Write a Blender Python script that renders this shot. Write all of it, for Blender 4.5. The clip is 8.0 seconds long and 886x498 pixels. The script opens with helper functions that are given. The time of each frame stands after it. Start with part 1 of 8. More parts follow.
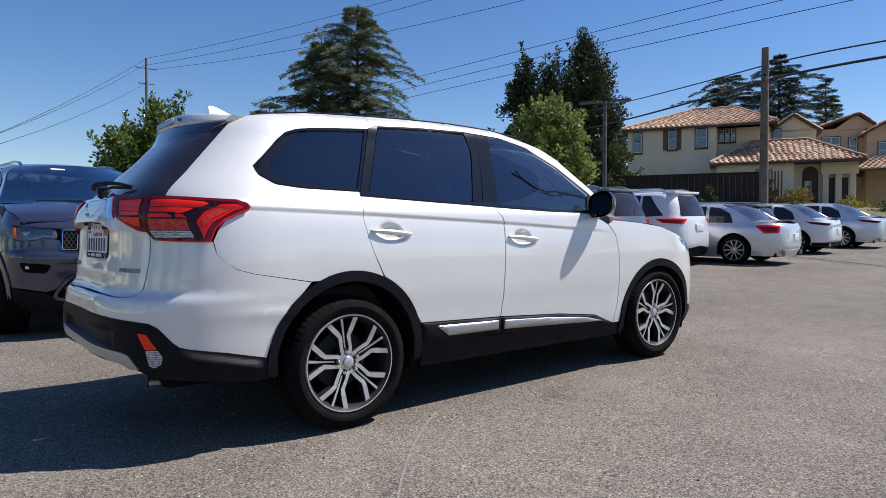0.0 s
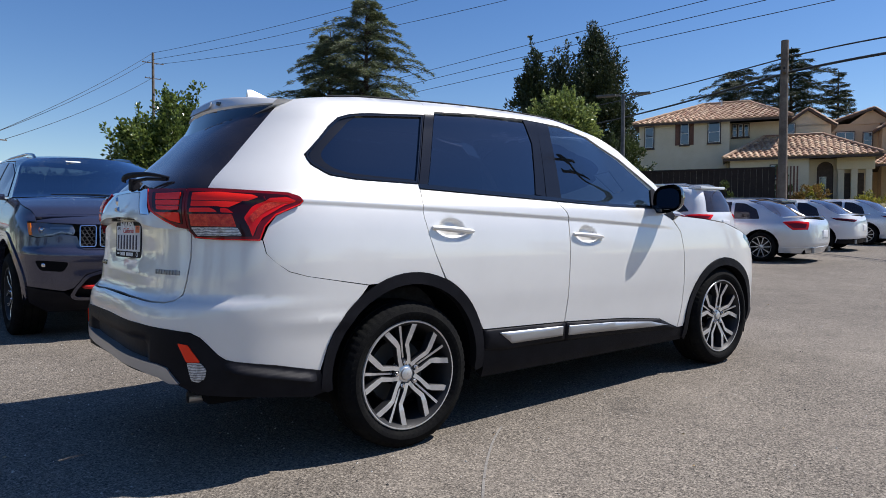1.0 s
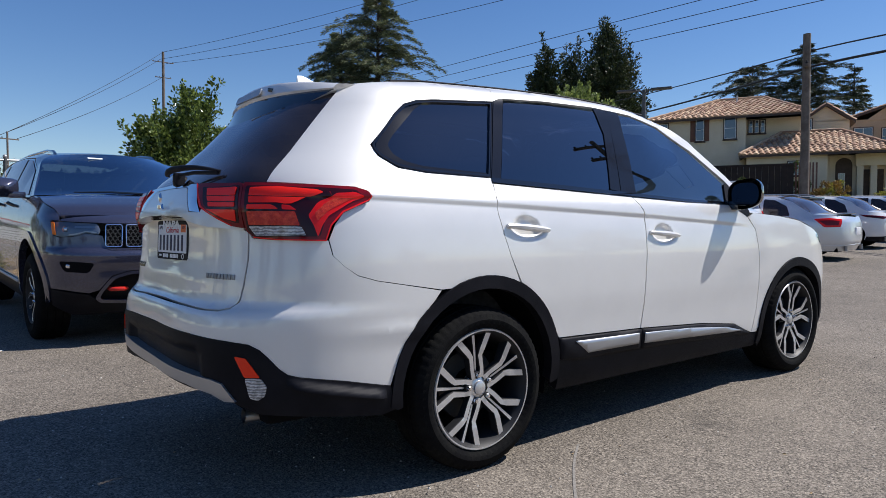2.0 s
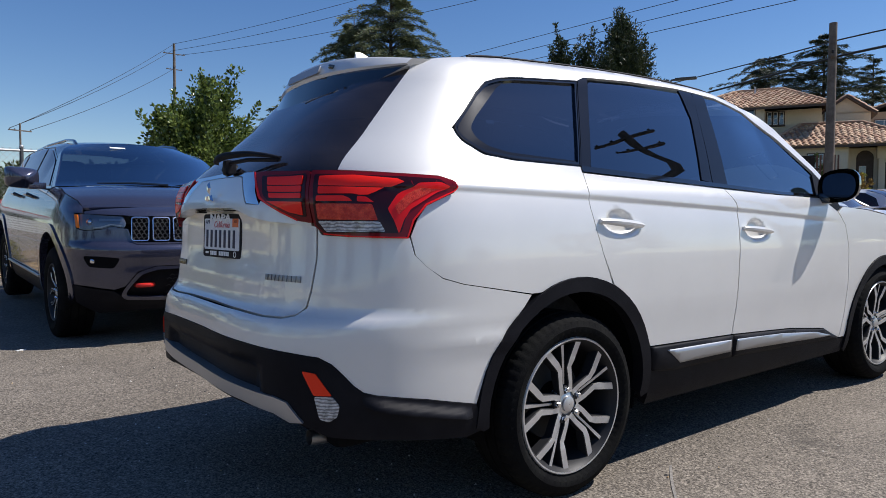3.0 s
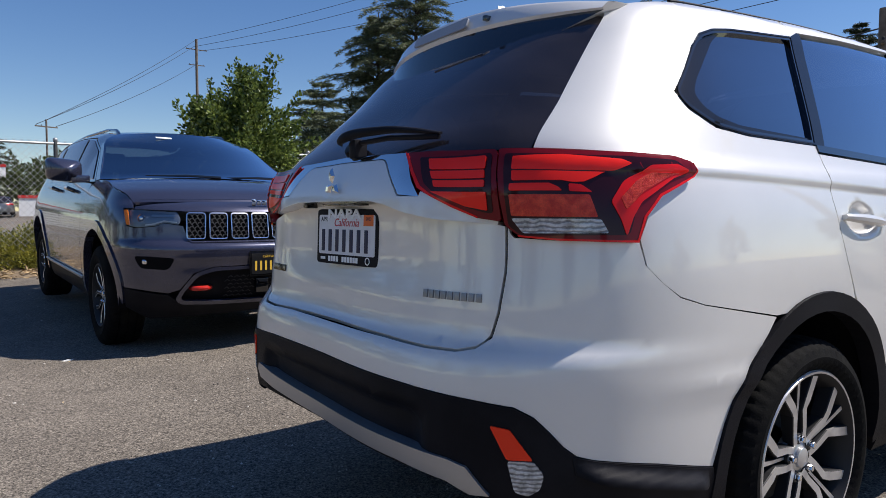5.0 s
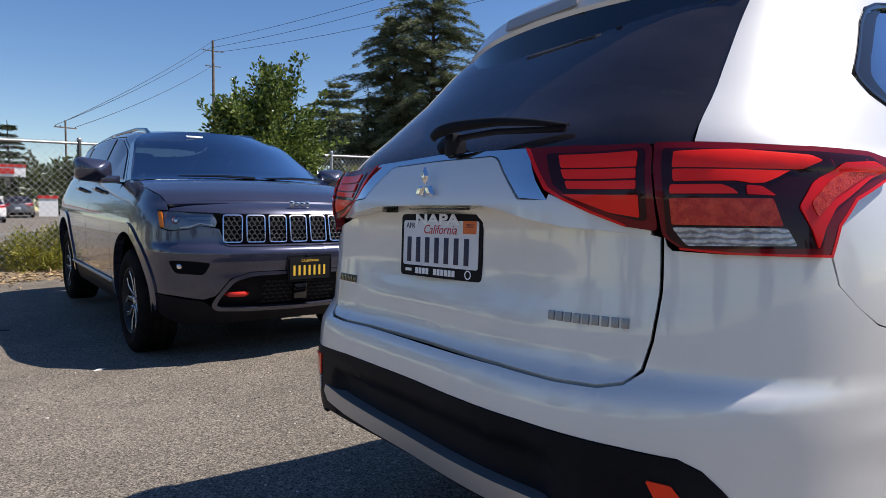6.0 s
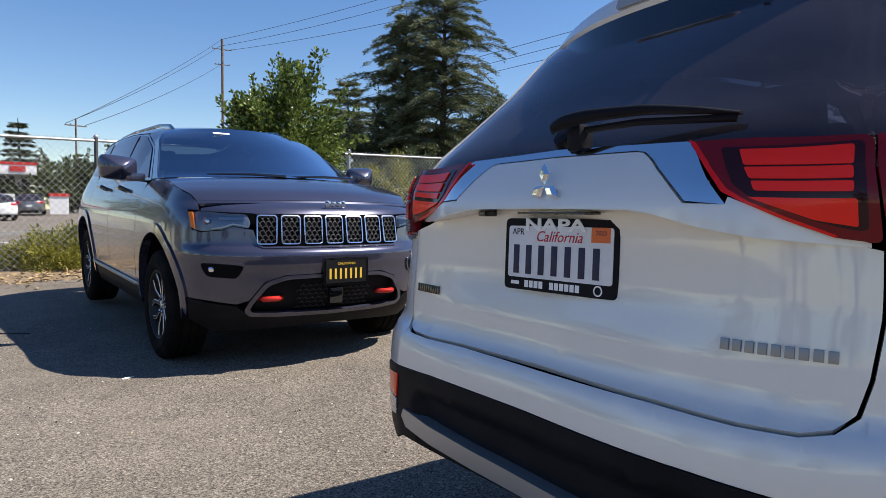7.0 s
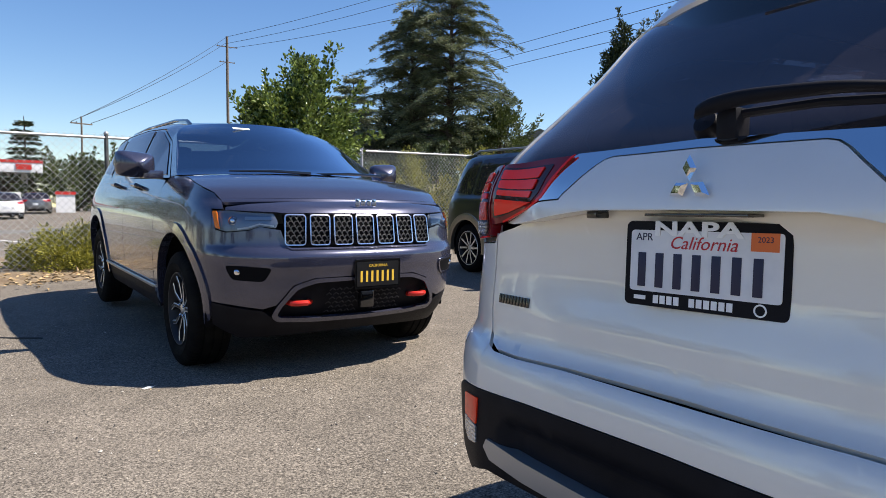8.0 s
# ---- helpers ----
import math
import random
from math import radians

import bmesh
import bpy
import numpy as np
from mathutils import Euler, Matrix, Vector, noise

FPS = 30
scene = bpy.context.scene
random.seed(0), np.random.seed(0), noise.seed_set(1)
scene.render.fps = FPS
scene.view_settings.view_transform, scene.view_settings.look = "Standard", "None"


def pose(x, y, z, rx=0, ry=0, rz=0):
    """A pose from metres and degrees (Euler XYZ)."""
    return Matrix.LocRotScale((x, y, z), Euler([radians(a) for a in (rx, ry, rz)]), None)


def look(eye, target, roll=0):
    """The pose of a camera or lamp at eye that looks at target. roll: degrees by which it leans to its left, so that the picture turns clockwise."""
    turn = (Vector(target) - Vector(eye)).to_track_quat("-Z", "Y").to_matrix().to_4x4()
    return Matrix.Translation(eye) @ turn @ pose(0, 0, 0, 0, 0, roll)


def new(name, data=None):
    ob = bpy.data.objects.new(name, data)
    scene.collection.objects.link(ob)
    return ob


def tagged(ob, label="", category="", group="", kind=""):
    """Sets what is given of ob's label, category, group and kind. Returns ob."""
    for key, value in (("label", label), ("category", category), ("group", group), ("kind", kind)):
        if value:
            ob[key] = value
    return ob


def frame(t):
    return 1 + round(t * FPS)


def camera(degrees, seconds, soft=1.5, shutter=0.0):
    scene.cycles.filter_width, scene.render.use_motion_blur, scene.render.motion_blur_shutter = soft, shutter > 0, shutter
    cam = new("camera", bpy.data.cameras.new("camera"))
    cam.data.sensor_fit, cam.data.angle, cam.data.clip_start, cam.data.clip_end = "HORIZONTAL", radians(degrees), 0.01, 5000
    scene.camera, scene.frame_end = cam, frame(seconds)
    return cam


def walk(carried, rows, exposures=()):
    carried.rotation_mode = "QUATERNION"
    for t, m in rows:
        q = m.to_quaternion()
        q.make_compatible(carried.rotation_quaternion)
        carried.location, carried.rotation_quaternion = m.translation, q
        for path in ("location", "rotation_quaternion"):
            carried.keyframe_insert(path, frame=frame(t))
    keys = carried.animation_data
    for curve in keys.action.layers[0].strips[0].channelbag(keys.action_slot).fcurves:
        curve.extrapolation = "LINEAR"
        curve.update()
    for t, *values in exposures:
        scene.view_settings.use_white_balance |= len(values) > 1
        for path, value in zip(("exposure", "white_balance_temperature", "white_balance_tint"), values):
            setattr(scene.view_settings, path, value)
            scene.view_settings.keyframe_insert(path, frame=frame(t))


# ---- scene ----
cam = camera(68.0, 8.0, soft=0.5)
PATH = [
    (0, (-1.676, -3.005, 0.993), (-0.458, -1.419, 0.945), 0.1),
    (0.5, (-1.68, -2.77, 0.996), (-0.468, -1.18, 0.936), 0.2),
    (1, (-1.701, -2.542, 1.001), (-0.495, -0.947, 0.939), 0.2),
    (2.5, (-1.773, -1.92, 1.002), (-0.599, -0.303, 0.927), 0.1),
    (3, (-1.789, -1.701, 1.009), (-0.626, -0.077, 0.919), 0.2),
    (3.5, (-1.806, -1.493, 1.01), (-0.663, 0.145, 0.922), -0.1),
    (4, (-1.835, -1.297, 1.012), (-0.703, 0.349, 0.915), 0.3),
    (4.5, (-1.856, -1.133, 1.01), (-0.73, 0.516, 0.906), 0.2),
    (5, (-1.87, -0.949, 1.012), (-0.753, 0.707, 0.906), 0.1),
    (6.5, (-1.967, -0.426, 1.031), (-0.896, 1.26, 0.927), 0.3),
    (7, (-2.006, -0.257, 1.036), (-0.94, 1.432, 0.929), 0.4),
    (7.5, (-2.035, -0.095, 1.04), (-0.973, 1.596, 0.93), 0.7),
    (8, (-2.052, 0.067, 1.044), (-0.997, 1.762, 0.929), 0.3),
]
EXPOSURES = [(0, 0.36, 6150, 12), (3.5, 0.19, 6200, 12), (5.0, 0.25, 6350, 13), (6.5, 0.56, 6550, 12), (8, 0.83, 6650, 11)]
walk(cam, [(t, look(eye, target, roll)) for t, eye, target, roll in PATH], EXPOSURES)

# ---- light ----
SUN = Vector((0.68, -0.33, 1.0)).normalized()
world = bpy.data.worlds.new("sky")
scene.world = world
world.use_nodes = True
wn, wl = world.node_tree.nodes, world.node_tree.links
sky = wn.new("ShaderNodeTexSky")
sky.sky_type = "NISHITA"
sky.sun_disc = False
sky.sun_elevation = math.asin(SUN.z)
sky.sun_rotation = math.atan2(SUN.x, SUN.y)
sky.air_density, sky.dust_density, sky.ozone_density = 1.0, 0.1, 1.5
rich = wn.new("ShaderNodeHueSaturation")
rich.inputs["Saturation"].default_value = 1.26
rich.inputs["Hue"].default_value = 0.508
wn["Background"].inputs["Strength"].default_value = 0.091
wl.new(sky.outputs[0], rich.inputs["Color"])
wl.new(rich.outputs[0], wn["Background"].inputs["Color"])
sun_data = bpy.data.lights.new("sun", "SUN")
sun_data.energy, sun_data.angle, sun_data.color = 5.0, radians(0.53), (1.0, 0.94, 0.85)
sun = new("sun", sun_data)
sun.matrix_world = look(SUN * 60, (0, 0, 0))

# ---- materials ----
def material(name, color=(0.5, 0.5, 0.5), rough=0.5, metal=0.0, **more):
    """A principled material; more: its other inputs by name."""
    m = bpy.data.materials.new(name)
    m.use_nodes = True
    b = m.node_tree.nodes["Principled BSDF"]
    b.inputs["Base Color"].default_value = (*color, 1)
    b.inputs["Roughness"].default_value = rough
    b.inputs["Metallic"].default_value = metal
    for key, value in more.items():
        b.inputs[key.replace("_", " ")].default_value = value
    return m


def nodes_of(m):
    t = m.node_tree
    return t.nodes, t.links, t.nodes["Principled BSDF"]


def noise_node(m, scale, detail=4.0, rough=0.6, kind="Object", stretch=(1, 1, 1)):
    n, l, b = nodes_of(m)
    co = n.new("ShaderNodeTexCoord")
    mp = n.new("ShaderNodeMapping")
    mp.inputs["Scale"].default_value = stretch
    tx = n.new("ShaderNodeTexNoise")
    tx.inputs["Scale"].default_value = scale
    tx.inputs["Detail"].default_value = detail
    tx.inputs["Roughness"].default_value = rough
    l.new(co.outputs[kind], mp.inputs[0])
    l.new(mp.outputs[0], tx.inputs["Vector"])
    return tx.outputs["Fac"]


def ramp(m, fac, *stops):
    n, l, b = nodes_of(m)
    r = n.new("ShaderNodeValToRGB")
    e = r.color_ramp.elements
    while len(e) < len(stops):
        e.new(0.5)
    for k, (p, c) in zip(e, stops):
        k.position = p
        k.color = (*c, 1) if isinstance(c, tuple) else (c, c, c, 1)
    l.new(fac, r.inputs[0])
    return r.outputs[0]


def mixed(m, fac, a, b2, mode="MIX"):
    n, l, b = nodes_of(m)
    x = n.new("ShaderNodeMix")
    x.data_type, x.blend_type = "RGBA", mode
    for slot, v in ((0, fac), (6, a), (7, b2)):
        if isinstance(v, (int, float)):
            x.inputs[slot].default_value = v
        elif isinstance(v, tuple):
            x.inputs[slot].default_value = (*v, 1)
        else:
            l.new(v, x.inputs[slot])
    return x.outputs[2]


def into(m, socket, out):
    n, l, b = nodes_of(m)
    l.new(out, b.inputs[socket])


def bumped(m, fac, strength=0.3, distance=0.002):
    n, l, b = nodes_of(m)
    x = n.new("ShaderNodeBump")
    x.inputs["Strength"].default_value, x.inputs["Distance"].default_value = strength, distance
    if b.inputs["Normal"].links:
        l.new(b.inputs["Normal"].links[0].from_socket, x.inputs["Normal"])
    l.new(fac, x.inputs["Height"])
    l.new(x.outputs[0], b.inputs["Normal"])


def varied(name, color, other, scale, rough=0.6, fine=None, bump=0.0, bump_scale=None, metal=0.0, low=0.35, high=0.65, **more):
    """A material that wanders between two colours, with finer grain and relief."""
    m = material(name, color, rough, metal, **more)
    out = ramp(m, noise_node(m, scale), (low, color), (high, other))
    if fine:
        out = mixed(m, 0.35, out, ramp(m, noise_node(m, fine, 3), (0.3, 0.25), (0.7, 1.0)), "MULTIPLY")
    into(m, "Base Color", out)
    if bump:
        bumped(m, noise_node(m, bump_scale or fine or scale * 4, 5), bump, 0.01)
    return m


def paint(name, color, metal=0.0, rough=0.35, flake=0.0, dust=0.06, ior=1.6):
    m = material(name, color, rough, metal, Coat_Weight=1.0, Coat_Roughness=0.03, Coat_IOR=ior)
    base = ramp(m, noise_node(m, 3.0, 5), (0.3, tuple(c * (1 - dust) for c in color)), (0.7, color))
    if flake:
        base = mixed(m, flake, base, ramp(m, noise_node(m, 900, 1), (0.35, 0.15), (0.65, 1.6)), "MULTIPLY")
    into(m, "Base Color", base)
    into(m, "Coat Roughness", ramp(m, noise_node(m, 2.2, 6), (0.3, 0.02), (0.75, 0.07)))
    return m


def pane(name, tint, gloss=1.0, dust=0.0):
    """Tinted window glass: what is behind shows through the tint, with clear reflections on top."""
    m = bpy.data.materials.new(name)
    m.use_nodes = True
    n, l = m.node_tree.nodes, m.node_tree.links
    n.clear()
    tr, gl, fr, mx, out = (n.new("ShaderNode" + k) for k in ("BsdfTransparent", "BsdfGlossy", "Fresnel", "MixShader", "OutputMaterial"))
    tr.inputs[0].default_value = (*tint, 1)
    gl.inputs["Roughness"].default_value = 0.0
    gl.inputs["Color"].default_value = (0.82, 0.89, 1.0, 1)
    fr.inputs[0].default_value = 1.52
    up = n.new("ShaderNodeMath")
    up.operation, up.use_clamp = "MULTIPLY", True
    up.inputs[1].default_value = 1.8 * gloss
    l.new(fr.outputs[0], up.inputs[0])
    l.new(up.outputs[0], mx.inputs[0])
    l.new(tr.outputs[0], mx.inputs[1])
    l.new(gl.outputs[0], mx.inputs[2])
    if dust:
        # Mauve film: thin dust, plus the sky's hazy reflection put into its colour.
        film, over = n.new("ShaderNodeBsdfDiffuse"), n.new("ShaderNodeMixShader")
        film.inputs[0].default_value = (0.62, 0.52, 0.55, 1)
        gl.inputs["Color"].default_value = (0.95, 0.90, 0.95, 1)
        spots, amount = n.new("ShaderNodeTexNoise"), n.new("ShaderNodeMath")
        spots.inputs["Scale"].default_value, spots.inputs["Detail"].default_value = 3.0, 6.0
        amount.operation = "MULTIPLY"
        amount.inputs[1].default_value = 2 * dust
        l.new(spots.outputs[0], amount.inputs[0])
        l.new(amount.outputs[0], over.inputs[0])
        l.new(mx.outputs[0], over.inputs[1])
        l.new(film.outputs[0], over.inputs[2])
        l.new(over.outputs[0], out.inputs[0])
    else:
        l.new(mx.outputs[0], out.inputs[0])
    return m


def lens(name, color, rough=0.08, **more):
    m = material(name, color, rough, 0.0, Coat_Weight=0.35, Coat_Roughness=0.01, Specular_IOR_Level=0.15, **more)
    return m


def asphalt():
    """Worn asphalt: stones of two sizes in a dark binder, pits, dusty patches and oil spots."""
    m = material("asphalt", (0.1, 0.095, 0.09), 0.9, Specular_IOR_Level=0.25)
    n, l, b = nodes_of(m)
    co = n.new("ShaderNodeTexCoord")

    def stones(scale, *stops):
        vo = n.new("ShaderNodeTexVoronoi")
        vo.inputs["Scale"].default_value = scale
        l.new(co.outputs["Object"], vo.inputs["Vector"])
        return vo, ramp(m, vo.outputs["Color"], *stops)

    v1, c1 = stones(84, (0.06, (0.05, 0.046, 0.042)), (0.35, (0.16, 0.145, 0.128)), (0.7, (0.24, 0.22, 0.19)), (0.93, (0.33, 0.30, 0.26)), (1.0, (0.50, 0.46, 0.40)))
    v2, c2 = stones(250, (0.08, (0.03, 0.028, 0.026)), (0.4, (0.15, 0.136, 0.12)), (0.8, (0.26, 0.236, 0.205)), (1.0, (0.42, 0.385, 0.34)))
    col = mixed(m, 0.5, c1, c2)
    grain = ramp(m, noise_node(m, 105, 3, 0.65), (0.36, 0.08), (0.5, 0.86), (0.64, 1.15))
    col = mixed(m, 0.8, col, grain, "MULTIPLY")
    joint = ramp(m, v1.outputs["Distance"], (0.3, 1.0), (0.75, 0.4))
    col = mixed(m, 0.6, col, joint, "MULTIPLY")
    vp, _ = stones(13, (0.0, 0.0), (1.0, 1.0))
    hole = ramp(m, vp.outputs["Distance"], (0.05, 1.0), (0.085, 0.0))
    col = mixed(m, mixed(m, 1.0, hole, ramp(m, vp.outputs["Color"], (0.62, 0.0), (0.66, 0.85)), "MULTIPLY"), col, (0.02, 0.018, 0.017))
    tone = mixed(m, 0.6, ramp(m, noise_node(m, 0.35, 6, 0.6), (0.3, 0.92), (0.7, 1.38)), ramp(m, noise_node(m, 2.3, 6, 0.7), (0.25, 0.80), (0.75, 1.42)), "MULTIPLY")
    col = mixed(m, 1.0, col, tone, "MULTIPLY")
    col = mixed(m, 1.0, col, (1.11, 1.055, 0.985), "MULTIPLY")
    spot = ramp(m, noise_node(m, 1.1, 3, 0.5), (0.66, 0.0), (0.74, 0.35))
    col = mixed(m, spot, col, (0.03, 0.028, 0.027))
    pale = ramp(m, noise_node(m, 0.8, 7, 0.65), (0.5, 0.0), (0.8, 0.35))
    col = mixed(m, pale, col, (0.28, 0.24, 0.195))
    into(m, "Base Color", col)
    bumped(m, v1.outputs["Distance"], 0.5, 0.004)
    bumped(m, noise_node(m, 120, 4), 0.7, 0.005)
    return m


def ribbed():
    """A clear lens over fine horizontal ribs, with broken reflections put into its colour."""
    m = material("ribbed_clear_lens", (0.5, 0.5, 0.5), 0.12, Coat_Weight=1.0)
    n, l, b = nodes_of(m)
    co, wv = n.new("ShaderNodeTexCoord"), n.new("ShaderNodeTexWave")
    wv.bands_direction = "Z"
    wv.inputs["Scale"].default_value = 30
    wv.inputs["Distortion"].default_value = 5.0
    wv.inputs["Detail"].default_value = 3.0
    l.new(co.outputs["Object"], wv.inputs["Vector"])
    into(m, "Base Color", mixed(m, 0.75, ramp(m, wv.outputs["Fac"], (0.2, (0.28, 0.28, 0.29)), (0.6, (0.7, 0.7, 0.7))), ramp(m, noise_node(m, 45, 3), (0.35, 0.25), (0.65, 1.0)), "MULTIPLY"))
    bumped(m, wv.outputs["Fac"], 0.4, 0.003)
    return m


M = dict(
    white=paint("pearl_white_paint", (0.785, 0.772, 0.742), 0.16, 0.40),
    white2=paint("plain_white_paint", (0.75, 0.755, 0.76), 0.0, 0.3),
    granite=paint("granite_metallic_paint", (0.060, 0.063, 0.104), 0.50, 0.22, 0.3, 0.08, 1.55),
    silver=paint("silver_metallic_paint", (0.70, 0.72, 0.75), 0.5, 0.35, 0.2),
    blue_silver=paint("pale_blue_metallic_paint", (0.66, 0.70, 0.75), 0.4, 0.35, 0.2),
    grey=paint("grey_metallic_paint", (0.2, 0.2, 0.2), 0.7, 0.32, 0.2),
    blackp=paint("black_paint", (0.012, 0.012, 0.013), 0.0, 0.3),
    tan=paint("tan_metallic_paint", (0.3, 0.26, 0.2), 0.6, 0.35, 0.2),
    plastic=varied("black_plastic", (0.009, 0.009, 0.012), (0.015, 0.015, 0.019), 6, 0.5, 400, 0.12, 500, Specular_IOR_Level=0.09),
    satin=material("satin_silver_plastic", (0.42, 0.43, 0.45), 0.32, 0.7),
    gloss=material("gloss_black", (0.006, 0.006, 0.007), 0.06, 0.0, Coat_Weight=1.0),
    trim_grey=material("dark_grey_window_trim", (0.012, 0.013, 0.018), 0.1, 0.0, Specular_IOR_Level=0.4),
    liner=material("dark_liner", (0.006, 0.006, 0.007), 0.9, Specular_IOR_Level=0.08),
    chrome=material("chrome", (0.82, 0.83, 0.85), 0.04, 1.0),
    dark_chrome=material("dark_chrome", (0.74, 0.74, 0.76), 0.22, 1.0),
    alloy=varied("machined_alloy", (0.60, 0.60, 0.61), (0.70, 0.70, 0.70), 30, 0.32, metal=0.75),
    alloy_dark=material("dark_grey_alloy", (0.022, 0.022, 0.024), 0.5, 0.0, Specular_IOR_Level=0.3),
    mesh_grey=material("grey_grille_mesh", (0.04, 0.04, 0.043), 0.4, 0.2),
    rust=material("dull_brake_disc", (0.06, 0.055, 0.05), 0.7, 0.2),
    mirror=material("mirror_glass", (0.12, 0.125, 0.14), 0.02, 1.0),
    steel=material("brushed_steel", (0.3, 0.3, 0.31), 0.4, 0.9),
    privacy=pane("privacy_glass", (0.024, 0.03, 0.05), 1.6),
    rear_glass=pane("rear_privacy_glass", (0.03, 0.032, 0.045), 0.66, 0.038),
    tinted=pane("tinted_glass", (0.16, 0.2, 0.23), 1.4),
    screen=pane("windscreen_glass", (0.10, 0.13, 0.15), 1.6),
    clear=pane("clear_glass", (0.85, 0.87, 0.88), 0.8),
    red=lens("maroon_lens", (0.17, 0.005, 0.010), 0.12),
    red_bar=lens("red_lens_bar", (1.0, 0.022, 0.012), 0.25),
    red_mid=lens("mid_red_lens", (0.80, 0.010, 0.010), 0.2),
    red_field=varied("textured_red_lens", (0.60, 0.025, 0.012), (0.88, 0.08, 0.03), 60, 0.2, 300, 0.3, 200, low=0.4, high=0.7),
    lamp_back=material("headlight_reflector", (0.24, 0.26, 0.30), 0.3, 0.6),
    red_dark=lens("dark_red_lens", (0.030, 0.004, 0.007), 0.08),
    orange=lens("orange_reflector", (0.95, 0.045, 0.012), 0.15),
    amber=lens("amber_lens", (0.85, 0.2, 0.01), 0.15),
    milk=ribbed(),
    grey_lens=lens("grey_lens", (0.34, 0.35, 0.37), 0.15),
    plate_white=varied("plate_white", (0.7, 0.71, 0.74), (0.78, 0.78, 0.8), 20, 0.4),
    ink=material("navy_ink", (0.012, 0.014, 0.05), 0.5),
    red_ink=material("red_ink", (0.5, 0.02, 0.03), 0.5),
    yellow_ink=material("yellow_ink", (0.8, 0.5, 0.05), 0.5),
    sticker=material("orange_sticker", (0.75, 0.16, 0.03), 0.5),
    white_ink=material("white_ink", (0.88, 0.88, 0.88), 0.5),
    hook=material("red_hook_paint", (0.55, 0.02, 0.012), 0.35),
    paper=varied("window_paper", (0.62, 0.64, 0.62), (0.74, 0.74, 0.72), 30, 0.8),
    cloth=varied("grey_seat_cloth", (0.03, 0.03, 0.032), (0.055, 0.055, 0.058), 30, 0.9),
    asphalt=asphalt(),
    soil=varied("dry_soil", (0.16, 0.11, 0.065), (0.28, 0.21, 0.13), 6, 0.95, 60, 0.5),
)


def rubber():
    m = varied("tyre_rubber", (0.006, 0.006, 0.007), (0.013, 0.013, 0.012), 9, 0.8, 120, 0.15, 200, Specular_IOR_Level=0.06)
    return m


M["rubber"] = rubber()
M["dark_grit"] = varied("dark_pebble", (0.015, 0.014, 0.014), (0.06, 0.055, 0.05), 25, 0.8)
M["pale_grit"] = varied("pale_stone_chip", (0.3, 0.27, 0.23), (0.6, 0.56, 0.5), 25, 0.8)
M["scrape"] = varied("pale_scrape", (0.2, 0.18, 0.16), (0.3, 0.28, 0.25), 60, 0.9, 200)


# ---- building kit ----
def thing(name, label, category, group="", kind="", at=None):
    ob = tagged(new(name), label, category, group, kind)
    ob.empty_display_size = 0.2
    if at is not None:
        ob.matrix_world = at
    return ob


def finish(name, me, mat, parent=None, label=""):
    ob = new(name, me)
    for m in mat if isinstance(mat, (list, tuple)) else (mat,):
        me.materials.append(m)
    if parent is not None:
        ob.parent = parent
    if label:
        ob["label"] = label
    return ob


def part(name, bm, mat, parent=None, label="", smooth=True):
    """One bmesh as one mesh object under a thing or a part."""
    me = bpy.data.meshes.new(name)
    bm.normal_update()
    if smooth:
        for f in bm.faces:
            f.smooth = True
        for e in bm.edges:
            if len(e.link_faces) == 2 and e.calc_face_angle(0) > 0.6:
                e.smooth = False
    bm.to_mesh(me)
    bm.free()
    return finish(name, me, mat, parent, label)


def box(bm, x0, x1, y0, y1, z0, z1, m=None, bevel=0.0):
    """A box added to a bmesh, with bevelled edges, laid by the matrix m."""
    made = bmesh.ops.create_cube(bm, size=1.0)["verts"]
    for v in made:
        v.co = Vector((x0 + (v.co.x + 0.5) * (x1 - x0), y0 + (v.co.y + 0.5) * (y1 - y0), z0 + (v.co.z + 0.5) * (z1 - z0)))
    if bevel:
        edges = list({e for v in made for e in v.link_edges})
        made = list({v for f in bmesh.ops.bevel(bm, geom=edges, offset=bevel, segments=2, profile=0.6, affect="EDGES")["faces"] for v in f.verts} | {v for v in made if v.is_valid})
    if m is not None:
        bmesh.ops.transform(bm, matrix=m, verts=made)
    return bm


def box_bm(*a, **k):
    return box(bmesh.new(), *a, **k)


def tube(bm, pts, r, n=8, close=True):
    """A round bar through points; r: one radius or one a point."""
    pts = [Vector(p) for p in pts]
    rs = r if isinstance(r, (list, tuple)) else [r] * len(pts)
    rings = []
    last = None
    for i, p in enumerate(pts):
        d = (pts[min(i + 1, len(pts) - 1)] - pts[max(i - 1, 0)]).normalized()
        u = d.orthogonal().normalized() if last is None else (last - d * last.dot(d)).normalized()
        last = u
        w = d.cross(u)
        rings.append([bm.verts.new(p + (u * math.cos(2 * math.pi * k / n) + w * math.sin(2 * math.pi * k / n)) * rs[i]) for k in range(n)])
    for a, b in zip(rings, rings[1:]):
        for k in range(n):
            bm.faces.new((a[k], a[(k + 1) % n], b[(k + 1) % n], b[k]))
    if close:
        bm.faces.new(rings[0][::-1])
        bm.faces.new(rings[-1])
    return bm


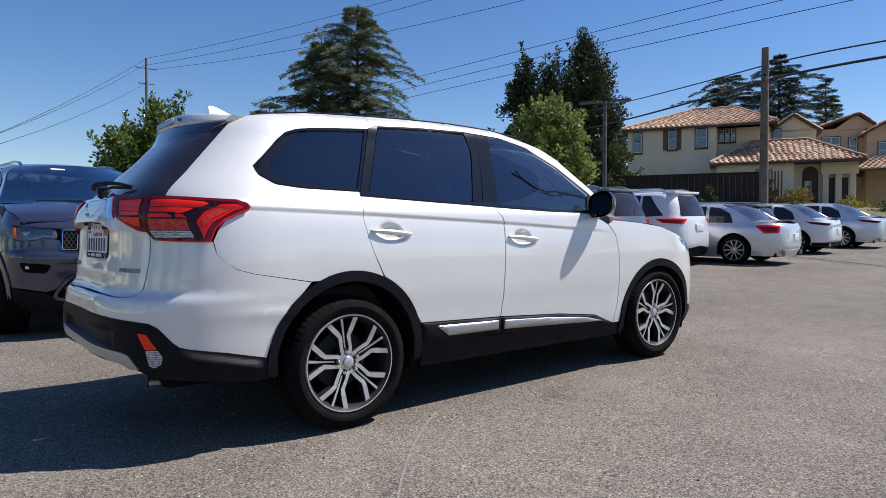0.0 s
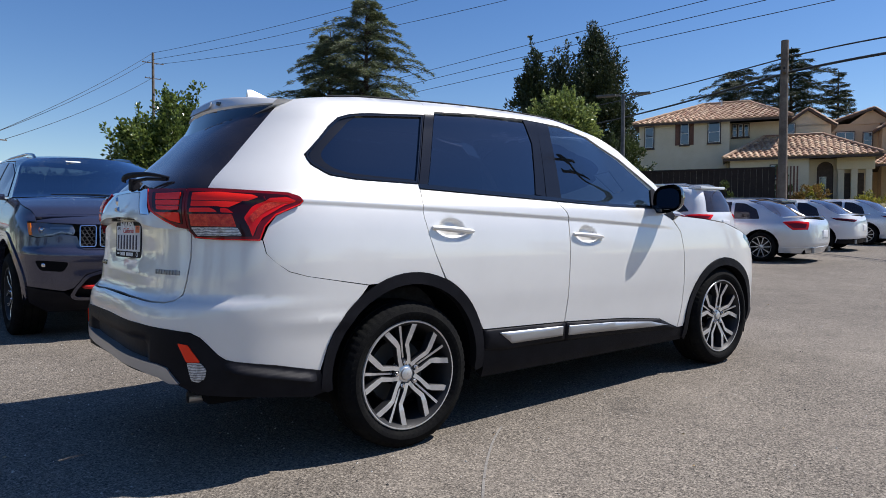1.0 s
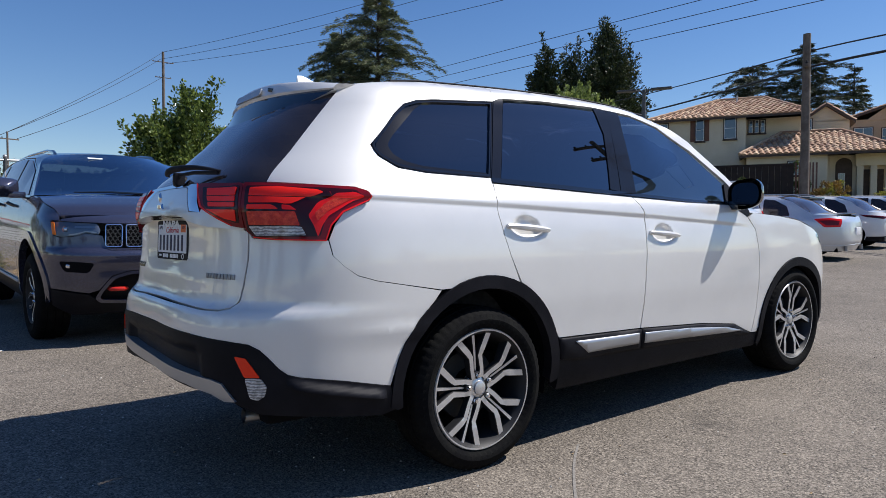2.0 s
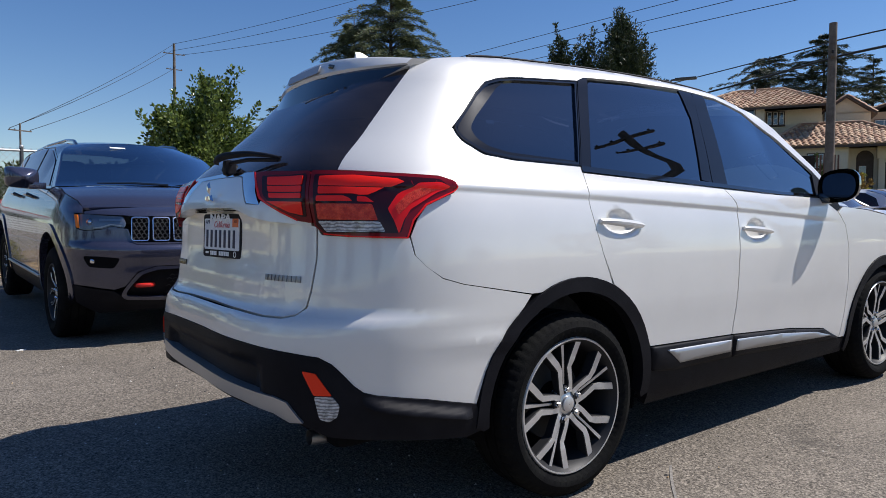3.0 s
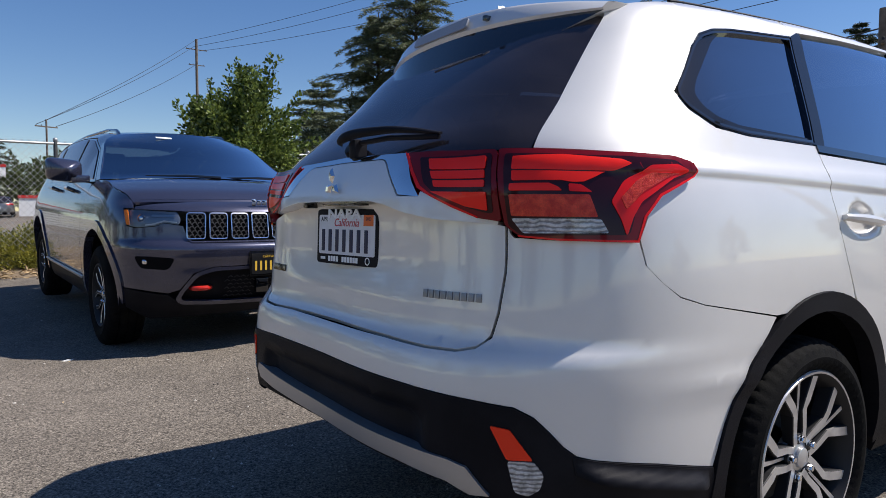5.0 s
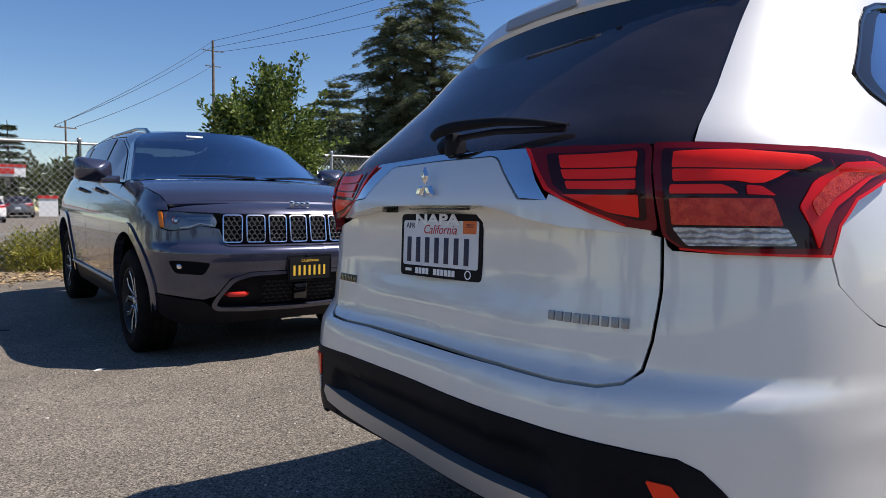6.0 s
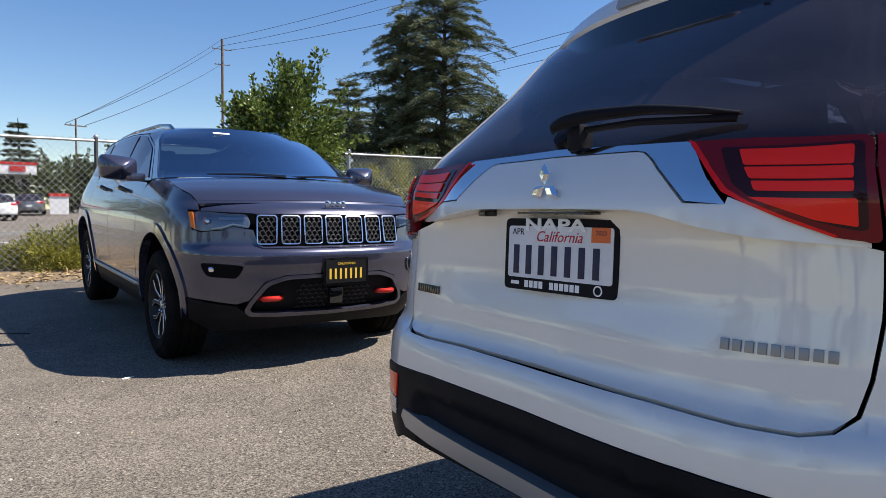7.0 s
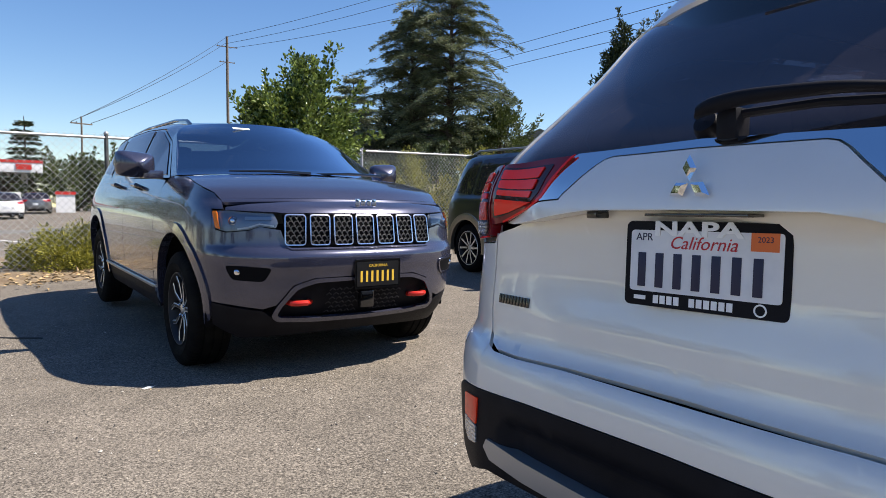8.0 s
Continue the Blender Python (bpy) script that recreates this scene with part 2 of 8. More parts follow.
def lathe(bm, profile, n=48, axis="y", close=False, m=None):
    """Turns a profile of (radius, along) round an axis."""
    rings = []
    made = []
    for r, a in profile:
        ring = []
        for k in range(n):
            c, s = math.cos(2 * math.pi * k / n), math.sin(2 * math.pi * k / n)
            co = Vector((r * c, a, r * s)) if axis == "y" else Vector((r * c, r * s, a))
            v = bm.verts.new(m @ co if m is not None else co)
            ring.append(v)
        made += ring
        rings.append(ring)
    pairs = list(zip(rings, rings[1:])) + ([(rings[-1], rings[0])] if close else [])
    for a, b in pairs:
        for k in range(n):
            bm.faces.new((a[k], b[k], b[(k + 1) % n], a[(k + 1) % n]))
    return bm


def prism(bm, poly, h0, h1, m=None, taper=0.0):
    """A flat outline (x, y) raised from h0 to h1; taper draws the upper outline in."""
    cx, cy = sum(p[0] for p in poly) / len(poly), sum(p[1] for p in poly) / len(poly)
    area = sum(a[0] * b[1] - b[0] * a[1] for a, b in zip(poly, poly[1:] + poly[:1]))
    if area < 0:
        poly = poly[::-1]
    low = [bm.verts.new((x, y, h0)) for x, y in poly]
    top = [bm.verts.new((x + (cx - x) * taper, y + (cy - y) * taper, h1)) for x, y in poly]
    f1, f2 = bm.faces.new(low[::-1]), bm.faces.new(top)
    k = len(poly)
    for i in range(k):
        bm.faces.new((low[i], low[(i + 1) % k], top[(i + 1) % k], top[i]))
    f1.normal_update(), f2.normal_update()
    bmesh.ops.triangulate(bm, faces=[f1, f2])
    if m is not None:
        bmesh.ops.transform(bm, matrix=m, verts=low + top)
    return bm


def rounded(poly, r=0.03, n=4):
    """An outline with its corners rounded; a point may carry its own radius as a third number."""
    out = []
    k = len(poly)
    for i in range(k):
        p, a, b = Vector(poly[i][:2]), Vector(poly[i - 1][:2]), Vector(poly[(i + 1) % k][:2])
        rad = poly[i][2] if len(poly[i]) > 2 else r
        da, db = a - p, b - p
        la, lb = da.length, db.length
        cut = min(rad, la * 0.48, lb * 0.48)
        if cut < 1e-4:
            out.append((p.x, p.y))
            continue
        s, e = p + da / la * cut, p + db / lb * cut
        for j in range(n + 1):
            t = j / n
            q = s * (1 - t) ** 2 + p * 2 * t * (1 - t) + e * t * t
            out.append((q.x, q.y))
    return out


def shrunk(poly, d):
    """An outline drawn in by d all round."""
    k = len(poly)
    area = sum(a[0] * b[1] - b[0] * a[1] for a, b in zip(poly, poly[1:] + poly[:1]))
    sgn = 1 if area > 0 else -1
    out = []
    for i in range(k):
        p, a, b = Vector(poly[i][:2]), Vector(poly[i - 1][:2]), Vector(poly[(i + 1) % k][:2])
        u, v = (p - a), (b - p)
        if u.length < 1e-7 or v.length < 1e-7:
            out.append((p.x, p.y))
            continue
        u.normalize(), v.normalize()
        nu, nv = Vector((-u.y, u.x)) * sgn, Vector((-v.y, v.x)) * sgn
        w = nu + nv
        w = w / max(w.length_squared / 2, 0.5)
        q = p + w * d
        out.append((q.x, q.y))
    return out


def arc(cx, cz, r, a0, a1, n=14):
    return [(cx + r * math.cos(radians(a0 + (a1 - a0) * k / n)), cz + r * math.sin(radians(a0 + (a1 - a0) * k / n))) for k in range(n + 1)]


def curve(*pts):
    """A smooth function through (x, y) pairs that never overshoots."""
    xs, ys = [p[0] for p in pts], [p[1] for p in pts]
    n = len(xs)
    d = [(ys[i + 1] - ys[i]) / (xs[i + 1] - xs[i]) for i in range(n - 1)]
    m = [d[0]] + [0.0 if d[i - 1] * d[i] <= 0 else 2 * d[i - 1] * d[i] / (d[i - 1] + d[i]) for i in range(1, n - 1)] + [d[-1]]

    def f(x):
        if x <= xs[0]:
            return ys[0]
        if x >= xs[-1]:
            return ys[-1]
        i = 0
        while xs[i + 1] < x:
            i += 1
        h = xs[i + 1] - xs[i]
        t = (x - xs[i]) / h
        return (2 * t**3 - 3 * t * t + 1) * ys[i] + (t**3 - 2 * t * t + t) * h * m[i] + (-2 * t**3 + 3 * t * t) * ys[i + 1] + (t**3 - t * t) * h * m[i + 1]

    return f


class Shell:
    """A car's skin as a surface of (c, z): c runs from the middle of the rear round the right side to the front (negative: the left side).
    width, rear and front give the half width and the two ends by height; between x0 and x1 the side runs straight."""

    def __init__(self, width, rear, front, x0, x1, nr=3.75, mr=3.0, nf=3.0, mf=2.6, lift=None, crease=None, wref=0.88, rref=-1.05, fref=3.55, belt=1.15, left=None):
        self.width, self.rear, self.front, self.x0, self.x1 = width, rear, front, x0, x1
        self.ends = []
        for x, ref, n, m in ((x0, rref, nr, mr), (x1, fref, nf, mf)):
            ts, vs, al = [], [], [0.0]
            for k in range(401):
                q = math.pi / 2 * (1 - k / 400)
                ts.append(max(math.sin(q), 0) ** (2 / n))
                vs.append(max(math.cos(q), 0) ** (2 / m))
                if k:
                    al.append(al[-1] + math.hypot((ts[k] - ts[k - 1]) * abs(ref - x), (vs[k] - vs[k - 1]) * wref))
            self.ends.append((np.array(al), np.array(ts), np.array(vs)))
        self.lr, self.lf = float(self.ends[0][0][-1]), float(self.ends[1][0][-1])
        self.total = self.lr + (x1 - x0) + self.lf
        self.lift = lift or (lambda x: 0.0)
        self.crease = crease or (lambda x, z: 0.0)
        self.belt = belt
        self.left = None
        if left:
            n, m, wide, back = left
            qs = np.linspace(math.pi / 2, 0, 401)
            ts, vs = np.maximum(np.sin(qs), 0) ** (2 / n), np.maximum(np.cos(qs), 0) ** (2 / m)
            al = np.concatenate([[0.0], np.cumsum(np.hypot(np.diff(ts) * abs(rref - x0), np.diff(vs) * wref * wide))])
            self.left = (al, ts, vs, wide, back)
        self.lines = None

    def side(self, pts):
        """Outline points given by the distance along the car, which runs on round its corners."""
        return [(p[0] - self.x0 + self.lr, *p[1:]) for p in pts]

    def nose(self, pts):
        """Outline points given by the distance from the middle of the front, to the car's right."""
        return [(self.total - p[0], *p[1:]) for p in pts]

    def point(self, c, z):
        side = -1.0 if c >= 0 else 1.0
        c = abs(c)
        if c > self.total:
            c, side = 2 * self.total - c, -side
        wide = 1.0
        if self.left and side > 0:
            fade = 1 - min(max((z - 1.1) / 0.3, 0), 1)
            wide = 1 + (self.left[3] - 1) * fade
        if self.left and side > 0 and c < self.lr + self.x1 - self.x0:
            al, ts, vs, _, back = self.left
            if c < al[-1]:
                rear = self.rear(z) - back * fade * min(1.0, c / 0.6) ** 2
                x, v = self.x0 - float(np.interp(c, al, ts)) * (self.x0 - rear), float(np.interp(c, al, vs))
            else:
                end = self.lr + self.x1 - self.x0
                x, v = self.x0 + (c - al[-1]) / (end - al[-1]) * (self.x1 - self.x0), 1.0
        elif c < self.lr:
            al, ts, vs = self.ends[0]
            x, v = self.x0 - float(np.interp(c, al, ts)) * (self.x0 - self.rear(z)), float(np.interp(c, al, vs))
        elif c <= self.lr + self.x1 - self.x0:
            x, v = self.x0 + c - self.lr, 1.0
        else:
            al, ts, vs = self.ends[1]
            d = self.total - c
            x, v = self.x1 + float(np.interp(d, al, ts)) * (self.front(z) - self.x1), float(np.interp(d, al, vs))
        k = min(max((z - self.belt) / 0.35, 0), 1)
        w = self.width(z + self.lift(x) * k * k * (3 - 2 * k)) * wide + self.crease(x, z)
        return Vector((x, side * v * w, z))

    def normal(self, c, z):
        e = 0.006
        return (self.point(c + e, z) - self.point(c - e, z)).cross(self.point(c, z + e) - self.point(c, z - e)).normalized()


def cut_sheet(poly, step):
    """A flat outline filled with a fine net."""
    area = sum(a[0] * b[1] - b[0] * a[1] for a, b in zip(poly, poly[1:] + poly[:1]))
    if area < 0:
        poly = poly[::-1]
    bm = bmesh.new()
    f = bm.faces.new([bm.verts.new((p[0], p[1], 0)) for p in poly])
    f.normal_update()
    bmesh.ops.triangulate(bm, faces=[f])
    for axis in (0, 1):
        lo, hi = min(p[axis] for p in poly), max(p[axis] for p in poly)
        k = math.floor(lo / step) + 1
        while k * step < hi - 1e-4:
            no = Vector((1, 0, 0)) if axis == 0 else Vector((0, 1, 0))
            bmesh.ops.bisect_plane(bm, geom=bm.verts[:] + bm.edges[:] + bm.faces[:], dist=1e-5, plane_co=no * (k * step), plane_no=no)
            k += 1
    return bm


def panel(name, shell, poly, mat, parent, off=0.0, depth=0.014, step=0.045, gap=0.0, label="", dome=0.0, cuts=()):
    """A piece of a car's skin, cut along an outline, with turned-in edges of the given depth. off: how far it stands out; dome: more of that towards its middle."""
    if gap:
        poly = shrunk(poly, gap)
    bm = cut_sheet(poly, step)
    for c, z, slope in cuts:
        no = Vector((1, 0, 0)) if slope is None else Vector((-slope, 1, 0)).normalized()
        bmesh.ops.bisect_plane(bm, geom=bm.verts[:] + bm.edges[:] + bm.faces[:], dist=1e-5, plane_co=Vector((c, z, 0)), plane_no=no)
    edges = [e for e in bm.edges if e.is_boundary]
    low = set()
    if depth:
        made = bmesh.ops.extrude_edge_only(bm, edges=edges)["geom"]
        low = {v for v in made if isinstance(v, bmesh.types.BMVert)}
    bm.verts.index_update()
    rim = {v.index for v in bm.verts if v in low}
    outline = [Vector((p[0], p[1])) for p in poly]
    normals = {}
    for v in bm.verts:
        c, z = v.co.x, v.co.y
        n = shell.normal(c, z)
        extra = 0.0
        if dome and v.index not in rim:
            near = min(edge_distance(Vector((c, z)), outline[i - 1], outline[i]) for i in range(len(outline)))
            extra = dome * min(near / 0.05, 1.0) ** 0.5
        normals[v.index] = n
        o = off
        if callable(off):
            o = off(c, z)
            at = lambda a, b: shell.point(a, b) + n * off(a, b)
            normals[v.index] = (at(c + 0.004, z) - at(c - 0.004, z)).cross(at(c, z + 0.004) - at(c, z - 0.004)).normalized()
        v.co = shell.point(c, z) + n * (o + extra - (depth if v.index in rim else 0.0))
    bm.normal_update()
    me = bpy.data.meshes.new(name)
    for f in bm.faces:
        f.smooth = True
    bm.to_mesh(me)
    bm.free()
    if not dome:
        custom = []
        for p in me.polygons:
            skirt = any(i in rim for i in p.vertices)
            for i in p.vertices:
                custom.append(p.normal if skirt else normals[i])
        me.normals_split_custom_set(custom)
    return finish(name, me, mat, parent, label)


def edge_distance(p, a, b):
    d = b - a
    t = min(max((p - a).dot(d) / max(d.length_squared, 1e-9), 0), 1)
    return (p - a - d * t).length


def mirrored(poly):
    return [(-p[0], *p[1:]) for p in poly][::-1]


def cap(name, shell, xs, edge, crown, mat, parent, bow=None, cols=20, inset=0.0, power=2.0, label="", depth=0.0):
    """A roof, bonnet or windscreen: spans the car between the two sides along the height edge(x), with a crown."""
    bm = bmesh.new()
    rows = []
    for x in xs:
        z = edge(x)
        p = shell.point(x - shell.x0 + shell.lr, z)
        ve = abs(p.y) - inset
        row = []
        for k in range(cols + 1):
            u = 2 * k / cols - 1
            h = 1 - abs(u) ** power
            row.append(bm.verts.new((p.x + (bow(x) if bow else 0) * h, u * ve, z + crown(x) * h)))
        rows.append(row)
    for a, b in zip(rows, rows[1:]):
        for k in range(cols):
            bm.faces.new((a[k], b[k], b[k + 1], a[k + 1]))
    if depth:
        bmesh.ops.solidify(bm, geom=bm.faces[:], thickness=depth)
    return part(name, bm, mat, parent, label)


def smooth(t):
    t = min(max(t, 0.0), 1.0)
    return t * t * (3 - 2 * t)


def span(a, b, n):
    return [a + (b - a) * k / n for k in range(n + 1)]


def lettering(name, text, size, mat, parent, at, label="", depth=0.001, shear=0.0, stretch=1.0, align="CENTER", bold=0.0):
    """Raised letters in the built-in font, as a mesh."""
    cu = bpy.data.curves.new(name, "FONT")
    cu.body, cu.size, cu.extrude, cu.shear, cu.align_x, cu.align_y = text, size, depth, shear, align, "CENTER"
    cu.resolution_u = 3
    cu.offset = bold
    tmp = bpy.data.objects.new(name, cu)
    scene.collection.objects.link(tmp)
    me = bpy.data.meshes.new_from_object(tmp.evaluated_get(bpy.context.evaluated_depsgraph_get()))
    bpy.data.objects.remove(tmp)
    bpy.data.curves.remove(cu)
    me.transform(Matrix.Diagonal((stretch, 1, 1, 1)))
    me.transform(at)
    me.materials.clear()
    return finish(name, me, mat, parent, label)


def ground_height(x, y):
    s = 0.615 * x + 0.788 * y
    near = (-0.027 + 0.0265 * min(max(x, -1.0), 3.4)) * (1 - smooth((y - 1.8) / 2.2)) * (1 - smooth((s - 3) / 5))
    if s < 3:
        return near
    k = min(max((-9.0 - (0.788 * x - 0.615 * y)) / 12.0, 0.0), 1.0)
    less = 1 - 0.6 * k * k * (3 - 2 * k)
    if s > 45:
        return less * (0.028 * 42 + 0.0006 * 42 * 42 + 0.02 * (min(s, 120) - 45))
    return near + less * (0.028 * (s - 3) + 0.0006 * (s - 3) ** 2)

# ---- ground ----
def terrain():
    xs = sorted(set([-900, -400, -200, -120, -80, -50, -35, -25, -18, -13] + [k * 1.0 for k in range(-10, 41)] + [44, 50, 58, 68, 80, 100, 130, 200, 400, 900]))
    ys = sorted(set([-900, -400, -200, -120, -80, -50, -35, -25, -18, -13] + [k * 1.0 for k in range(-10, 41)] + [44, 50, 58, 68, 80, 100, 130, 200, 400, 900]))
    bm = bmesh.new()
    grid = [[bm.verts.new((x, y, ground_height(x, y))) for y in ys] for x in xs]
    for i in range(len(xs) - 1):
        for j in range(len(ys) - 1):
            bm.faces.new((grid[i][j], grid[i + 1][j], grid[i + 1][j + 1], grid[i][j + 1]))
    g = part("ground", bm, M["asphalt"])
    tagged(g, "worn grey-brown asphalt parking lot", "ground", kind="structure")


terrain()

# ---- wheels ----
def tyre_mesh(bm, r, rim, width, n=240):
    """A tyre about the y axis, its outer side at y = -width / 2: sidewalls, shoulder blocks, ribs and grooves."""
    h = width / 2
    prof = [(rim - 0.008, -h * 0.72), (rim + 0.006, -h * 0.86), (rim + 0.02, -h * 0.95), (rim + (r - rim) * 0.32, -h * 1.04), (rim + (r - rim) * 0.5, -h * 1.06), (rim + (r - rim) * 0.52, -h * 1.045), (rim + (r - rim) * 0.72, -h * 1.0), (r - 0.02, -h * 0.93), (r - 0.006, -h * 0.82)]
    tread = [(r - 0.002, -h * 0.74), (r, -h * 0.5), (r - 0.008, -h * 0.48), (r - 0.008, -h * 0.42), (r + 0.001, -h * 0.4), (r + 0.001, -h * 0.06), (r - 0.008, -h * 0.04)]
    half = prof + tread
    whole = half + [(a, -b) for a, b in half[::-1]]
    rings = []
    for i, (rad, y) in enumerate(whole):
        edge = abs(abs(y) - h * 0.82) < h * 0.13 or abs(abs(y) - h * 0.62) < h * 0.14
        ring = []
        for k in range(n):
            q = 2 * math.pi * k / n
            d = 0.0035 if edge and k % 4 == 0 else 0.0
            flat = rad - d
            ring.append(bm.verts.new((flat * math.cos(q), y, flat * math.sin(q))))
        rings.append(ring)
    for a, b in zip(rings, rings[1:]):
        for k in range(n):
            bm.faces.new((a[k], b[k], b[(k + 1) % n], a[(k + 1) % n]))
    return bm


def bar_between(bm, pts, widths, y0, y1, edged=False):
    """A flat spoke through points (u, v) of the wheel's face, between the depths y0 and y1 (given at both ends)."""
    left, right = [], []
    for i, p in enumerate(pts):
        p = Vector(p)
        d = (Vector(pts[min(i + 1, len(pts) - 1)]) - Vector(pts[max(i - 1, 0)])).normalized()
        s = Vector((-d.y, d.x)) * widths[i] / 2
        left.append(p + s)
        right.append(p - s)
    k = len(pts)
    vs = []
    for i in range(k):
        t = i / (k - 1)
        f = y0[0] + (y0[1] - y0[0]) * t
        b = y1[0] + (y1[1] - y1[0]) * t
        ch = widths[i] * (0.2 if edged else 0.08)
        dirv = (left[i] - right[i]).normalized() * ch
        row = [bm.verts.new((left[i].x, b, left[i].y)), bm.verts.new((left[i].x, f + 0.003, left[i].y)), bm.verts.new((left[i].x - dirv.x, f, left[i].y - dirv.y)),
               bm.verts.new((right[i].x + dirv.x, f, right[i].y + dirv.y)), bm.verts.new((right[i].x, f + 0.003, right[i].y)), bm.verts.new((right[i].x, b, right[i].y))]
        vs.append(row)
    for a, b in zip(vs, vs[1:]):
        for j in range(5):
            f = bm.faces.new((a[j], a[j + 1], b[j + 1], b[j]))
            f.material_index = (0 if j in (1, 3) else 1) if edged else (0 if j == 2 else 1)
    return bm


def polar(r, deg):
    return (r * math.cos(radians(deg)), r * math.sin(radians(deg)))


def wheel(parent, at, r=0.347, rim=0.232, width=0.225, style="tulip", turn=0.0, name="wheel", plain=False, side=-1):
    """A wheel standing at the matrix at, its face towards -y (side -1) or +y."""
    hub = tagged(new(name), "alloy road wheel with a black tyre")
    hub.parent = parent
    hub.matrix_basis = at @ (pose(0, 0, 0, 0, turn, 0) if side < 0 else pose(0, 0, 0, 0, turn, 180))
    part("tyre", tyre_mesh(bmesh.new(), r, rim, width, 50 if plain else 240), M["rubber"], hub)
    h = width / 2
    bm = lathe(bmesh.new(), [(rim + 0.008, -h * 0.80), (rim + 0.010, -h * 0.90), (rim + 0.006, -h * 0.95), (rim, -h * 0.945), (rim - 0.012, -h * 0.80), (rim - 0.022, -h * 0.5), (rim - 0.032, h * 0.3), (rim - 0.02, h * 0.9)], 72)
    for f in bm.faces:
        if max(v.co.y for v in f.verts) > -h * 0.82:
            f.material_index = 1
    part("rim", bm, [M["alloy_dark" if style == "pairs" else "alloy"], M["alloy_dark"]], hub)
    bm = bmesh.new()
    face = -h * 0.86
    if style == "tulip":
        for g in range(5):
            q = 90 + 72 * g
            for s in (-1, 1):
                bar_between(bm, [polar(0.045, q + s * 28), polar(0.085, q + s * 18), polar(0.142, q + s * 10), polar(0.168, q + s * 13), polar(rim - 0.004, q + s * 20)],
                            [0.026, 0.022, 0.026, 0.030, 0.031], (face + 0.022, face + 0.004), (face + 0.05, face + 0.05))
            bar_between(bm, [polar(0.075, q), polar(0.15, q), polar(rim - 0.004, q)], [0.010, 0.012, 0.017], (face + 0.03, face + 0.008), (face + 0.05, face + 0.05))
    elif style == "pairs":
        for g in range(5):
            q = 90 + 72 * g
            for s in (-1, 1):
                bar_between(bm, [polar(0.05, q + s * 20), polar(0.12, q + s * 15), polar(0.17, q + s * 15), polar(rim - 0.004, q + s * 24)], [0.026, 0.026, 0.028, 0.03], (face + 0.02, face + 0.004), (face + 0.05, face + 0.05), True)
    else:
        for g in range(10):
            q = 36 * g
            bar_between(bm, [polar(0.05, q), polar(0.12, q + 1), polar(rim - 0.004, q + 3)], [0.03, 0.026, 0.034], (face + 0.015, face + 0.004), (face + 0.05, face + 0.05))
    bmesh.ops.recalc_face_normals(bm, faces=bm.faces[:])
    part("spokes", bm, [M["alloy"], M["alloy_dark"]], hub, smooth=False)
    bm = lathe(bmesh.new(), [(0.001, face + 0.012), (0.022, face + 0.0125), (0.028, face + 0.015), (0.030, face + 0.024), (0.046, face + 0.028), (0.062, face + 0.036), (0.066, face + 0.06)], 40)
    part("hub_cap", bm, M["alloy"], hub)
    if not plain:
        for g in range(5):
            u, v = polar(0.057, 90 + 72 * g)
            nut = lathe(bmesh.new(), [(0.0005, face + 0.006), (0.008, face + 0.007), (0.0105, face + 0.012), (0.0105, face + 0.035)], 6, m=Matrix.Translation((u, 0, v)))
            part("wheel_nut", nut, M["chrome"], hub)
            well = lathe(bmesh.new(), [(0.0005, face + 0.021), (0.016, face + 0.021), (0.0175, face + 0.026), (0.0175, face + 0.04)], 16, m=Matrix.Translation((u, 0, v)))
            part("nut_well", well, M["alloy_dark"], hub)
    bm = lathe(bmesh.new(), [(0.07, face + 0.11), (0.15, face + 0.11), (0.152, face + 0.135), (0.07, face + 0.14)], 48)
    part("brake_disc", bm, M["rust"], hub)
    part("inner_drum", lathe(bmesh.new(), [(0.001, h * 0.55), (rim - 0.01, h * 0.6)], 40), M["liner"], hub)
    return hub



def wheel_arch(parent, x, z, r, y0, y1):
    """The dark inside of a wheel arch, open below."""
    bm = lathe(bmesh.new(), [(r, y0), (r, y1), (0.05, y1)], 40, m=Matrix.Translation((x, 0, z)))
    bmesh.ops.delete(bm, geom=[v for v in bm.verts if v.co.z < z - 0.14], context="VERTS")
    return part("wheel_well", bm, M["liner"], parent)

# ---- the white crossover ----
OUT_AT = Matrix.Translation((0, 0.85, 0))


def out_crease(x, z):
    """A sharp line along the side: the skin steps in under it and comes back slowly."""
    d = z - crease_height(x)
    if d >= 0 or x > 2.15:
        return 0.0
    if z < 0.75:
        ledge = 0.007 * math.exp(-((z - 0.60) / 0.028) ** 2) * math.exp(-((x + 0.36) / 0.22) ** 2)
        return ledge - 0.008 * math.exp((d + 0.02) / 0.07)
    k = 0.008 * min(1.0, (2.15 - x) / 0.4)
    return k * d / 0.02 if d > -0.02 else -k * math.exp((d + 0.02) / 0.07)


def crease_height(x):
    return 1.1064 - 0.0295 * x - 0.006 * x * x


HANDLES = ((0.136, 0.996), (1.121, 0.964))


def crease_cuts(S, a, b, sgn, handle=None):
    """Lines for the net of a side panel between the stations a and b: along the crease and round the handle's hollow."""
    x = (a + b) / 2
    slope = -0.0295 - 0.012 * x
    c = x - S.x0 + S.lr
    out = [(sgn * c, crease_height(x) + d, sgn * slope) for d in (0.006, -0.005, -0.015, -0.026, -0.05)]
    if handle:
        x0, z0 = handle
        out += [(sgn * (x0 + 0.006 + 0.016 * k - S.x0 + S.lr), 0, None) for k in range(16)]
        out += [(0, z0 - 0.056 + 0.0115 * k, 0.0) for k in range(11)]
    return out


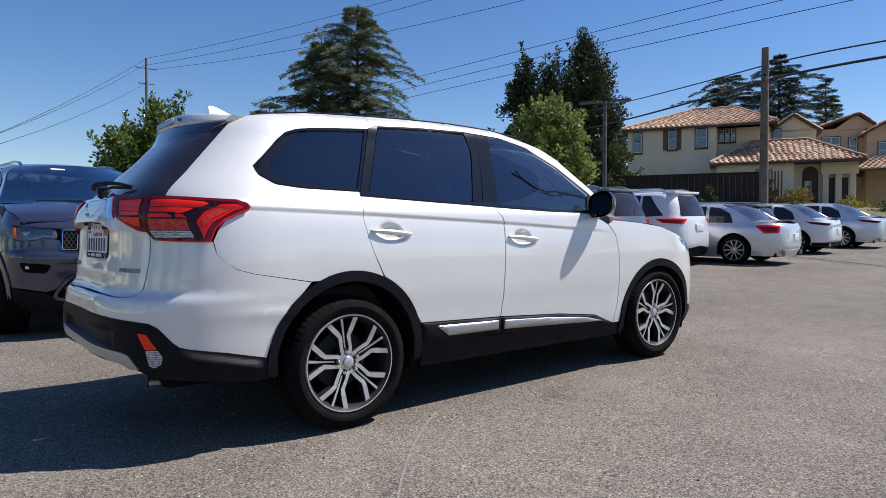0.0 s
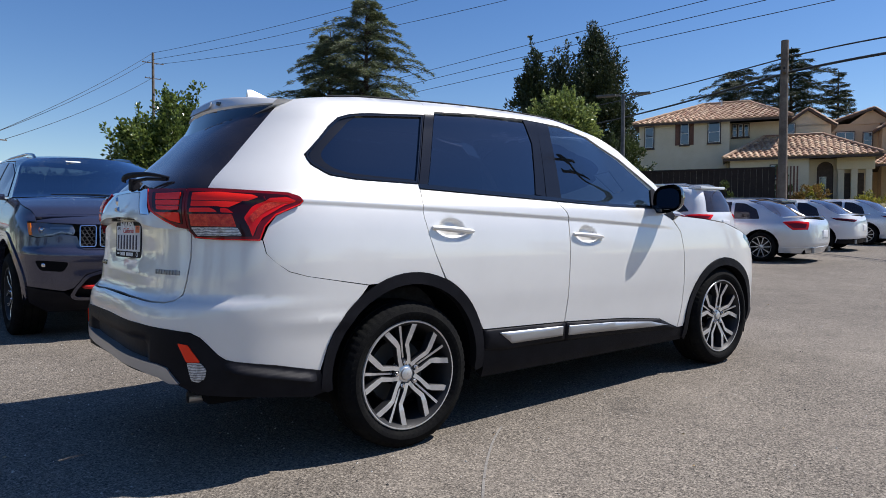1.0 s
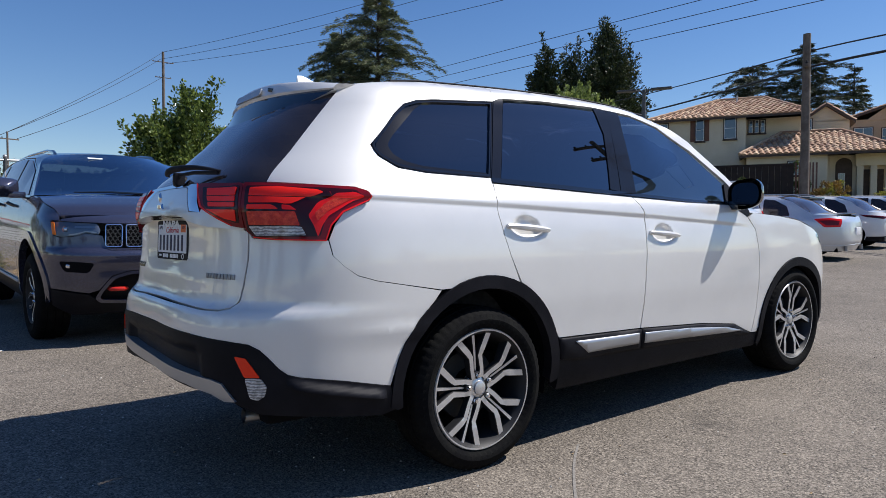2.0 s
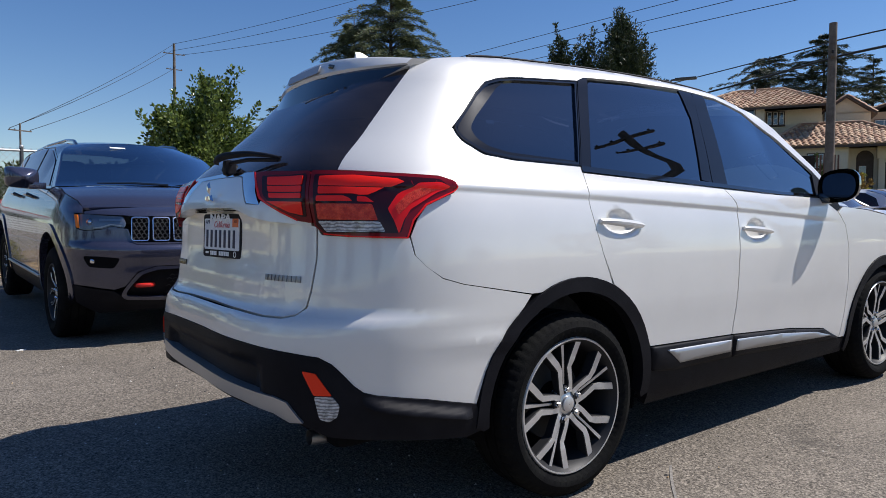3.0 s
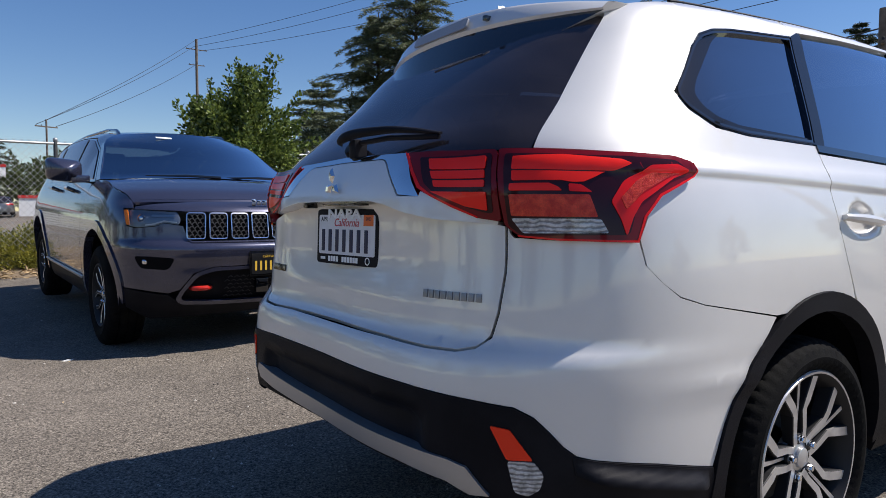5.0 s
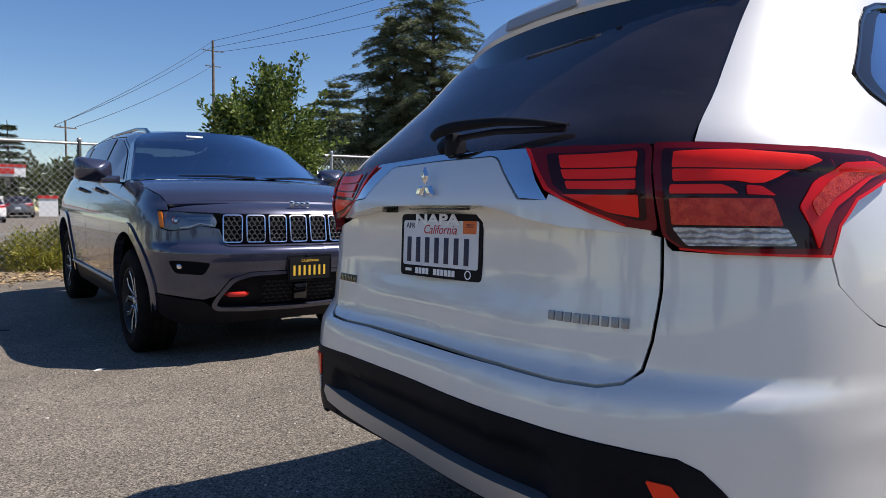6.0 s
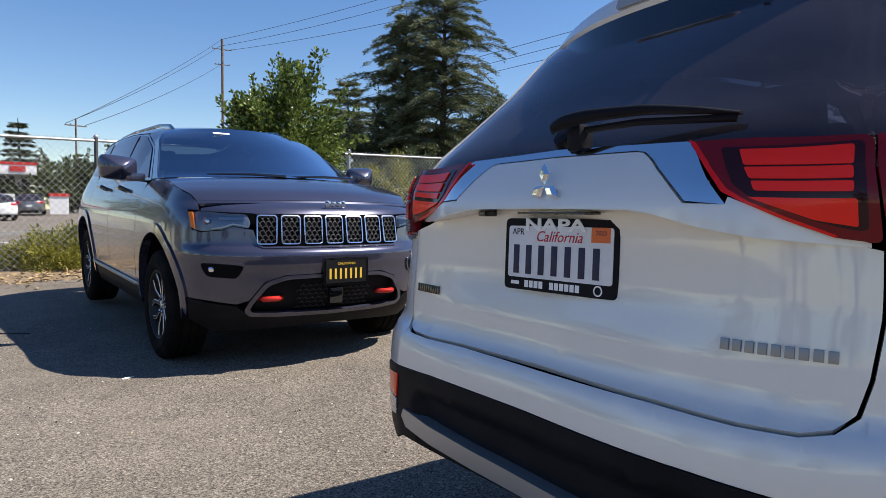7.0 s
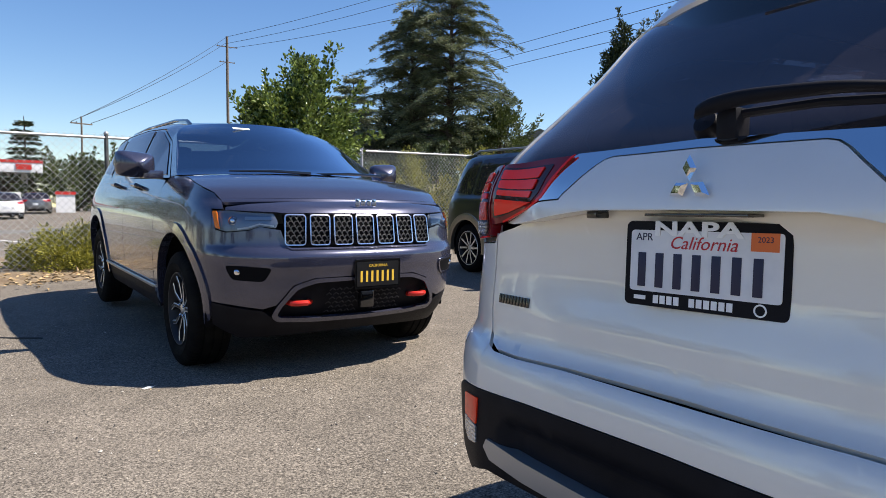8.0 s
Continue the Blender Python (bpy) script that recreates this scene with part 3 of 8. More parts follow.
def hollow(S):
    """The finger hollows behind the door handles."""
    def f(c, z):
        x = abs(c) - S.lr + S.x0
        for x0, z0 in HANDLES:
            u, v = x - x0 - 0.124, z - z0 - 0.004 + 0.075 * (x - x0 - 0.124)
            if abs(u) < 0.13 and abs(v) < 0.07:
                r = math.hypot(u / (0.112 if v < 0 else 0.085), v / 0.055)
                return -0.020 * smooth((1 - r) / 0.4)
        return 0.0
    return f


def crossover():
    S = Shell(
        curve((0.18, 0.80), (0.30, 0.850), (0.40, 0.866), (0.55, 0.876), (0.70, 0.886), (0.85, 0.888), (0.98, 0.880), (1.06, 0.870), (1.11, 0.860), (1.16, 0.832), (1.30, 0.778), (1.45, 0.716), (1.53, 0.680), (1.62, 0.638), (1.66, 0.60), (1.685, 0.54)),
        curve((0.18, -1.0), (0.30, -1.05), (0.40, -1.08), (0.55, -1.085), (0.62, -1.08), (0.68, -1.065), (0.72, -1.022), (0.80, -1.012), (0.90, -1.0), (1.06, -0.995), (1.16, -0.975), (1.30, -0.86), (1.45, -0.725), (1.54, -0.64), (1.63, -0.53)),
        curve((0.2, 3.45), (0.4, 3.6), (0.6, 3.6), (0.8, 3.56), (0.95, 3.45), (1.02, 3.3), (1.1, 3.0)),
        -0.1, 2.7, lift=curve((-0.75, 0.095), (-0.5, 0.07), (0, 0.033), (0.6, 0.005), (0.9, 0), (1.25, 0.007), (1.6, 0.06)), crease=out_crease, left=(8.0, 2.75, 1.045, 0.05))
    car = thing("suv", "pearl white crossover suv with black lower cladding, parked on asphalt", "suv", at=OUT_AT)
    white, black = M["white"], M["plastic"]
    B = S.lr - S.x0  # distance along the skin at the rear axle

    # inner hull: keeps the shut lines and wheel wells dark
    for lo, hi, z0, z1 in ((-1.669, -0.47, 0.36, 1.13), (-0.47, 0.52, 0.82, 1.13), (0.52, 2.18, 0.26, 1.13), (2.18, 3.20, 0.82, 1.02), (3.20, 4.14, 0.30, 0.80)):
        for sgn in (1, -1):
            hull = S.side([(lo, z0), (hi, z0), (hi, z1), (lo, z1)])
            panel("inner_hull", S, hull if sgn > 0 else mirrored(hull), M["liner"], car, -0.05, 0, 0.06)

    def both(name, poly, mat, off=0.0, depth=0.014, gap=0.002, label="", step=0.03, parent=None, dome=0.0, crease=None, handle=None):
        out = []
        for sgn in (1, -1):
            cuts = crease_cuts(S, *crease, sgn, handle) if crease else ()
            out.append(panel(name, S, poly if sgn > 0 else mirrored(poly), mat, parent or car, off, depth, step, gap, label, dome, cuts))
        return out

    sd = S.side
    arch_r = arc(0.025, 0.352, 0.447, 170, 0, 20)
    arch_f = arc(2.695, 0.352, 0.452, 180, 0, 20)
    # rear quarter: from the lamp to the door, with the side window's opening left out
    quarter_low = [(-0.700, 0.895), (-0.655, 0.855), (-0.600, 0.822), (-0.52, 0.80), (-0.22, 0.752), *arc(0.025, 0.352, 0.447, 116, 66, 8), (0.150, 0.88), (0.118, 0.97), (0.098, 1.05), (0.094, 1.10), (0.104, 1.165), (0.104, 1.19)]
    tip = lambda pts: [(p[0] - 0.012 if p[0] < -0.3 else p[0], *p[1:]) for p in pts]
    win3 = tip([(0.104, 1.212), (-0.25, 1.218), (-0.39, 1.232), (-0.50, 1.277), (-0.545, 1.322), (-0.50, 1.372), (-0.415, 1.466), (-0.345, 1.513), (-0.25, 1.537), (0.0, 1.56), (0.252, 1.582)])
    both("rear_quarter", sd(quarter_low + [(0.104, 1.212)] + win3[1:] + [(0.268, 1.606), (0.285, 1.667), (0.0, 1.652), (-0.5, 1.615), (-0.80, 1.59), (-0.86, 1.575), (-0.848, 1.547), (-0.889, 1.418), (-0.917, 1.3225), (-0.945, 1.215), (-0.957, 1.166), (-0.74, 1.155), (-0.60, 1.150), (-0.548, 1.132), (-0.534, 1.115), (-0.548, 1.096), (-0.60, 1.076), (-0.655, 1.052), (-0.69, 1.01), (-0.715, 0.955)]), white, gap=0.001, crease=(-0.55, 0.1))
    # doors
    both("rear_door", sd([(0.104, 1.19), (0.104, 1.165), (0.094, 1.10), (0.098, 1.05), (0.118, 0.97), (0.150, 0.88), *arc(0.025, 0.352, 0.4485, 65, 24, 10), (0.462, 0.49), (1.062, 0.48), (1.078, 0.60), (1.090, 0.88), (1.094, 1.06), (1.085, 1.09), (1.03, 1.155)]), white, hollow(S), gap=0.0028, crease=(0.1, 1.09), handle=HANDLES[0], depth=0.03)
    both("front_door", sd([(1.032, 1.153), (1.087, 1.09), (1.096, 1.06), (1.092, 0.88), (1.080, 0.60), (1.064, 0.48), (1.60, 0.458), (1.96, 0.424), (2.10, 0.372), (2.165, 0.352), (2.20, 0.5), (2.207, 0.65), (2.196, 0.85), (2.165, 0.985), (2.09, 1.06), (1.99, 1.128), (1.90, 1.134), (1.5, 1.137)]), white, hollow(S), gap=0.0028, crease=(1.09, 2.1), handle=HANDLES[1], depth=0.03)
    # door frames above the belt: a slim white band under the roof
    both("door_frame", sd([(0.252, 1.584), (0.30, 1.604), (0.6, 1.624), (0.95, 1.634), (1.25, 1.622), (1.50, 1.575), (1.75, 1.455), (1.98, 1.28), (2.12, 1.14), (2.17, 1.14), (2.02, 1.305), (1.78, 1.505), (1.52, 1.640), (1.25, 1.678), (0.9, 1.686), (0.6, 1.680), (0.29, 1.667)]), white, gap=0.0)
    # front wing
    both("front_wing", sd([(2.168, 0.352), (2.202, 0.5), (2.209, 0.65), (2.198, 0.85), (2.167, 0.985), (2.10, 1.06), (2.16, 1.09), (2.45, 1.075), (2.75, 1.045), (3.0, 0.995), (3.06, 0.97), (3.02, 0.945), (3.2, 0.83), (3.38, 0.70), (3.30, 0.60), (3.18, 0.50), (3.145, 0.40), *arc(2.695, 0.352, 0.452, 4, 176, 24), (2.232, 0.352)]), white)
    both("front_bumper", sd([(3.38, 0.70), (3.30, 0.60), (3.19, 0.50), (3.16, 0.42), (3.35, 0.40), (4.14, 0.42), (4.14, 0.80), (3.6, 0.80)]), white)
    both("front_skirt", sd([(3.15, 0.40), (3.35, 0.395), (4.14, 0.41), (4.14, 0.22), (3.4, 0.22), (3.18, 0.25)]), black, 0.006)
    both("headlight", sd([(3.005, 0.945), (3.06, 0.972), (3.3, 0.92), (3.6, 0.83), (3.6, 0.79), (3.4, 0.72), (3.2, 0.835)]), M["clear"], 0.0, 0.03)
    # cladding round the arches, along the sills and over the lower bumper
    both("arch_cladding", sd([*arc(0.025, 0.352, 0.447, 174, -2, 26), (0.47, 0.30), (0.43, 0.285), *arc(0.02, 0.345, 0.400, -6, 186, 26), (-0.40, 0.295), (-0.43, 0.31)]), black, 0.008, 0.05, 0.0)
    both("arch_cladding", sd([*arc(2.695, 0.352, 0.452, 178, 2, 26), (3.13, 0.27), (3.09, 0.27), *arc(2.69, 0.345, 0.405, -4, 184, 26), (2.27, 0.26), (2.235, 0.285)]), black, 0.008, 0.05, 0.0)
    both("sill", sd([(0.475, 0.385), (0.60, 0.372), (1.5, 0.368), (2.12, 0.350), (2.232, 0.345), (2.24, 0.262), (0.49, 0.236)]), black, -0.002, 0.05, 0.0)
    both("door_cladding", sd([(0.462, 0.488), (1.062, 0.478), (1.062, 0.376), (0.60, 0.374), (0.476, 0.388)]), black, 0.010, 0.02, 0.001, dome=0.010)
    both("door_cladding", sd([(1.066, 0.478), (1.60, 0.456), (1.96, 0.422), (2.10, 0.370), (2.15, 0.352), (1.5, 0.369), (1.066, 0.376)]), black, 0.010, 0.02, 0.001, dome=0.010)
    both("silver_strip", sd([(0.560, 0.468, 0.01), (1.035, 0.462, 0.004), (1.035, 0.408, 0.004), (0.650, 0.405, 0.03)]), M["satin"], 0.020, 0.012, 0.0, dome=0.006)
    both("silver_strip", sd([(1.085, 0.460, 0.004), (1.50, 0.446), (1.86, 0.418), (2.03, 0.384), (1.9, 0.385), (1.5, 0.396), (1.085, 0.406, 0.004)]), M["satin"], 0.020, 0.012, 0.0, dome=0.006)
    # side glass
    wz = rounded(tip([(0.098, 1.222, 0.004), (-0.25, 1.229), (-0.385, 1.243), (-0.49, 1.285), (-0.522, 1.324), (-0.49, 1.368), (-0.405, 1.458), (-0.335, 1.503), (-0.25, 1.526), (0.0, 1.549), (0.238, 1.570, 0.004)]), 0.03)
    both("side_window", sd(wz), M["privacy"], -0.008, 0.004, 0.0, "dark privacy glass")
    ring = rounded(tip([(0.102, 1.213, 0.004), (-0.25, 1.219), (-0.39, 1.233), (-0.502, 1.278), (-0.545, 1.322), (-0.50, 1.373), (-0.415, 1.467), (-0.345, 1.513), (-0.25, 1.537), (0.0, 1.56), (0.246, 1.580, 0.004)]), 0.03)
    ring = [(a[0] + (b[0] - a[0]) * j / 6, a[1] + (b[1] - a[1]) * j / 6) for a, b in zip(ring, ring[1:] + ring[:1]) for j in range(6 if math.hypot(b[0] - a[0], b[1] - a[1]) > 0.1 else 1) for a, b in [(a, b) if math.hypot(b[0] - a[0], b[1] - a[1]) > 0.1 else (a, a)]]
    glassline = shrunk(ring, 0.014)
    for sgn in (1, -1):
        frame_strip("window_moulding", S, sd(ring), sd(glassline), M["gloss"], car, 0.002, sgn)
        frame_strip("bright_trim", S, sd(shrunk(ring, 0.002)), sd(shrunk(ring, 0.006)), M["trim_grey"], car, 0.004, sgn)
    both("window_surround", sd(rounded(tip([(0.085, 1.2265, 0.002), (-0.25, 1.231), (-0.385, 1.246), (-0.485, 1.287), (-0.520, 1.324), (-0.487, 1.366), (-0.402, 1.456), (-0.333, 1.499), (-0.25, 1.522), (-0.19, 1.529, 0.004), (-0.27, 1.497), (-0.345, 1.435), (-0.42, 1.372), (-0.452, 1.328), (-0.42, 1.292), (-0.36, 1.266), (-0.27, 1.249), (0.0, 1.239), (0.09, 1.2355, 0.002)]), 0.02)), M["trim_grey"], -0.0045, 0.003, 0.0, "grey glossy window surround")
    both("side_window", sd(rounded([(0.165, 1.212), (0.878, 1.188), (0.965, 1.49), (0.955, 1.612), (0.60, 1.606), (0.318, 1.588)], 0.015)), M["privacy"], -0.006, 0.004, 0.0, "dark privacy glass")
    both("side_window", sd(rounded([(1.085, 1.176), (1.5, 1.152), (1.88, 1.147), (1.97, 1.16), (1.95, 1.26), (1.72, 1.452), (1.47, 1.578), (1.25, 1.614), (1.16, 1.61)], 0.015)), M["tinted"], -0.006, 0.004, 0.0, "lightly tinted glass")
    both("pillar_trim", sd([(0.106, 1.212), (0.160, 1.212), (0.314, 1.588), (0.32, 1.604), (0.268, 1.604), (0.254, 1.584)]), M["trim_grey"], -0.001, 0.01, 0.001)
    both("pillar_trim", sd([(0.882, 1.19), (0.958, 1.18), (1.060, 1.60), (1.06, 1.626), (0.958, 1.628), (0.970, 1.49)]), M["trim_grey"], -0.001, 0.01, 0.001)
    both("pillar_trim", sd([(0.962, 1.18), (1.08, 1.174), (1.158, 1.61), (1.155, 1.622), (1.064, 1.626)]), M["trim_grey"], -0.001, 0.01, 0.001)
    both("belt_moulding", sd([(0.104, 1.192), (1.03, 1.158), (1.5, 1.140), (1.90, 1.136), (2.0, 1.13), (2.0, 1.146), (1.88, 1.149), (1.5, 1.154), (1.04, 1.176), (0.160, 1.212), (0.104, 1.213)]), M["gloss"], 0.004, 0.01, 0.0)
    both("mirror_base", sd(rounded([(1.90, 1.14), (2.09, 1.062), (2.12, 1.09), (1.99, 1.262), (1.955, 1.26)], 0.012)), black, 0.002, 0.012, 0.0)

    # roof, windscreen and bonnet
    edge = curve((-0.75, 1.59), (-0.5, 1.615), (0.0, 1.652), (0.6, 1.680), (0.9, 1.686), (1.25, 1.678), (1.45, 1.655))
    cap("roof", S, span(-0.58, 1.42, 26), edge, curve((-0.6, 0.026), (1.4, 0.02)), white, car)
    for sgn in (1, -1):
        bm = tube(bmesh.new(), [tuple(S.point(sgn * (x + B), edge(x)) + Vector((0, -0.004 * -sgn, 0.002))) for x in span(-0.45, 1.5, 26)], 0.0065, 6)
        part("roof_moulding", bm, black, car)
    pil = curve((1.42, 1.66), (1.52, 1.638), (1.78, 1.502), (2.02, 1.302), (2.17, 1.14), (2.3, 1.09))
    cap("windscreen", S, span(1.42, 2.3, 16), pil, curve((1.4, 0.03), (2.3, 0.07)), M["screen"], car, curve((1.4, 0.0), (2.3, 0.32)), inset=0.03)
    hood = curve((2.1, 1.09), (2.45, 1.077), (2.75, 1.047), (3.0, 0.998), (3.2, 0.94), (3.4, 0.86))
    cap("bonnet", S, span(2.12, 3.4, 16), hood, curve((2.1, 0.02), (2.7, 0.05), (3.4, 0.02)), white, car, curve((2.1, 0.2), (3.4, 0.12)), inset=0.0)

    # tailgate, window and spoiler
    gate_r = [(0.0, 0.697), (0.30, 0.695), (0.46, 0.691), (0.55, 0.693), (0.590, 0.703), (0.614, 0.728), (0.627, 0.785), (0.635, 0.88), (0.638, 0.985), (0.555, 1.004), (0.42, 1.046), (0.37, 1.075), (0.295, 1.162), (0.295, 1.172)]
    full = gate_r + [(-x, z) for x, z in gate_r[::-1]][:-1]
    plate_hollow = lambda c, z: -0.008 * smooth((0.50 - abs(c)) / 0.24) * smooth((1.035 - z) / 0.03) * smooth((z - 0.78) / 0.10)
    panel("tailgate", S, full, white, car, plate_hollow, 0.014, 0.03, 0.002, "white tailgate")
    gl = [(0.0, 1.168), (0.30, 1.170), (0.62, 1.164), (0.709, 1.164), (0.748, 1.285), (0.782, 1.418), (0.823, 1.550), (0.70, 1.566), (0.3, 1.582), (0.0, 1.588)]
    panel("rear_window", S, gl + [(-x, z) for x, z in gl[::-1]][1:-1], M["rear_glass"], car, -0.004, 0.006, 0.04, 0.003, "dark tinted rear window")
    # spoiler above the window
    bm = bmesh.new()
    rows = []
    for k in range(33):
        u = 2 * k / 32 - 1
        y = 0.56 * u
        back = -0.660 + 0.15 * abs(u) ** 2.4
        zt = 1.640 - 0.052 * abs(u) ** 2.2
        k = 1 - 0.62 * abs(u) ** 2.4
        rows.append([bm.verts.new(p) for p in ((-0.36, y, zt + 0.006), (-0.48, y, zt - 0.001), (back + 0.045, y, zt - 0.006 * k), (back + 0.012, y, zt - 0.012 * k), (back + 0.004, y, zt - 0.021 * k), (back - 0.014, y, zt - 0.066 * k), (back - 0.008, y, zt - 0.078 * k), S.point(-y, zt - 0.078 * k - 0.085) + S.normal(-y, zt - 0.078 * k - 0.085) * -0.008)])
    for a, b in zip(rows, rows[1:]):
        for j in range(7):
            bm.faces.new((a[j], a[j + 1], b[j + 1], b[j])).material_index = 1 if j == 6 else 0
    bm.faces.new(rows[0]), bm.faces.new(rows[-1][::-1])
    bmesh.ops.recalc_face_normals(bm, faces=bm.faces[:])
    part("spoiler", bm, [white, M["gloss"]], car)
    bm = bmesh.new()
    prism(bm, rounded([(-0.15, -0.018), (0.15, -0.018), (0.15, 0.018), (-0.15, 0.018)], 0.010), 0, 0.006, Matrix.Translation((-0.666, 0, 1.594)) @ pose(0, 0, 0, 68, 0, -90))
    part("high_brake_light", bm, M["grey_lens"], car, "grey third brake light")
    part("washer_nozzle", box_bm(-0.666, -0.630, -0.234, -0.219, 1.584, 1.601, bevel=0.005), M["gloss"], car)
    # shark fin
    bm = bmesh.new()
    rows = []
    for t in span(0, 1, 8):
        x = -0.13 + 0.19 * t
        h = 0.075 * (1 - t) ** 0.8 if t > 0.1 else 0.075 * (0.86 + t * 1.2)
        w = 0.02 + 0.012 * math.sin(math.pi * t)
        rows.append([bm.verts.new(p) for p in ((x, -w, 0), (x, -w * 0.5, h * 0.6), (x, 0, h), (x, w * 0.5, h * 0.6), (x, w, 0))])
    for a, b in zip(rows, rows[1:]):
        for j in range(4):
            bm.faces.new((a[j], b[j], b[j + 1], a[j + 1]))
    bm.faces.new(rows[0])
    bmesh.ops.transform(bm, matrix=Matrix.Translation((-0.30, 0, 1.662)), verts=bm.verts[:])
    bmesh.ops.recalc_face_normals(bm, faces=bm.faces[:])
    part("antenna_fin", bm, white, car)

    # bumper
    brow = [(0.0, 0.690), (0.30, 0.691), (0.46, 0.687), (0.552, 0.689), (0.594, 0.699), (0.619, 0.725), (0.632, 0.784), (0.640, 0.88), (0.643, 0.985), (0.648, 0.967), (0.657, 0.958), (0.75, 0.953), (0.951, 0.951), (0.966, 0.897), (1.012, 0.857), (1.068, 0.8205), (1.147, 0.799), (1.447, 0.749), (1.416, 0.711), (1.331, 0.603), (1.272, 0.503), (1.240, 0.397), (1.06, 0.437), (0.94, 0.456), (0.90, 0.462), (0.862, 0.472), (0.832, 0.494), (0.80, 0.528), (0.765, 0.560), (0.72, 0.580), (0.617, 0.588), (0.40, 0.597), (0.0, 0.600)]
    panel("rear_bumper", S, brow + [(-x, z) for x, z in brow[::-1]][1:-1], white, car, 0.0, 0.014, 0.035, 0.0)
    lowr = [(0.0, 0.598), (0.40, 0.595), (0.617, 0.586), (0.72, 0.578), (0.765, 0.558), (0.80, 0.526), (0.832, 0.492), (0.862, 0.470), (0.90, 0.460), (0.94, 0.454), (1.06, 0.435), (1.240, 0.395), (1.262, 0.30), (1.2, 0.285), (0.9, 0.315), (0.74, 0.325), (0.66, 0.36), (0.56, 0.388), (0.0, 0.40)]
    panel("lower_bumper", S, lowr + [(-x, z) for x, z in lowr[::-1]][1:-1], black, car, lambda c, z: 0.004 - 0.03 * smooth((0.50 - abs(c)) / 0.06) * smooth((0.545 - z) / 0.03) * smooth((z - 0.40) / 0.03), 0.03, 0.03, 0.0)
    skid = [(0.0, 0.452), (0.40, 0.448), (0.56, 0.441), (0.612, 0.430), (0.668, 0.370), (0.62, 0.366), (0.56, 0.388), (0.40, 0.402), (0.0, 0.408)]
    skid_left = [(-0.20, 0.407), (-0.40, 0.412), (-0.53, 0.424), (-0.556, 0.450), (-0.540, 0.474), (-0.50, 0.472), (-0.40, 0.462), (-0.20, 0.454)]
    panel("skid_plate", S, skid + skid_left, M["satin"], car, 0.012, 0.05, 0.035, 0.0, "silver lower bumper trim")
    for sgn in (1, -1):
        f = (lambda p: p) if sgn > 0 else mirrored
        if sgn > 0:
            red, clear = [(0.668, 0.535), (0.713, 0.530), (0.766, 0.462), (0.708, 0.460)], [(0.709, 0.457), (0.768, 0.459), (0.790, 0.430), (0.783, 0.396), (0.755, 0.378), (0.726, 0.386)]
        else:
            red, clear = [(0.585, 0.566), (0.676, 0.560), (0.685, 0.500), (0.596, 0.494)], [(0.597, 0.491), (0.686, 0.497), (0.690, 0.455), (0.662, 0.434), (0.604, 0.442)]
        panel("reflector", S, f(rounded(red, 0.006)), M["orange"], car, 0.008, 0.01, 0.02, 0.0, "red side reflector")
        panel("reversing_light", S, f(rounded(clear, 0.008)), M["milk"], car, 0.008, 0.01, 0.02, 0.0, "ribbed clear lens")
        ledge = lambda c, z: 0.005 + 0.028 * smooth((0.47 - 0.206 * (abs(c) - 0.85) - z) / 0.034) * smooth((abs(c) - 0.84) / 0.08) * smooth((1.24 - abs(c)) / 0.06)
        panel("bumper_step", S, f([(0.85, 0.472), (0.94, 0.452), (1.06, 0.431), (1.22, 0.396), (1.22, 0.356), (1.06, 0.388), (0.94, 0.410), (0.86, 0.43)]), M["plastic"], car, ledge, 0.035, 0.012)
    bm = tube(bmesh.new(), [(-0.90, -0.55, 0.285), (-0.75, -0.55, 0.28), (-0.5, -0.5, 0.28)], 0.026, 14, False)
    part("exhaust", bm, M["steel"], car)
    part("underbody", box_bm(-0.85, 3.3, -0.66, 0.66, 0.26, 0.34, bevel=0.03), M["liner"], car)

    tail_lamps(S, car)
    rear_trim(S, car)
    cabin(car)

    # handles, mirrors, wheels
    for sgn in (1, -1):
        for x0, z0 in HANDLES:
            hand = tagged(new("door_handle"), "white door handle over a finger hollow")
            hand.parent = car
            c0 = x0 + B
            rows = []
            bm = bmesh.new()
            for t in span(0, 1, 14):
                x = x0 + 0.250 * t
                z1 = z0 + 0.008 - 0.018 * t
                out = 0.004 + 0.015 * math.sin(math.pi * min(max(t, 0.02), 0.98)) ** 0.45
                p, n = S.point(sgn * (x + B), z1), S.normal(sgn * (x + B), z1)
                hh = 0.014 - 0.006 * abs(2 * t - 1) ** 2
                ring = [p + n * (out + d) + Vector((0, 0, h * hh)) for d, h in ((-0.013, -0.7), (-0.003, -1), (0.006, -0.5), (0.008, 0.2), (0.003, 1), (-0.010, 0.9))]
                rows.append([bm.verts.new(q) for q in ring])
            for a, b in zip(rows, rows[1:]):
                for j in range(6):
                    bm.faces.new((a[j], a[(j + 1) % 6], b[(j + 1) % 6], b[j]))
            bm.faces.new(rows[0]), bm.faces.new(rows[-1])
            bmesh.ops.recalc_face_normals(bm, faces=bm.faces[:])
            part("grip", bm, white, hand)
        door_mirror(car, Vector((1.94, -sgn * 0.885, 1.192)), -sgn, M["gloss"], 0.205, 0.175, 0.72)
        for x, z, nm in ((0.015, 0.318, -11), (2.69, 0.389, 5)):
            wheel(car, Matrix.Translation((x, -sgn * 0.765, z)), 0.345, 0.247, 0.225, "tulip", nm, side=-sgn)
            wheel_arch(car, x, 0.36, 0.41, -sgn * 0.83, -sgn * 0.50)
    return car


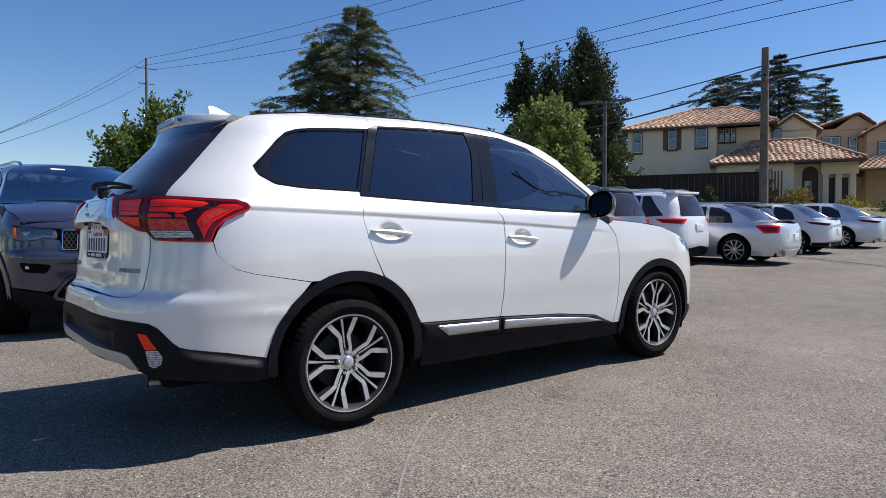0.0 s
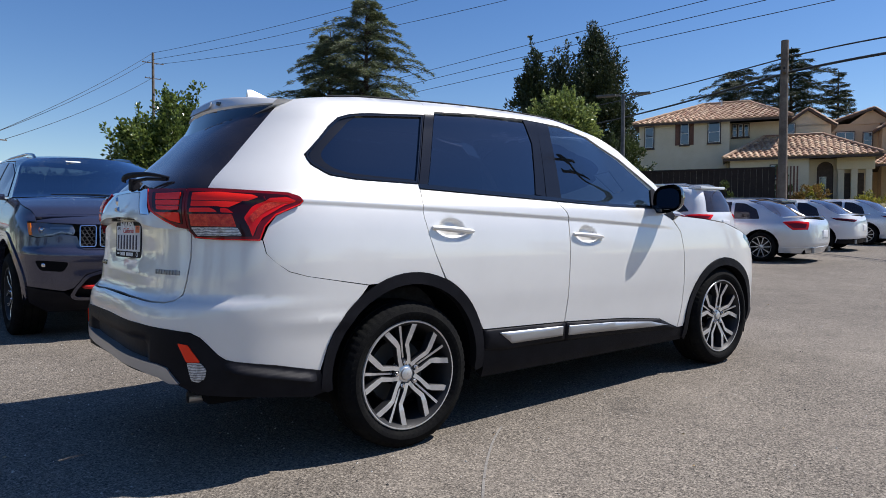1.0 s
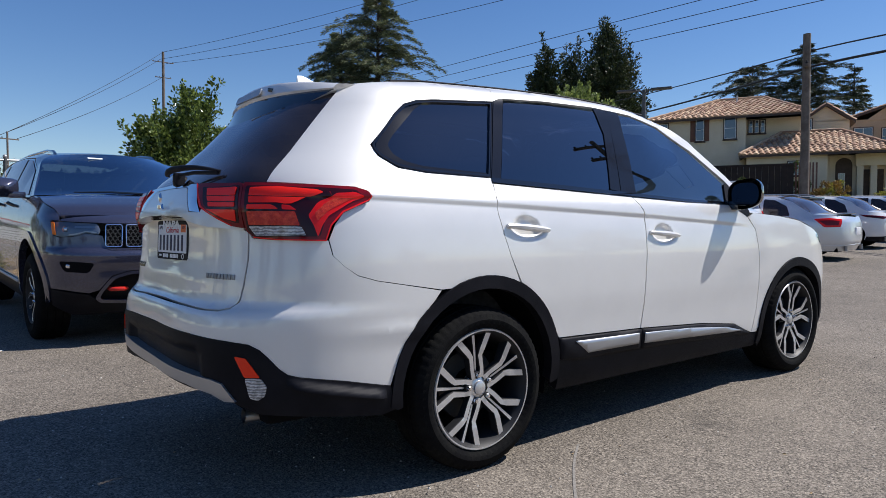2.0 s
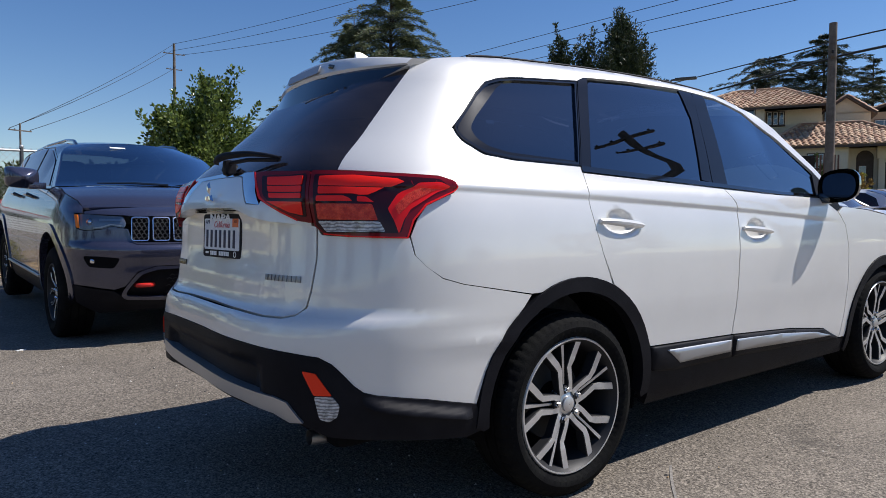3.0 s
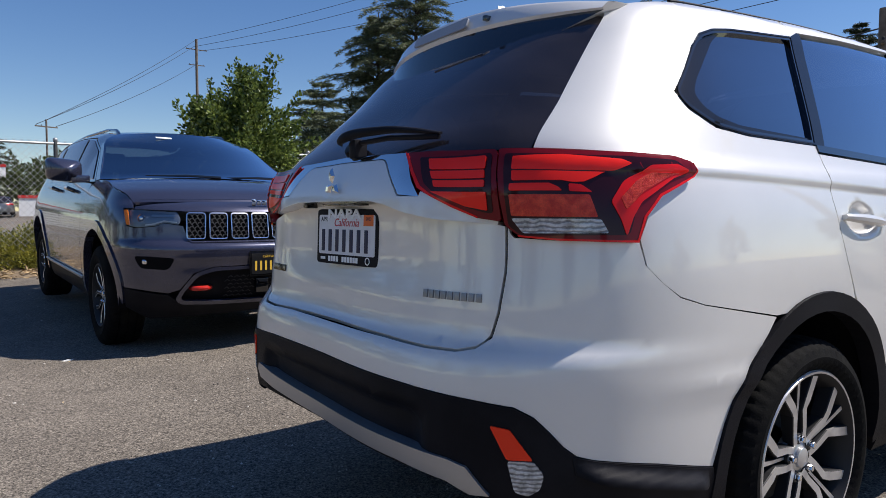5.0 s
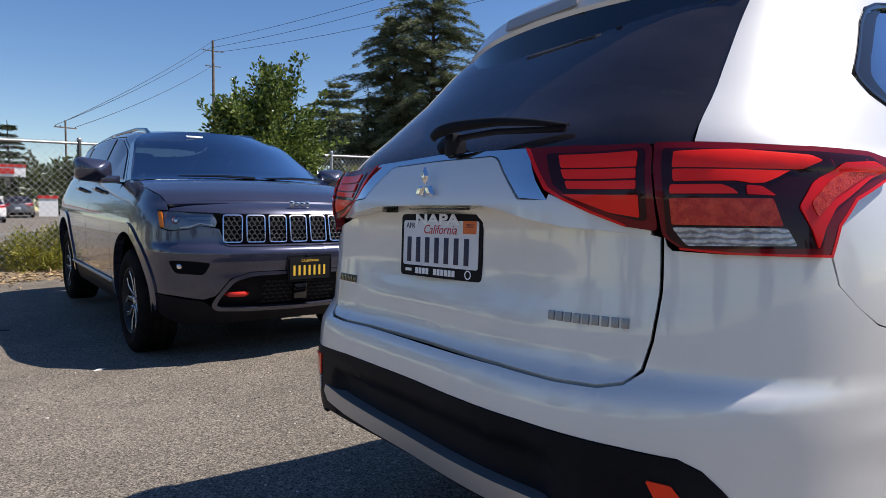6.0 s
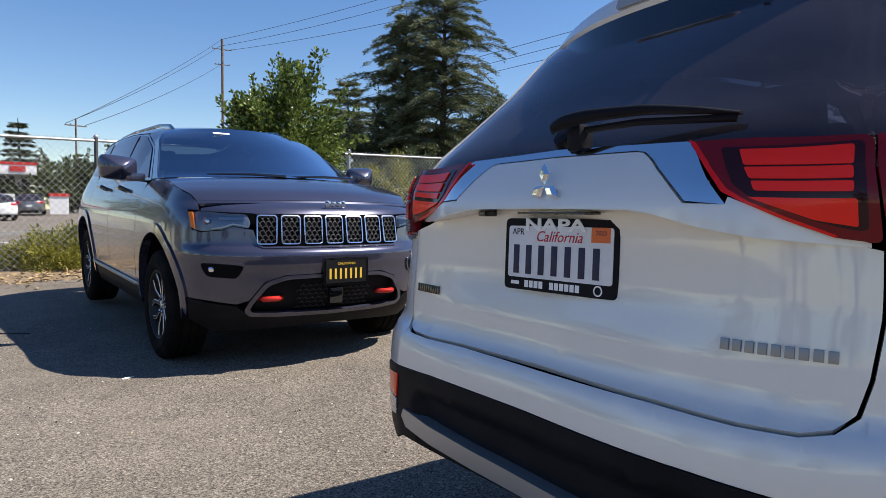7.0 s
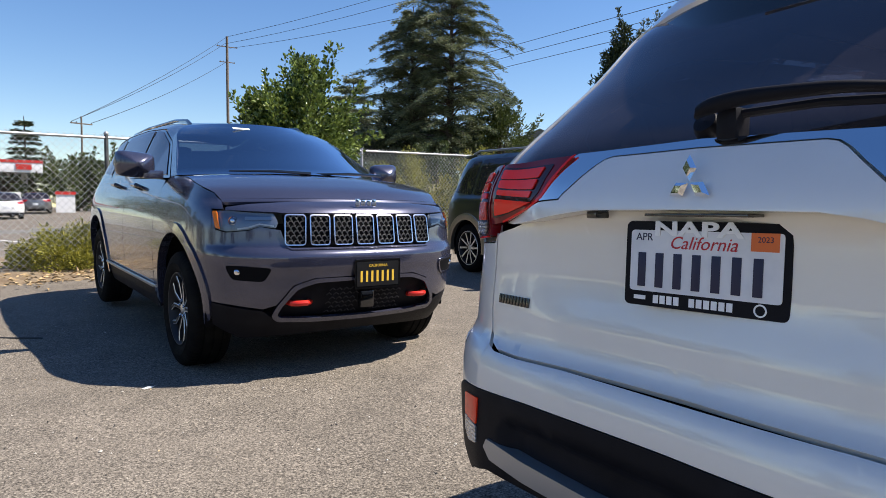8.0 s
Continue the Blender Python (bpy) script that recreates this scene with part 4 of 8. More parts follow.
def frame_strip(name, shell, outer, inner, mat, parent, off, sgn):
    """A strip between two outlines of the same number of points, laid on the skin."""
    bm = bmesh.new()
    k = len(outer)

    def at(p, o):
        c = p[0] * sgn
        return bm.verts.new(shell.point(c, p[1]) + shell.normal(c, p[1]) * o)

    a, b = [at(p, off) for p in outer], [at(p, off) for p in inner]
    a2, b2 = [at(p, off - 0.012) for p in outer], [at(p, off - 0.011) for p in inner]
    for i in range(k):
        j = (i + 1) % k
        bm.faces.new((a[i], a[j], b[j], b[i]))
        bm.faces.new((a2[i], a2[j], a[j], a[i]))
        bm.faces.new((b[i], b[j], b2[j], b2[i]))
    bmesh.ops.recalc_face_normals(bm, faces=bm.faces[:])
    return part(name, bm, mat, parent)


def door_mirror(car, at, sgn, mat, wide, high, square=0.62):
    """A door mirror; sgn: the side (y) that it stands on; its glass faces the rear."""
    mir = tagged(new("door_mirror"), "gloss black door mirror")
    mir.parent = car
    mir.matrix_basis = Matrix.Translation(at)
    bm = bmesh.new()
    rows = []
    for t in span(0, 1, 8):
        s = (1 - 0.85 * t**2.2)
        x = -0.03 + 0.13 * t
        ring = []
        for k in range(20):
            q = 2 * math.pi * k / 20
            cu, su = math.cos(q), math.sin(q)
            u = wide / 2 * math.copysign(abs(cu) ** square, cu) * s
            v = high / 2 * math.copysign(abs(su) ** square, su) * s
            ring.append(bm.verts.new((x, sgn * (0.06 + u), 0.0 + v + 0.02 * u / wide)))
        rows.append(ring)
    for a, b in zip(rows, rows[1:]):
        for k in range(20):
            bm.faces.new((a[k], a[(k + 1) % 20], b[(k + 1) % 20], b[k]))
    bm.faces.new(rows[-1])
    bmesh.ops.recalc_face_normals(bm, faces=bm.faces[:])
    part("mirror_housing", bm, mat, mir)
    bm = bmesh.new()
    ring = []
    for k in range(20):
        q = 2 * math.pi * k / 20
        cu, su = math.cos(q), math.sin(q)
        ring.append((sgn * (0.06 + wide * 0.40 * math.copysign(abs(cu) ** square, cu)), high * 0.38 * math.copysign(abs(su) ** square, su)))
    bm.faces.new([bm.verts.new((-0.022, y, z)) for y, z in ring])
    part("mirror_glass", bm, M["mirror"], mir, smooth=False)
    bm = box_bm(-0.02, 0.06, min(-sgn * 0.12, sgn * 0.02), max(-sgn * 0.12, sgn * 0.02), -high * 0.52, -high * 0.2, bevel=0.012)
    part("mirror_arm", bm, mat, mir)
    return mir


def tail_lamps(S, car):
    """Wrap-round lamps in two pieces, one on the gate and one on the body: a maroon frame, a dark field, bright bars and a boomerang."""
    def out(d):
        return lambda c, z: d + 0.020 * math.exp(-((abs(c) - 0.63) / 0.16) ** 2) * smooth((z - 0.95) / 0.12) + 0.045 * smooth((0.58 - abs(c)) / 0.25) * (1 - 0.4 * min(max((z - 1.06) / 0.11, 0), 1))

    for sgn in (1, -1):
        f = (lambda p: p) if sgn > 0 else mirrored

        def piece(name, parent, mat, pts, d, r=0.004, depth=0.004, label=""):
            high = lambda c, z: smooth((z - 1.05) / 0.10)
            pts = [(p[0] + (0.045 if sgn > 0 else 0.030) * smooth((0.58 - p[0]) / 0.25), p[1] - (0.006 + 0.004 * smooth((0.5 - p[0]) / 0.2)) * high(*p[:2]) * smooth((0.80 - p[0]) / 0.15) + (0.0 if sgn > 0 else 0.013 * smooth((p[0] - 0.42) / 0.15) * (1 - high(*p[:2]))), *p[2:]) for p in pts]
            return panel(name, S, f(rounded(pts, r)), M[mat], parent, out(d), depth, 0.03, 0.0, label)

        a = piece("gate_lamp", car, "red", [(0.306, 1.165), (0.44, 1.164), (0.632, 1.156), (0.630, 1.10), (0.634, 0.994), (0.572, 1.002), (0.499, 1.027), (0.424, 1.053), (0.376, 1.074)], 0.012, 0.012, 0.06, "red lens with bright bars")
        b = piece("tail_lamp", car, "red", [(0.636, 1.156), (0.71, 1.153), (0.935, 1.147), (1.065, 1.141), (1.114, 1.128, 0.02), (1.124, 1.115, 0.02), (1.112, 1.098, 0.02), (1.008, 1.056, 0.03), (0.960, 1.006, 0.03), (0.94, 0.953), (0.76, 0.957), (0.67, 0.964), (0.642, 0.985), (0.636, 1.05), (0.634, 1.10)], 0.014, 0.008, 0.03, "red wrap-round tail lamp")
        # gate piece
        piece("dark_field", a, "red_dark", [(0.366, 1.150), (0.618, 1.147), (0.617, 1.013), (0.60, 1.013), (0.545, 1.026), (0.43, 1.064), (0.395, 1.085)], 0.0135, 0.008, 0.003)
        for l0, l1, r1, z0, z1 in ((0.404, 0.416, 0.604, 1.119, 1.144), (0.417, 0.428, 0.603, 1.094, 1.115), (0.431, 0.438, 0.602, 1.074, 1.090)):
            piece("light_bar", a, "red_bar", [(l0, z1), (r1, z1 - 0.003), (r1 - 0.001, z0 - 0.003), (l1, z0)], 0.0165)
        piece("light_bar", a, "red_bar", [(0.424, 1.064), (0.605, 1.060), (0.604, 1.018), (0.545, 1.028)], 0.0165)
        piece("frame_edge", a, "red_mid", [(0.306, 1.168), (0.318, 1.164), (0.384, 1.078), (0.43, 1.056), (0.50, 1.032), (0.575, 1.006), (0.575, 1.001), (0.499, 1.026), (0.424, 1.052), (0.374, 1.073)], 0.0135, 0.002, 0.003)
        # body piece
        piece("dark_field", b, "red_dark", [(0.648, 1.143), (0.93, 1.136), (1.06, 1.130), (1.092, 1.114), (1.0, 1.074), (0.945, 1.03), (0.922, 0.965), (0.68, 0.963), (0.650, 0.985)], 0.0155, 0.01, 0.003)
        piece("light_bar", b, "red_bar", [(0.667, 1.136), (0.78, 1.135), (0.915, 1.128), (0.938, 1.122), (0.890, 1.108), (0.667, 1.111)], 0.0185)
        piece("light_bar", b, "red_bar", [(0.667, 1.105), (0.876, 1.103), (0.850, 1.090), (0.823, 1.080), (0.800, 1.079), (0.775, 1.083), (0.667, 1.083)], 0.0185)
        piece("light_bar", b, "red_bar", [(0.662, 1.077), (0.748, 1.077), (0.766, 1.070), (0.776, 1.061), (0.660, 1.061)], 0.0185)
        piece("light_bar", b, "red_mid", [(0.790, 1.076), (0.818, 1.074), (0.842, 1.058), (0.790, 1.060)], 0.0185)
        piece("light_bar", b, "red_field", [(0.659, 1.053), (0.835, 1.053), (0.850, 1.004), (0.660, 1.006)], 0.0180)
        piece("clear_lens", b, "milk", [(0.660, 1.001), (0.856, 1.000), (0.873, 0.969), (0.684, 0.968)], 0.0195, 0.006, 0.005, "clear reversing lens")
        piece("boomerang", b, "red_mid", [(0.984, 1.120), (1.06, 1.122), (1.098, 1.114), (1.030, 1.080), (0.956, 1.038), (0.932, 1.005), (0.914, 0.962), (0.902, 1.0), (0.882, 1.039), (0.914, 1.081)], 0.0185, 0.008)
        piece("boomerang_core", b, "red_field", [(0.993, 1.107), (1.068, 1.108), (0.962, 1.060), (0.915, 1.020), (0.905, 1.046), (0.944, 1.081)], 0.0205, 0.006)
        piece("frame_edge", b, "red_mid", [(1.116, 1.126), (1.124, 1.115), (1.112, 1.098), (1.008, 1.056), (0.960, 1.006), (0.94, 0.953), (0.76, 0.957), (0.67, 0.964), (0.672, 0.960), (0.76, 0.9525), (0.944, 0.948), (0.966, 1.004), (1.012, 1.051), (1.117, 1.095), (1.128, 1.114)][::-1], 0.0150, 0.001, 0.006)


def rear_trim(S, car):
    """The garnish over the number plate, badge, letters, plate, wiper, camera and a painted shadow line."""
    white = M["white"]
    off = lambda c, z: (0.008 + 0.054 * smooth((0.62 - abs(c)) / 0.28)) * (1 - 0.45 * min(max((z - 1.05) / 0.12, 0), 1))
    low = lambda c, z: max(0.004, off(c, z) - 0.003 * smooth((abs(c) - 0.40) / 0.08))
    gar = [(0.0, 1.150), (0.238, 1.146), (0.256, 1.142), (0.270, 1.132), (0.347, 1.061), (0.354, 1.054), (0.422, 1.052), (0.426, 1.064), (0.460, 1.050), (0.507, 1.031), (0.576, 1.005), (0.620, 0.995), (0.62, 0.988), (0.57, 0.991), (0.458, 0.999), (0.38, 1.014), (0.303, 1.034), (0.24, 1.043), (0.0, 1.046)]
    gar_left = [(-0.24, 1.045), (-0.30, 1.039), (-0.36, 1.031), (-0.42, 1.022), (-0.53, 1.012), (-0.57, 1.014), (-0.499, 1.036), (-0.44, 1.054), (-0.407, 1.063), (-0.333, 1.066), (-0.328, 1.073), (-0.252, 1.132), (-0.236, 1.142), (-0.215, 1.147)]
    panel("garnish", S, gar + gar_left, white, car, low, 0.06, 0.03, 0.0, "white garnish over the number plate")
    ch = [(0.0, 1.167), (0.346, 1.158), (0.354, 1.154), (0.392, 1.090), (0.423, 1.052), (0.357, 1.058), (0.350, 1.065), (0.273, 1.135), (0.258, 1.145), (0.239, 1.149), (0.0, 1.153)]
    ch_left = [(-0.216, 1.150), (-0.238, 1.145), (-0.255, 1.135), (-0.331, 1.076), (-0.337, 1.069), (-0.408, 1.066), (-0.388, 1.090), (-0.346, 1.156), (-0.334, 1.161)]
    panel("chrome_surround", S, ch + ch_left, M["chrome"], car, lambda c, z: off(c, z) - 0.001, 0.055, 0.012, 0.0, "chrome surround")
    face = lambda c, z: S.point(c, z) + S.normal(c, z) * off(c, z)
    # three-diamond badge: plain lozenges
    badge = tagged(new("badge"), "chrome badge")
    badge.parent = car
    badge.matrix_basis = Matrix.Translation((-1.058, -0.016, 1.098)) @ pose(0, 0, 0, 90, 0, -90)
    for q in (90, 210, 330):
        bm = prism(bmesh.new(), [polar(0.002, q), (polar(0.0285, q + 30)), polar(0.049, q), (polar(0.0285, q - 30))], 0, 0.009, None, 0.45)
        part("lozenge", bm, M["chrome"], badge, smooth=False)
    # name badges as plain bars
    for y0, z0, n, w, h, dx in ((-0.492, 0.814, 9, 0.0185, 0.020, 0.0207), (0.528, 0.818, 10, 0.0105, 0.024, 0.0128)):
        badge = tagged(new("name_badge"), "row of small raised bars")
        badge.parent = car
        for k in range(n):
            c = -y0 + (k - (n - 1) / 2) * dx
            p, nn = S.point(c, z0), S.normal(c, z0)
            m = Matrix.Translation(p) @ nn.to_track_quat("Z", "Y").to_matrix().to_4x4()
            part("badge_bar", box_bm(-w / 2 * 0.8, w / 2 * 0.8, -h / 2, h / 2, -0.002, 0.004, m, 0.001), M["steel"] if y0 < 0 else M["gloss"], badge)
    # number plate
    plate = tagged(new("number_plate"), "white number plate in a black frame")
    plate.parent = car
    plate.matrix_basis = Matrix.Translation((-1.006, -0.010, 0.943)) @ pose(0, 0, 0, 88, 0, -82)
    fr = rounded([(-0.163, -0.084), (0.163, -0.084), (0.163, 0.084), (-0.163, 0.084)], 0.012)
    part("plate_frame", prism(bmesh.new(), fr, 0, 0.008, None, 0.02), M["plastic"], plate, "black plate frame")
    part("plate", prism(bmesh.new(), rounded([(-0.148, -0.054), (0.148, -0.054), (0.148, 0.066), (-0.148, 0.066)], 0.008), 0, 0.0095), M["plate_white"], plate, "white plate with dark blue bars")
    for k in range(7):
        part("plate_bar", box_bm(-0.130 + k * 0.0380, -0.130 + k * 0.0380 + 0.017, -0.045, 0.022, 0.0095, 0.0110, None, 0.0005), M["ink"], plate)
    lettering("plate_word", "California", 0.034, M["red_ink"], plate, Matrix.Translation((0.002, 0.042, 0.0100)), "red script word", 0.0004, 0.3)
    lettering("plate_word", "APR", 0.021, M["ink"], plate, Matrix.Translation((-0.118, 0.052, 0.0100)), "", 0.0004)
    lettering("plate_word", "NAPA", 0.038, M["white_ink"], plate, Matrix.Translation((-0.01, 0.068, 0.0105)), "white capitals on the frame", 0.0010, 0.0, 1.75, bold=0.0012)
    part("plate_sticker", box_bm(0.092, 0.140, 0.034, 0.066, 0.0095, 0.0102), M["sticker"], plate, "orange sticker")
    lettering("plate_word", "2023", 0.014, M["ink"], plate, Matrix.Translation((0.117, 0.054, 0.0103)), "", 0.0003)
    for x0, w in ((-0.095, 0.062), (-0.02, 0.085)):
        for k in range(int(w / 0.0135)):
            part("frame_bar", box_bm(x0 + k * 0.0145, x0 + k * 0.0145 + 0.011, -0.076, -0.060, 0.008, 0.0088), M["white_ink"], plate)
    ring = lathe(bmesh.new(), [(0.0085, 0.008), (0.0085, 0.0088), (0.0115, 0.0088), (0.0115, 0.008)], 20, axis="z", m=Matrix.Translation((0.112, -0.0675, 0)))
    part("frame_mark", ring, M["white_ink"], plate)
    part("frame_mark", box_bm(-0.138, -0.112, -0.071, -0.063, 0.008, 0.0088), M["white_ink"], plate)
    # wiper
    wip = tagged(new("rear_wiper"), "black rear wiper")
    wip.parent = car
    on = lambda c, z, o: S.point(c, z) + S.normal(c, z) * o
    part("wiper_pivot", lathe(bmesh.new(), [(0.001, 0.03), (0.022, 0.028), (0.028, 0.015), (0.03, -0.01)], 20, axis="z", m=Matrix.Translation(on(-0.005, 1.19, 0.012)) @ S.normal(0, 1.19).to_track_quat("Z", "Y").to_matrix().to_4x4()), M["plastic"], wip)
    part("wiper_arm", box_bm(-1.018, -0.972, -0.078, -0.034, 1.170, 1.230, bevel=0.014), M["plastic"], wip)
    upper = ((-1.030, 0.0, 1.224), (-1.042, -0.012, 1.238), (-1.044, -0.04, 1.247), (-1.030, -0.11, 1.254), (-1.002, -0.21, 1.252), (-0.968, -0.31, 1.240), (-0.936, -0.392, 1.223))
    drop = (0.012, 0.025, 0.030, 0.027, 0.022, 0.016, 0.007)
    ux, uz, ud = (curve(*[(-p[1], v) for p, v in zip(upper, vals)]) for vals in ([p[0] for p in upper], [p[2] for p in upper], drop))
    bm = bmesh.new()
    rows = []
    for s in span(0.0, 0.392, 36):
        x, y, z, d = ux(s), -s, uz(s), ud(s)
        rows.append([bm.verts.new((x + 0.011 - 0.011 * math.sin(q), y, z - d / 2 + d / 2 * math.cos(q))) for q in [math.pi * (k / 8 * 1.1 - 0.05) for k in range(9)]])
    for a, b in zip(rows, rows[1:]):
        for j in range(8):
            bm.faces.new((a[j], a[j + 1], b[j + 1], b[j]))
    bm.faces.new(rows[0]), bm.faces.new(rows[-1][::-1])
    bmesh.ops.recalc_face_normals(bm, faces=bm.faces[:])
    part("wiper_cover", bm, M["plastic"], wip)
    part("wiper_blade", tube(bmesh.new(), [(-1.0, -0.06, 1.216), (-0.972, -0.20, 1.222), (-0.930, -0.385, 1.212)], 0.008, 8), M["plastic"], wip)
    # black bar drawn for the shadow line above the plate, and the camera
    part("shadow_line_bar", box_bm(-1.040, -0.985, -0.12, 0.10, 1.036, 1.042, bevel=0.002), M["gloss"], car, "thin black bar put in for a shadow line")
    part("camera", box_bm(-1.038, -0.985, 0.232, 0.262, 1.030, 1.046, bevel=0.005), M["gloss"], car)


def cabin(car):
    """Seats, dash and a papers sheet, seen dimly through the glass."""
    part("cabin_floor", box_bm(-0.7, 2.3, -0.72, 0.72, 0.40, 0.44), M["liner"], car)
    for sx, sy in ((0.95, 0.36), (0.95, -0.36), (0.05, 0.42), (0.05, 0.0), (0.05, -0.42)):
        seat = new("seat")
        seat.parent = car
        seat.matrix_basis = Matrix.Translation((sx, sy, 0.55))
        w = 0.25 if sx > 0.5 else 0.19
        part("cushion", box_bm(-0.1, 0.42, -w, w, 0, 0.16, bevel=0.05), M["cloth"], seat)
        part("backrest", box_bm(-0.09, 0.06, -w, w, 0.1, 0.62, pose(0, 0, 0, 0, -14, 0), 0.05), M["cloth"], seat)
        part("headrest", box_bm(-0.05, 0.05, -0.13, 0.13, 0.0, 0.2, Matrix.Translation((-0.2, 0, 0.66)) @ pose(0, 0, 0, 0, -8, 0), 0.045), M["cloth"], seat)
    part("dashboard", box_bm(1.75, 2.35, -0.7, 0.7, 0.75, 1.08, bevel=0.08), M["cloth"], car)
    bm = bmesh.new()
    lathe(bm, [(0.175, -0.012), (0.187, 0), (0.175, 0.012), (0.163, 0)], 30, axis="z", close=True, m=Matrix.Translation((1.62, 0.36, 1.02)) @ pose(0, 0, 0, 0, -65, 0))
    part("steering_wheel", bm, M["plastic"], car)
    for p, q in (((1.573, 1.343), (1.736, 1.376)), ((1.736, 1.376), (1.82, 1.25)), ((1.82, 1.25), (1.712, 1.23)), ((1.712, 1.23), (1.573, 1.343))):
        part("sheet_edge", tube(bmesh.new(), [(p[0], -0.70 + (p[1] - 1.2) * 0.4, p[1]), (q[0], -0.70 + (q[1] - 1.2) * 0.4, q[1])], 0.004, 5), M["paper"], car, "pale edge of a clear sheet inside the window")


crossover()

# ---- the dark grey off-road suv ----
def offroader():
    S = Shell(
        curve((0.25, 0.88), (0.4, 0.93), (0.6, 0.950), (0.8, 0.962), (0.95, 0.955), (1.08, 0.93), (1.16, 0.90), (1.25, 0.862), (1.45, 0.78), (1.6, 0.715), (1.68, 0.675), (1.73, 0.61), (1.755, 0.54)),
        curve((0.3, -0.92), (0.6, -0.998), (0.9, -0.99), (1.1, -0.96), (1.3, -0.86), (1.6, -0.66), (1.75, -0.5)),
        curve((0.25, 3.62), (0.4, 3.75), (0.55, 3.81), (0.68, 3.825), (0.74, 3.838), (0.79, 3.84), (0.82, 3.825), (0.845, 3.79), (0.87, 3.782), (1.0, 3.765), (1.08, 3.72), (1.14, 3.6)),
        0.0, 2.85, nr=4, mr=3, nf=4.0, mf=2.6, lift=curve((-0.6, 0.06), (0.2, 0.01), (0.9, 0.0), (1.5, 0.015), (1.9, 0.06)), wref=0.95, rref=-0.98, fref=3.8, belt=1.2)
    at = Matrix.Translation((-0.556, 7.701, 0.096)) @ Euler((0, radians(1.88), radians(-85.4))).to_matrix().to_4x4()
    car = thing("suv", "dark grey metallic off-road suv with a seven-slot grille, parked on asphalt", "suv", at=at)
    body, black, sat = M["granite"], M["plastic"], M["satin"]
    sd, ns = S.side, S.nose
    B = S.lr - S.x0

    def both(name, poly, mat, off=0.0, depth=0.014, gap=0.002, label="", step=0.05, parent=None, dome=0.0):
        return [panel(name, S, poly if sgn > 0 else mirrored(poly), mat, parent or car, off, depth, step, gap, label, dome) for sgn in (1, -1)]

    def across(name, half, mat, off=0.0, depth=0.014, gap=0.0, label="", step=0.04):
        """A piece over the middle of the front, from its right half (distance, height)."""
        pts = ns(half + [(-d, z) for d, z in half[::-1] if abs(d) > 1e-6])
        return panel(name, S, pts, mat, car, off, depth, step, gap, label)

    for lo, hi, z0, z1 in ((-1.55, -0.52, 0.4, 1.15), (-0.52, 0.52, 0.93, 1.15), (0.52, 2.40, 0.3, 1.2), (2.40, 3.46, 0.93, 1.05), (3.46, 4.47, 0.32, 1.0)):
        for sgn in (1, -1):
            hull = sd([(lo, z0), (hi, z0), (hi, z1), (lo, z1)])
            panel("inner_hull", S, hull if sgn > 0 else mirrored(hull), M["liner"], car, -0.06, 0, 0.08)
    belt = [(2.42, 1.262), (1.5, 1.262), (0.5, 1.275), (-0.2, 1.29)]
    both("front_wing", sd([(2.30, 0.42), (2.34, 0.75), (2.36, 1.0), (2.36, 1.20), (2.46, 1.262), (2.62, 1.275), (2.9, 1.262), (3.25, 1.215), (3.50, 1.165), (3.565, 1.12), (3.57, 1.068), (3.48, 1.068), (3.50, 0.94), (3.43, 0.80), *arc(2.93, 0.43, 0.53, 44, 158, 14), (2.43, 0.55), (2.42, 0.42)]), body)
    both("front_door", sd([(1.30, 0.46), (1.28, 0.75), (1.29, 1.255), (2.0, 1.255), (2.36, 1.245), (2.356, 1.0), (2.336, 0.75), (2.296, 0.46)]), body)
    both("rear_door", sd([(0.52, 0.46), (0.50, 0.62), (0.42, 0.80), (0.28, 0.93), (0.20, 1.05), (0.20, 1.275), (1.285, 1.257), (1.275, 0.75), (1.295, 0.46)]), body)
    both("rear_quarter", sd([(-1.62, 0.70), (-0.50, 0.70), *arc(0.0, 0.43, 0.53, 149, 62, 12), (0.28, 0.935), (0.196, 1.05), (0.196, 1.30), (-0.6, 1.30), (-1.0, 1.25), (-1.62, 1.25)]), body)
    both("rear_bumper", sd([(-1.62, 0.69), (-0.50, 0.69), (-0.52, 0.40), (-1.62, 0.40)]), body)
    both("sill", sd([(0.52, 0.45), (2.30, 0.45), (2.31, 0.30), (0.53, 0.30)]), black, -0.004, 0.04)
    both("sill_strip", sd([(0.56, 0.475), (2.28, 0.475), (2.28, 0.448), (0.56, 0.448)]), sat, 0.006, 0.01, 0.0)
    for cx in (0.0, 2.93):
        both("arch_cladding", sd([*arc(cx, 0.43, 0.535, 184, -4, 24), *arc(cx, 0.42, 0.475, -8, 188, 24)]), body, 0.012, 0.06, 0.0)
    both("window_trim", sd(rounded([(2.42, 1.262), (0.2, 1.262), (-0.55, 1.30), (-0.75, 1.36), (-0.45, 1.60), (0.1, 1.675), (0.9, 1.70), (1.55, 1.675), (1.9, 1.56)], 0.03)), M["gloss"], -0.004, 0.02, 0.0, step=0.07)
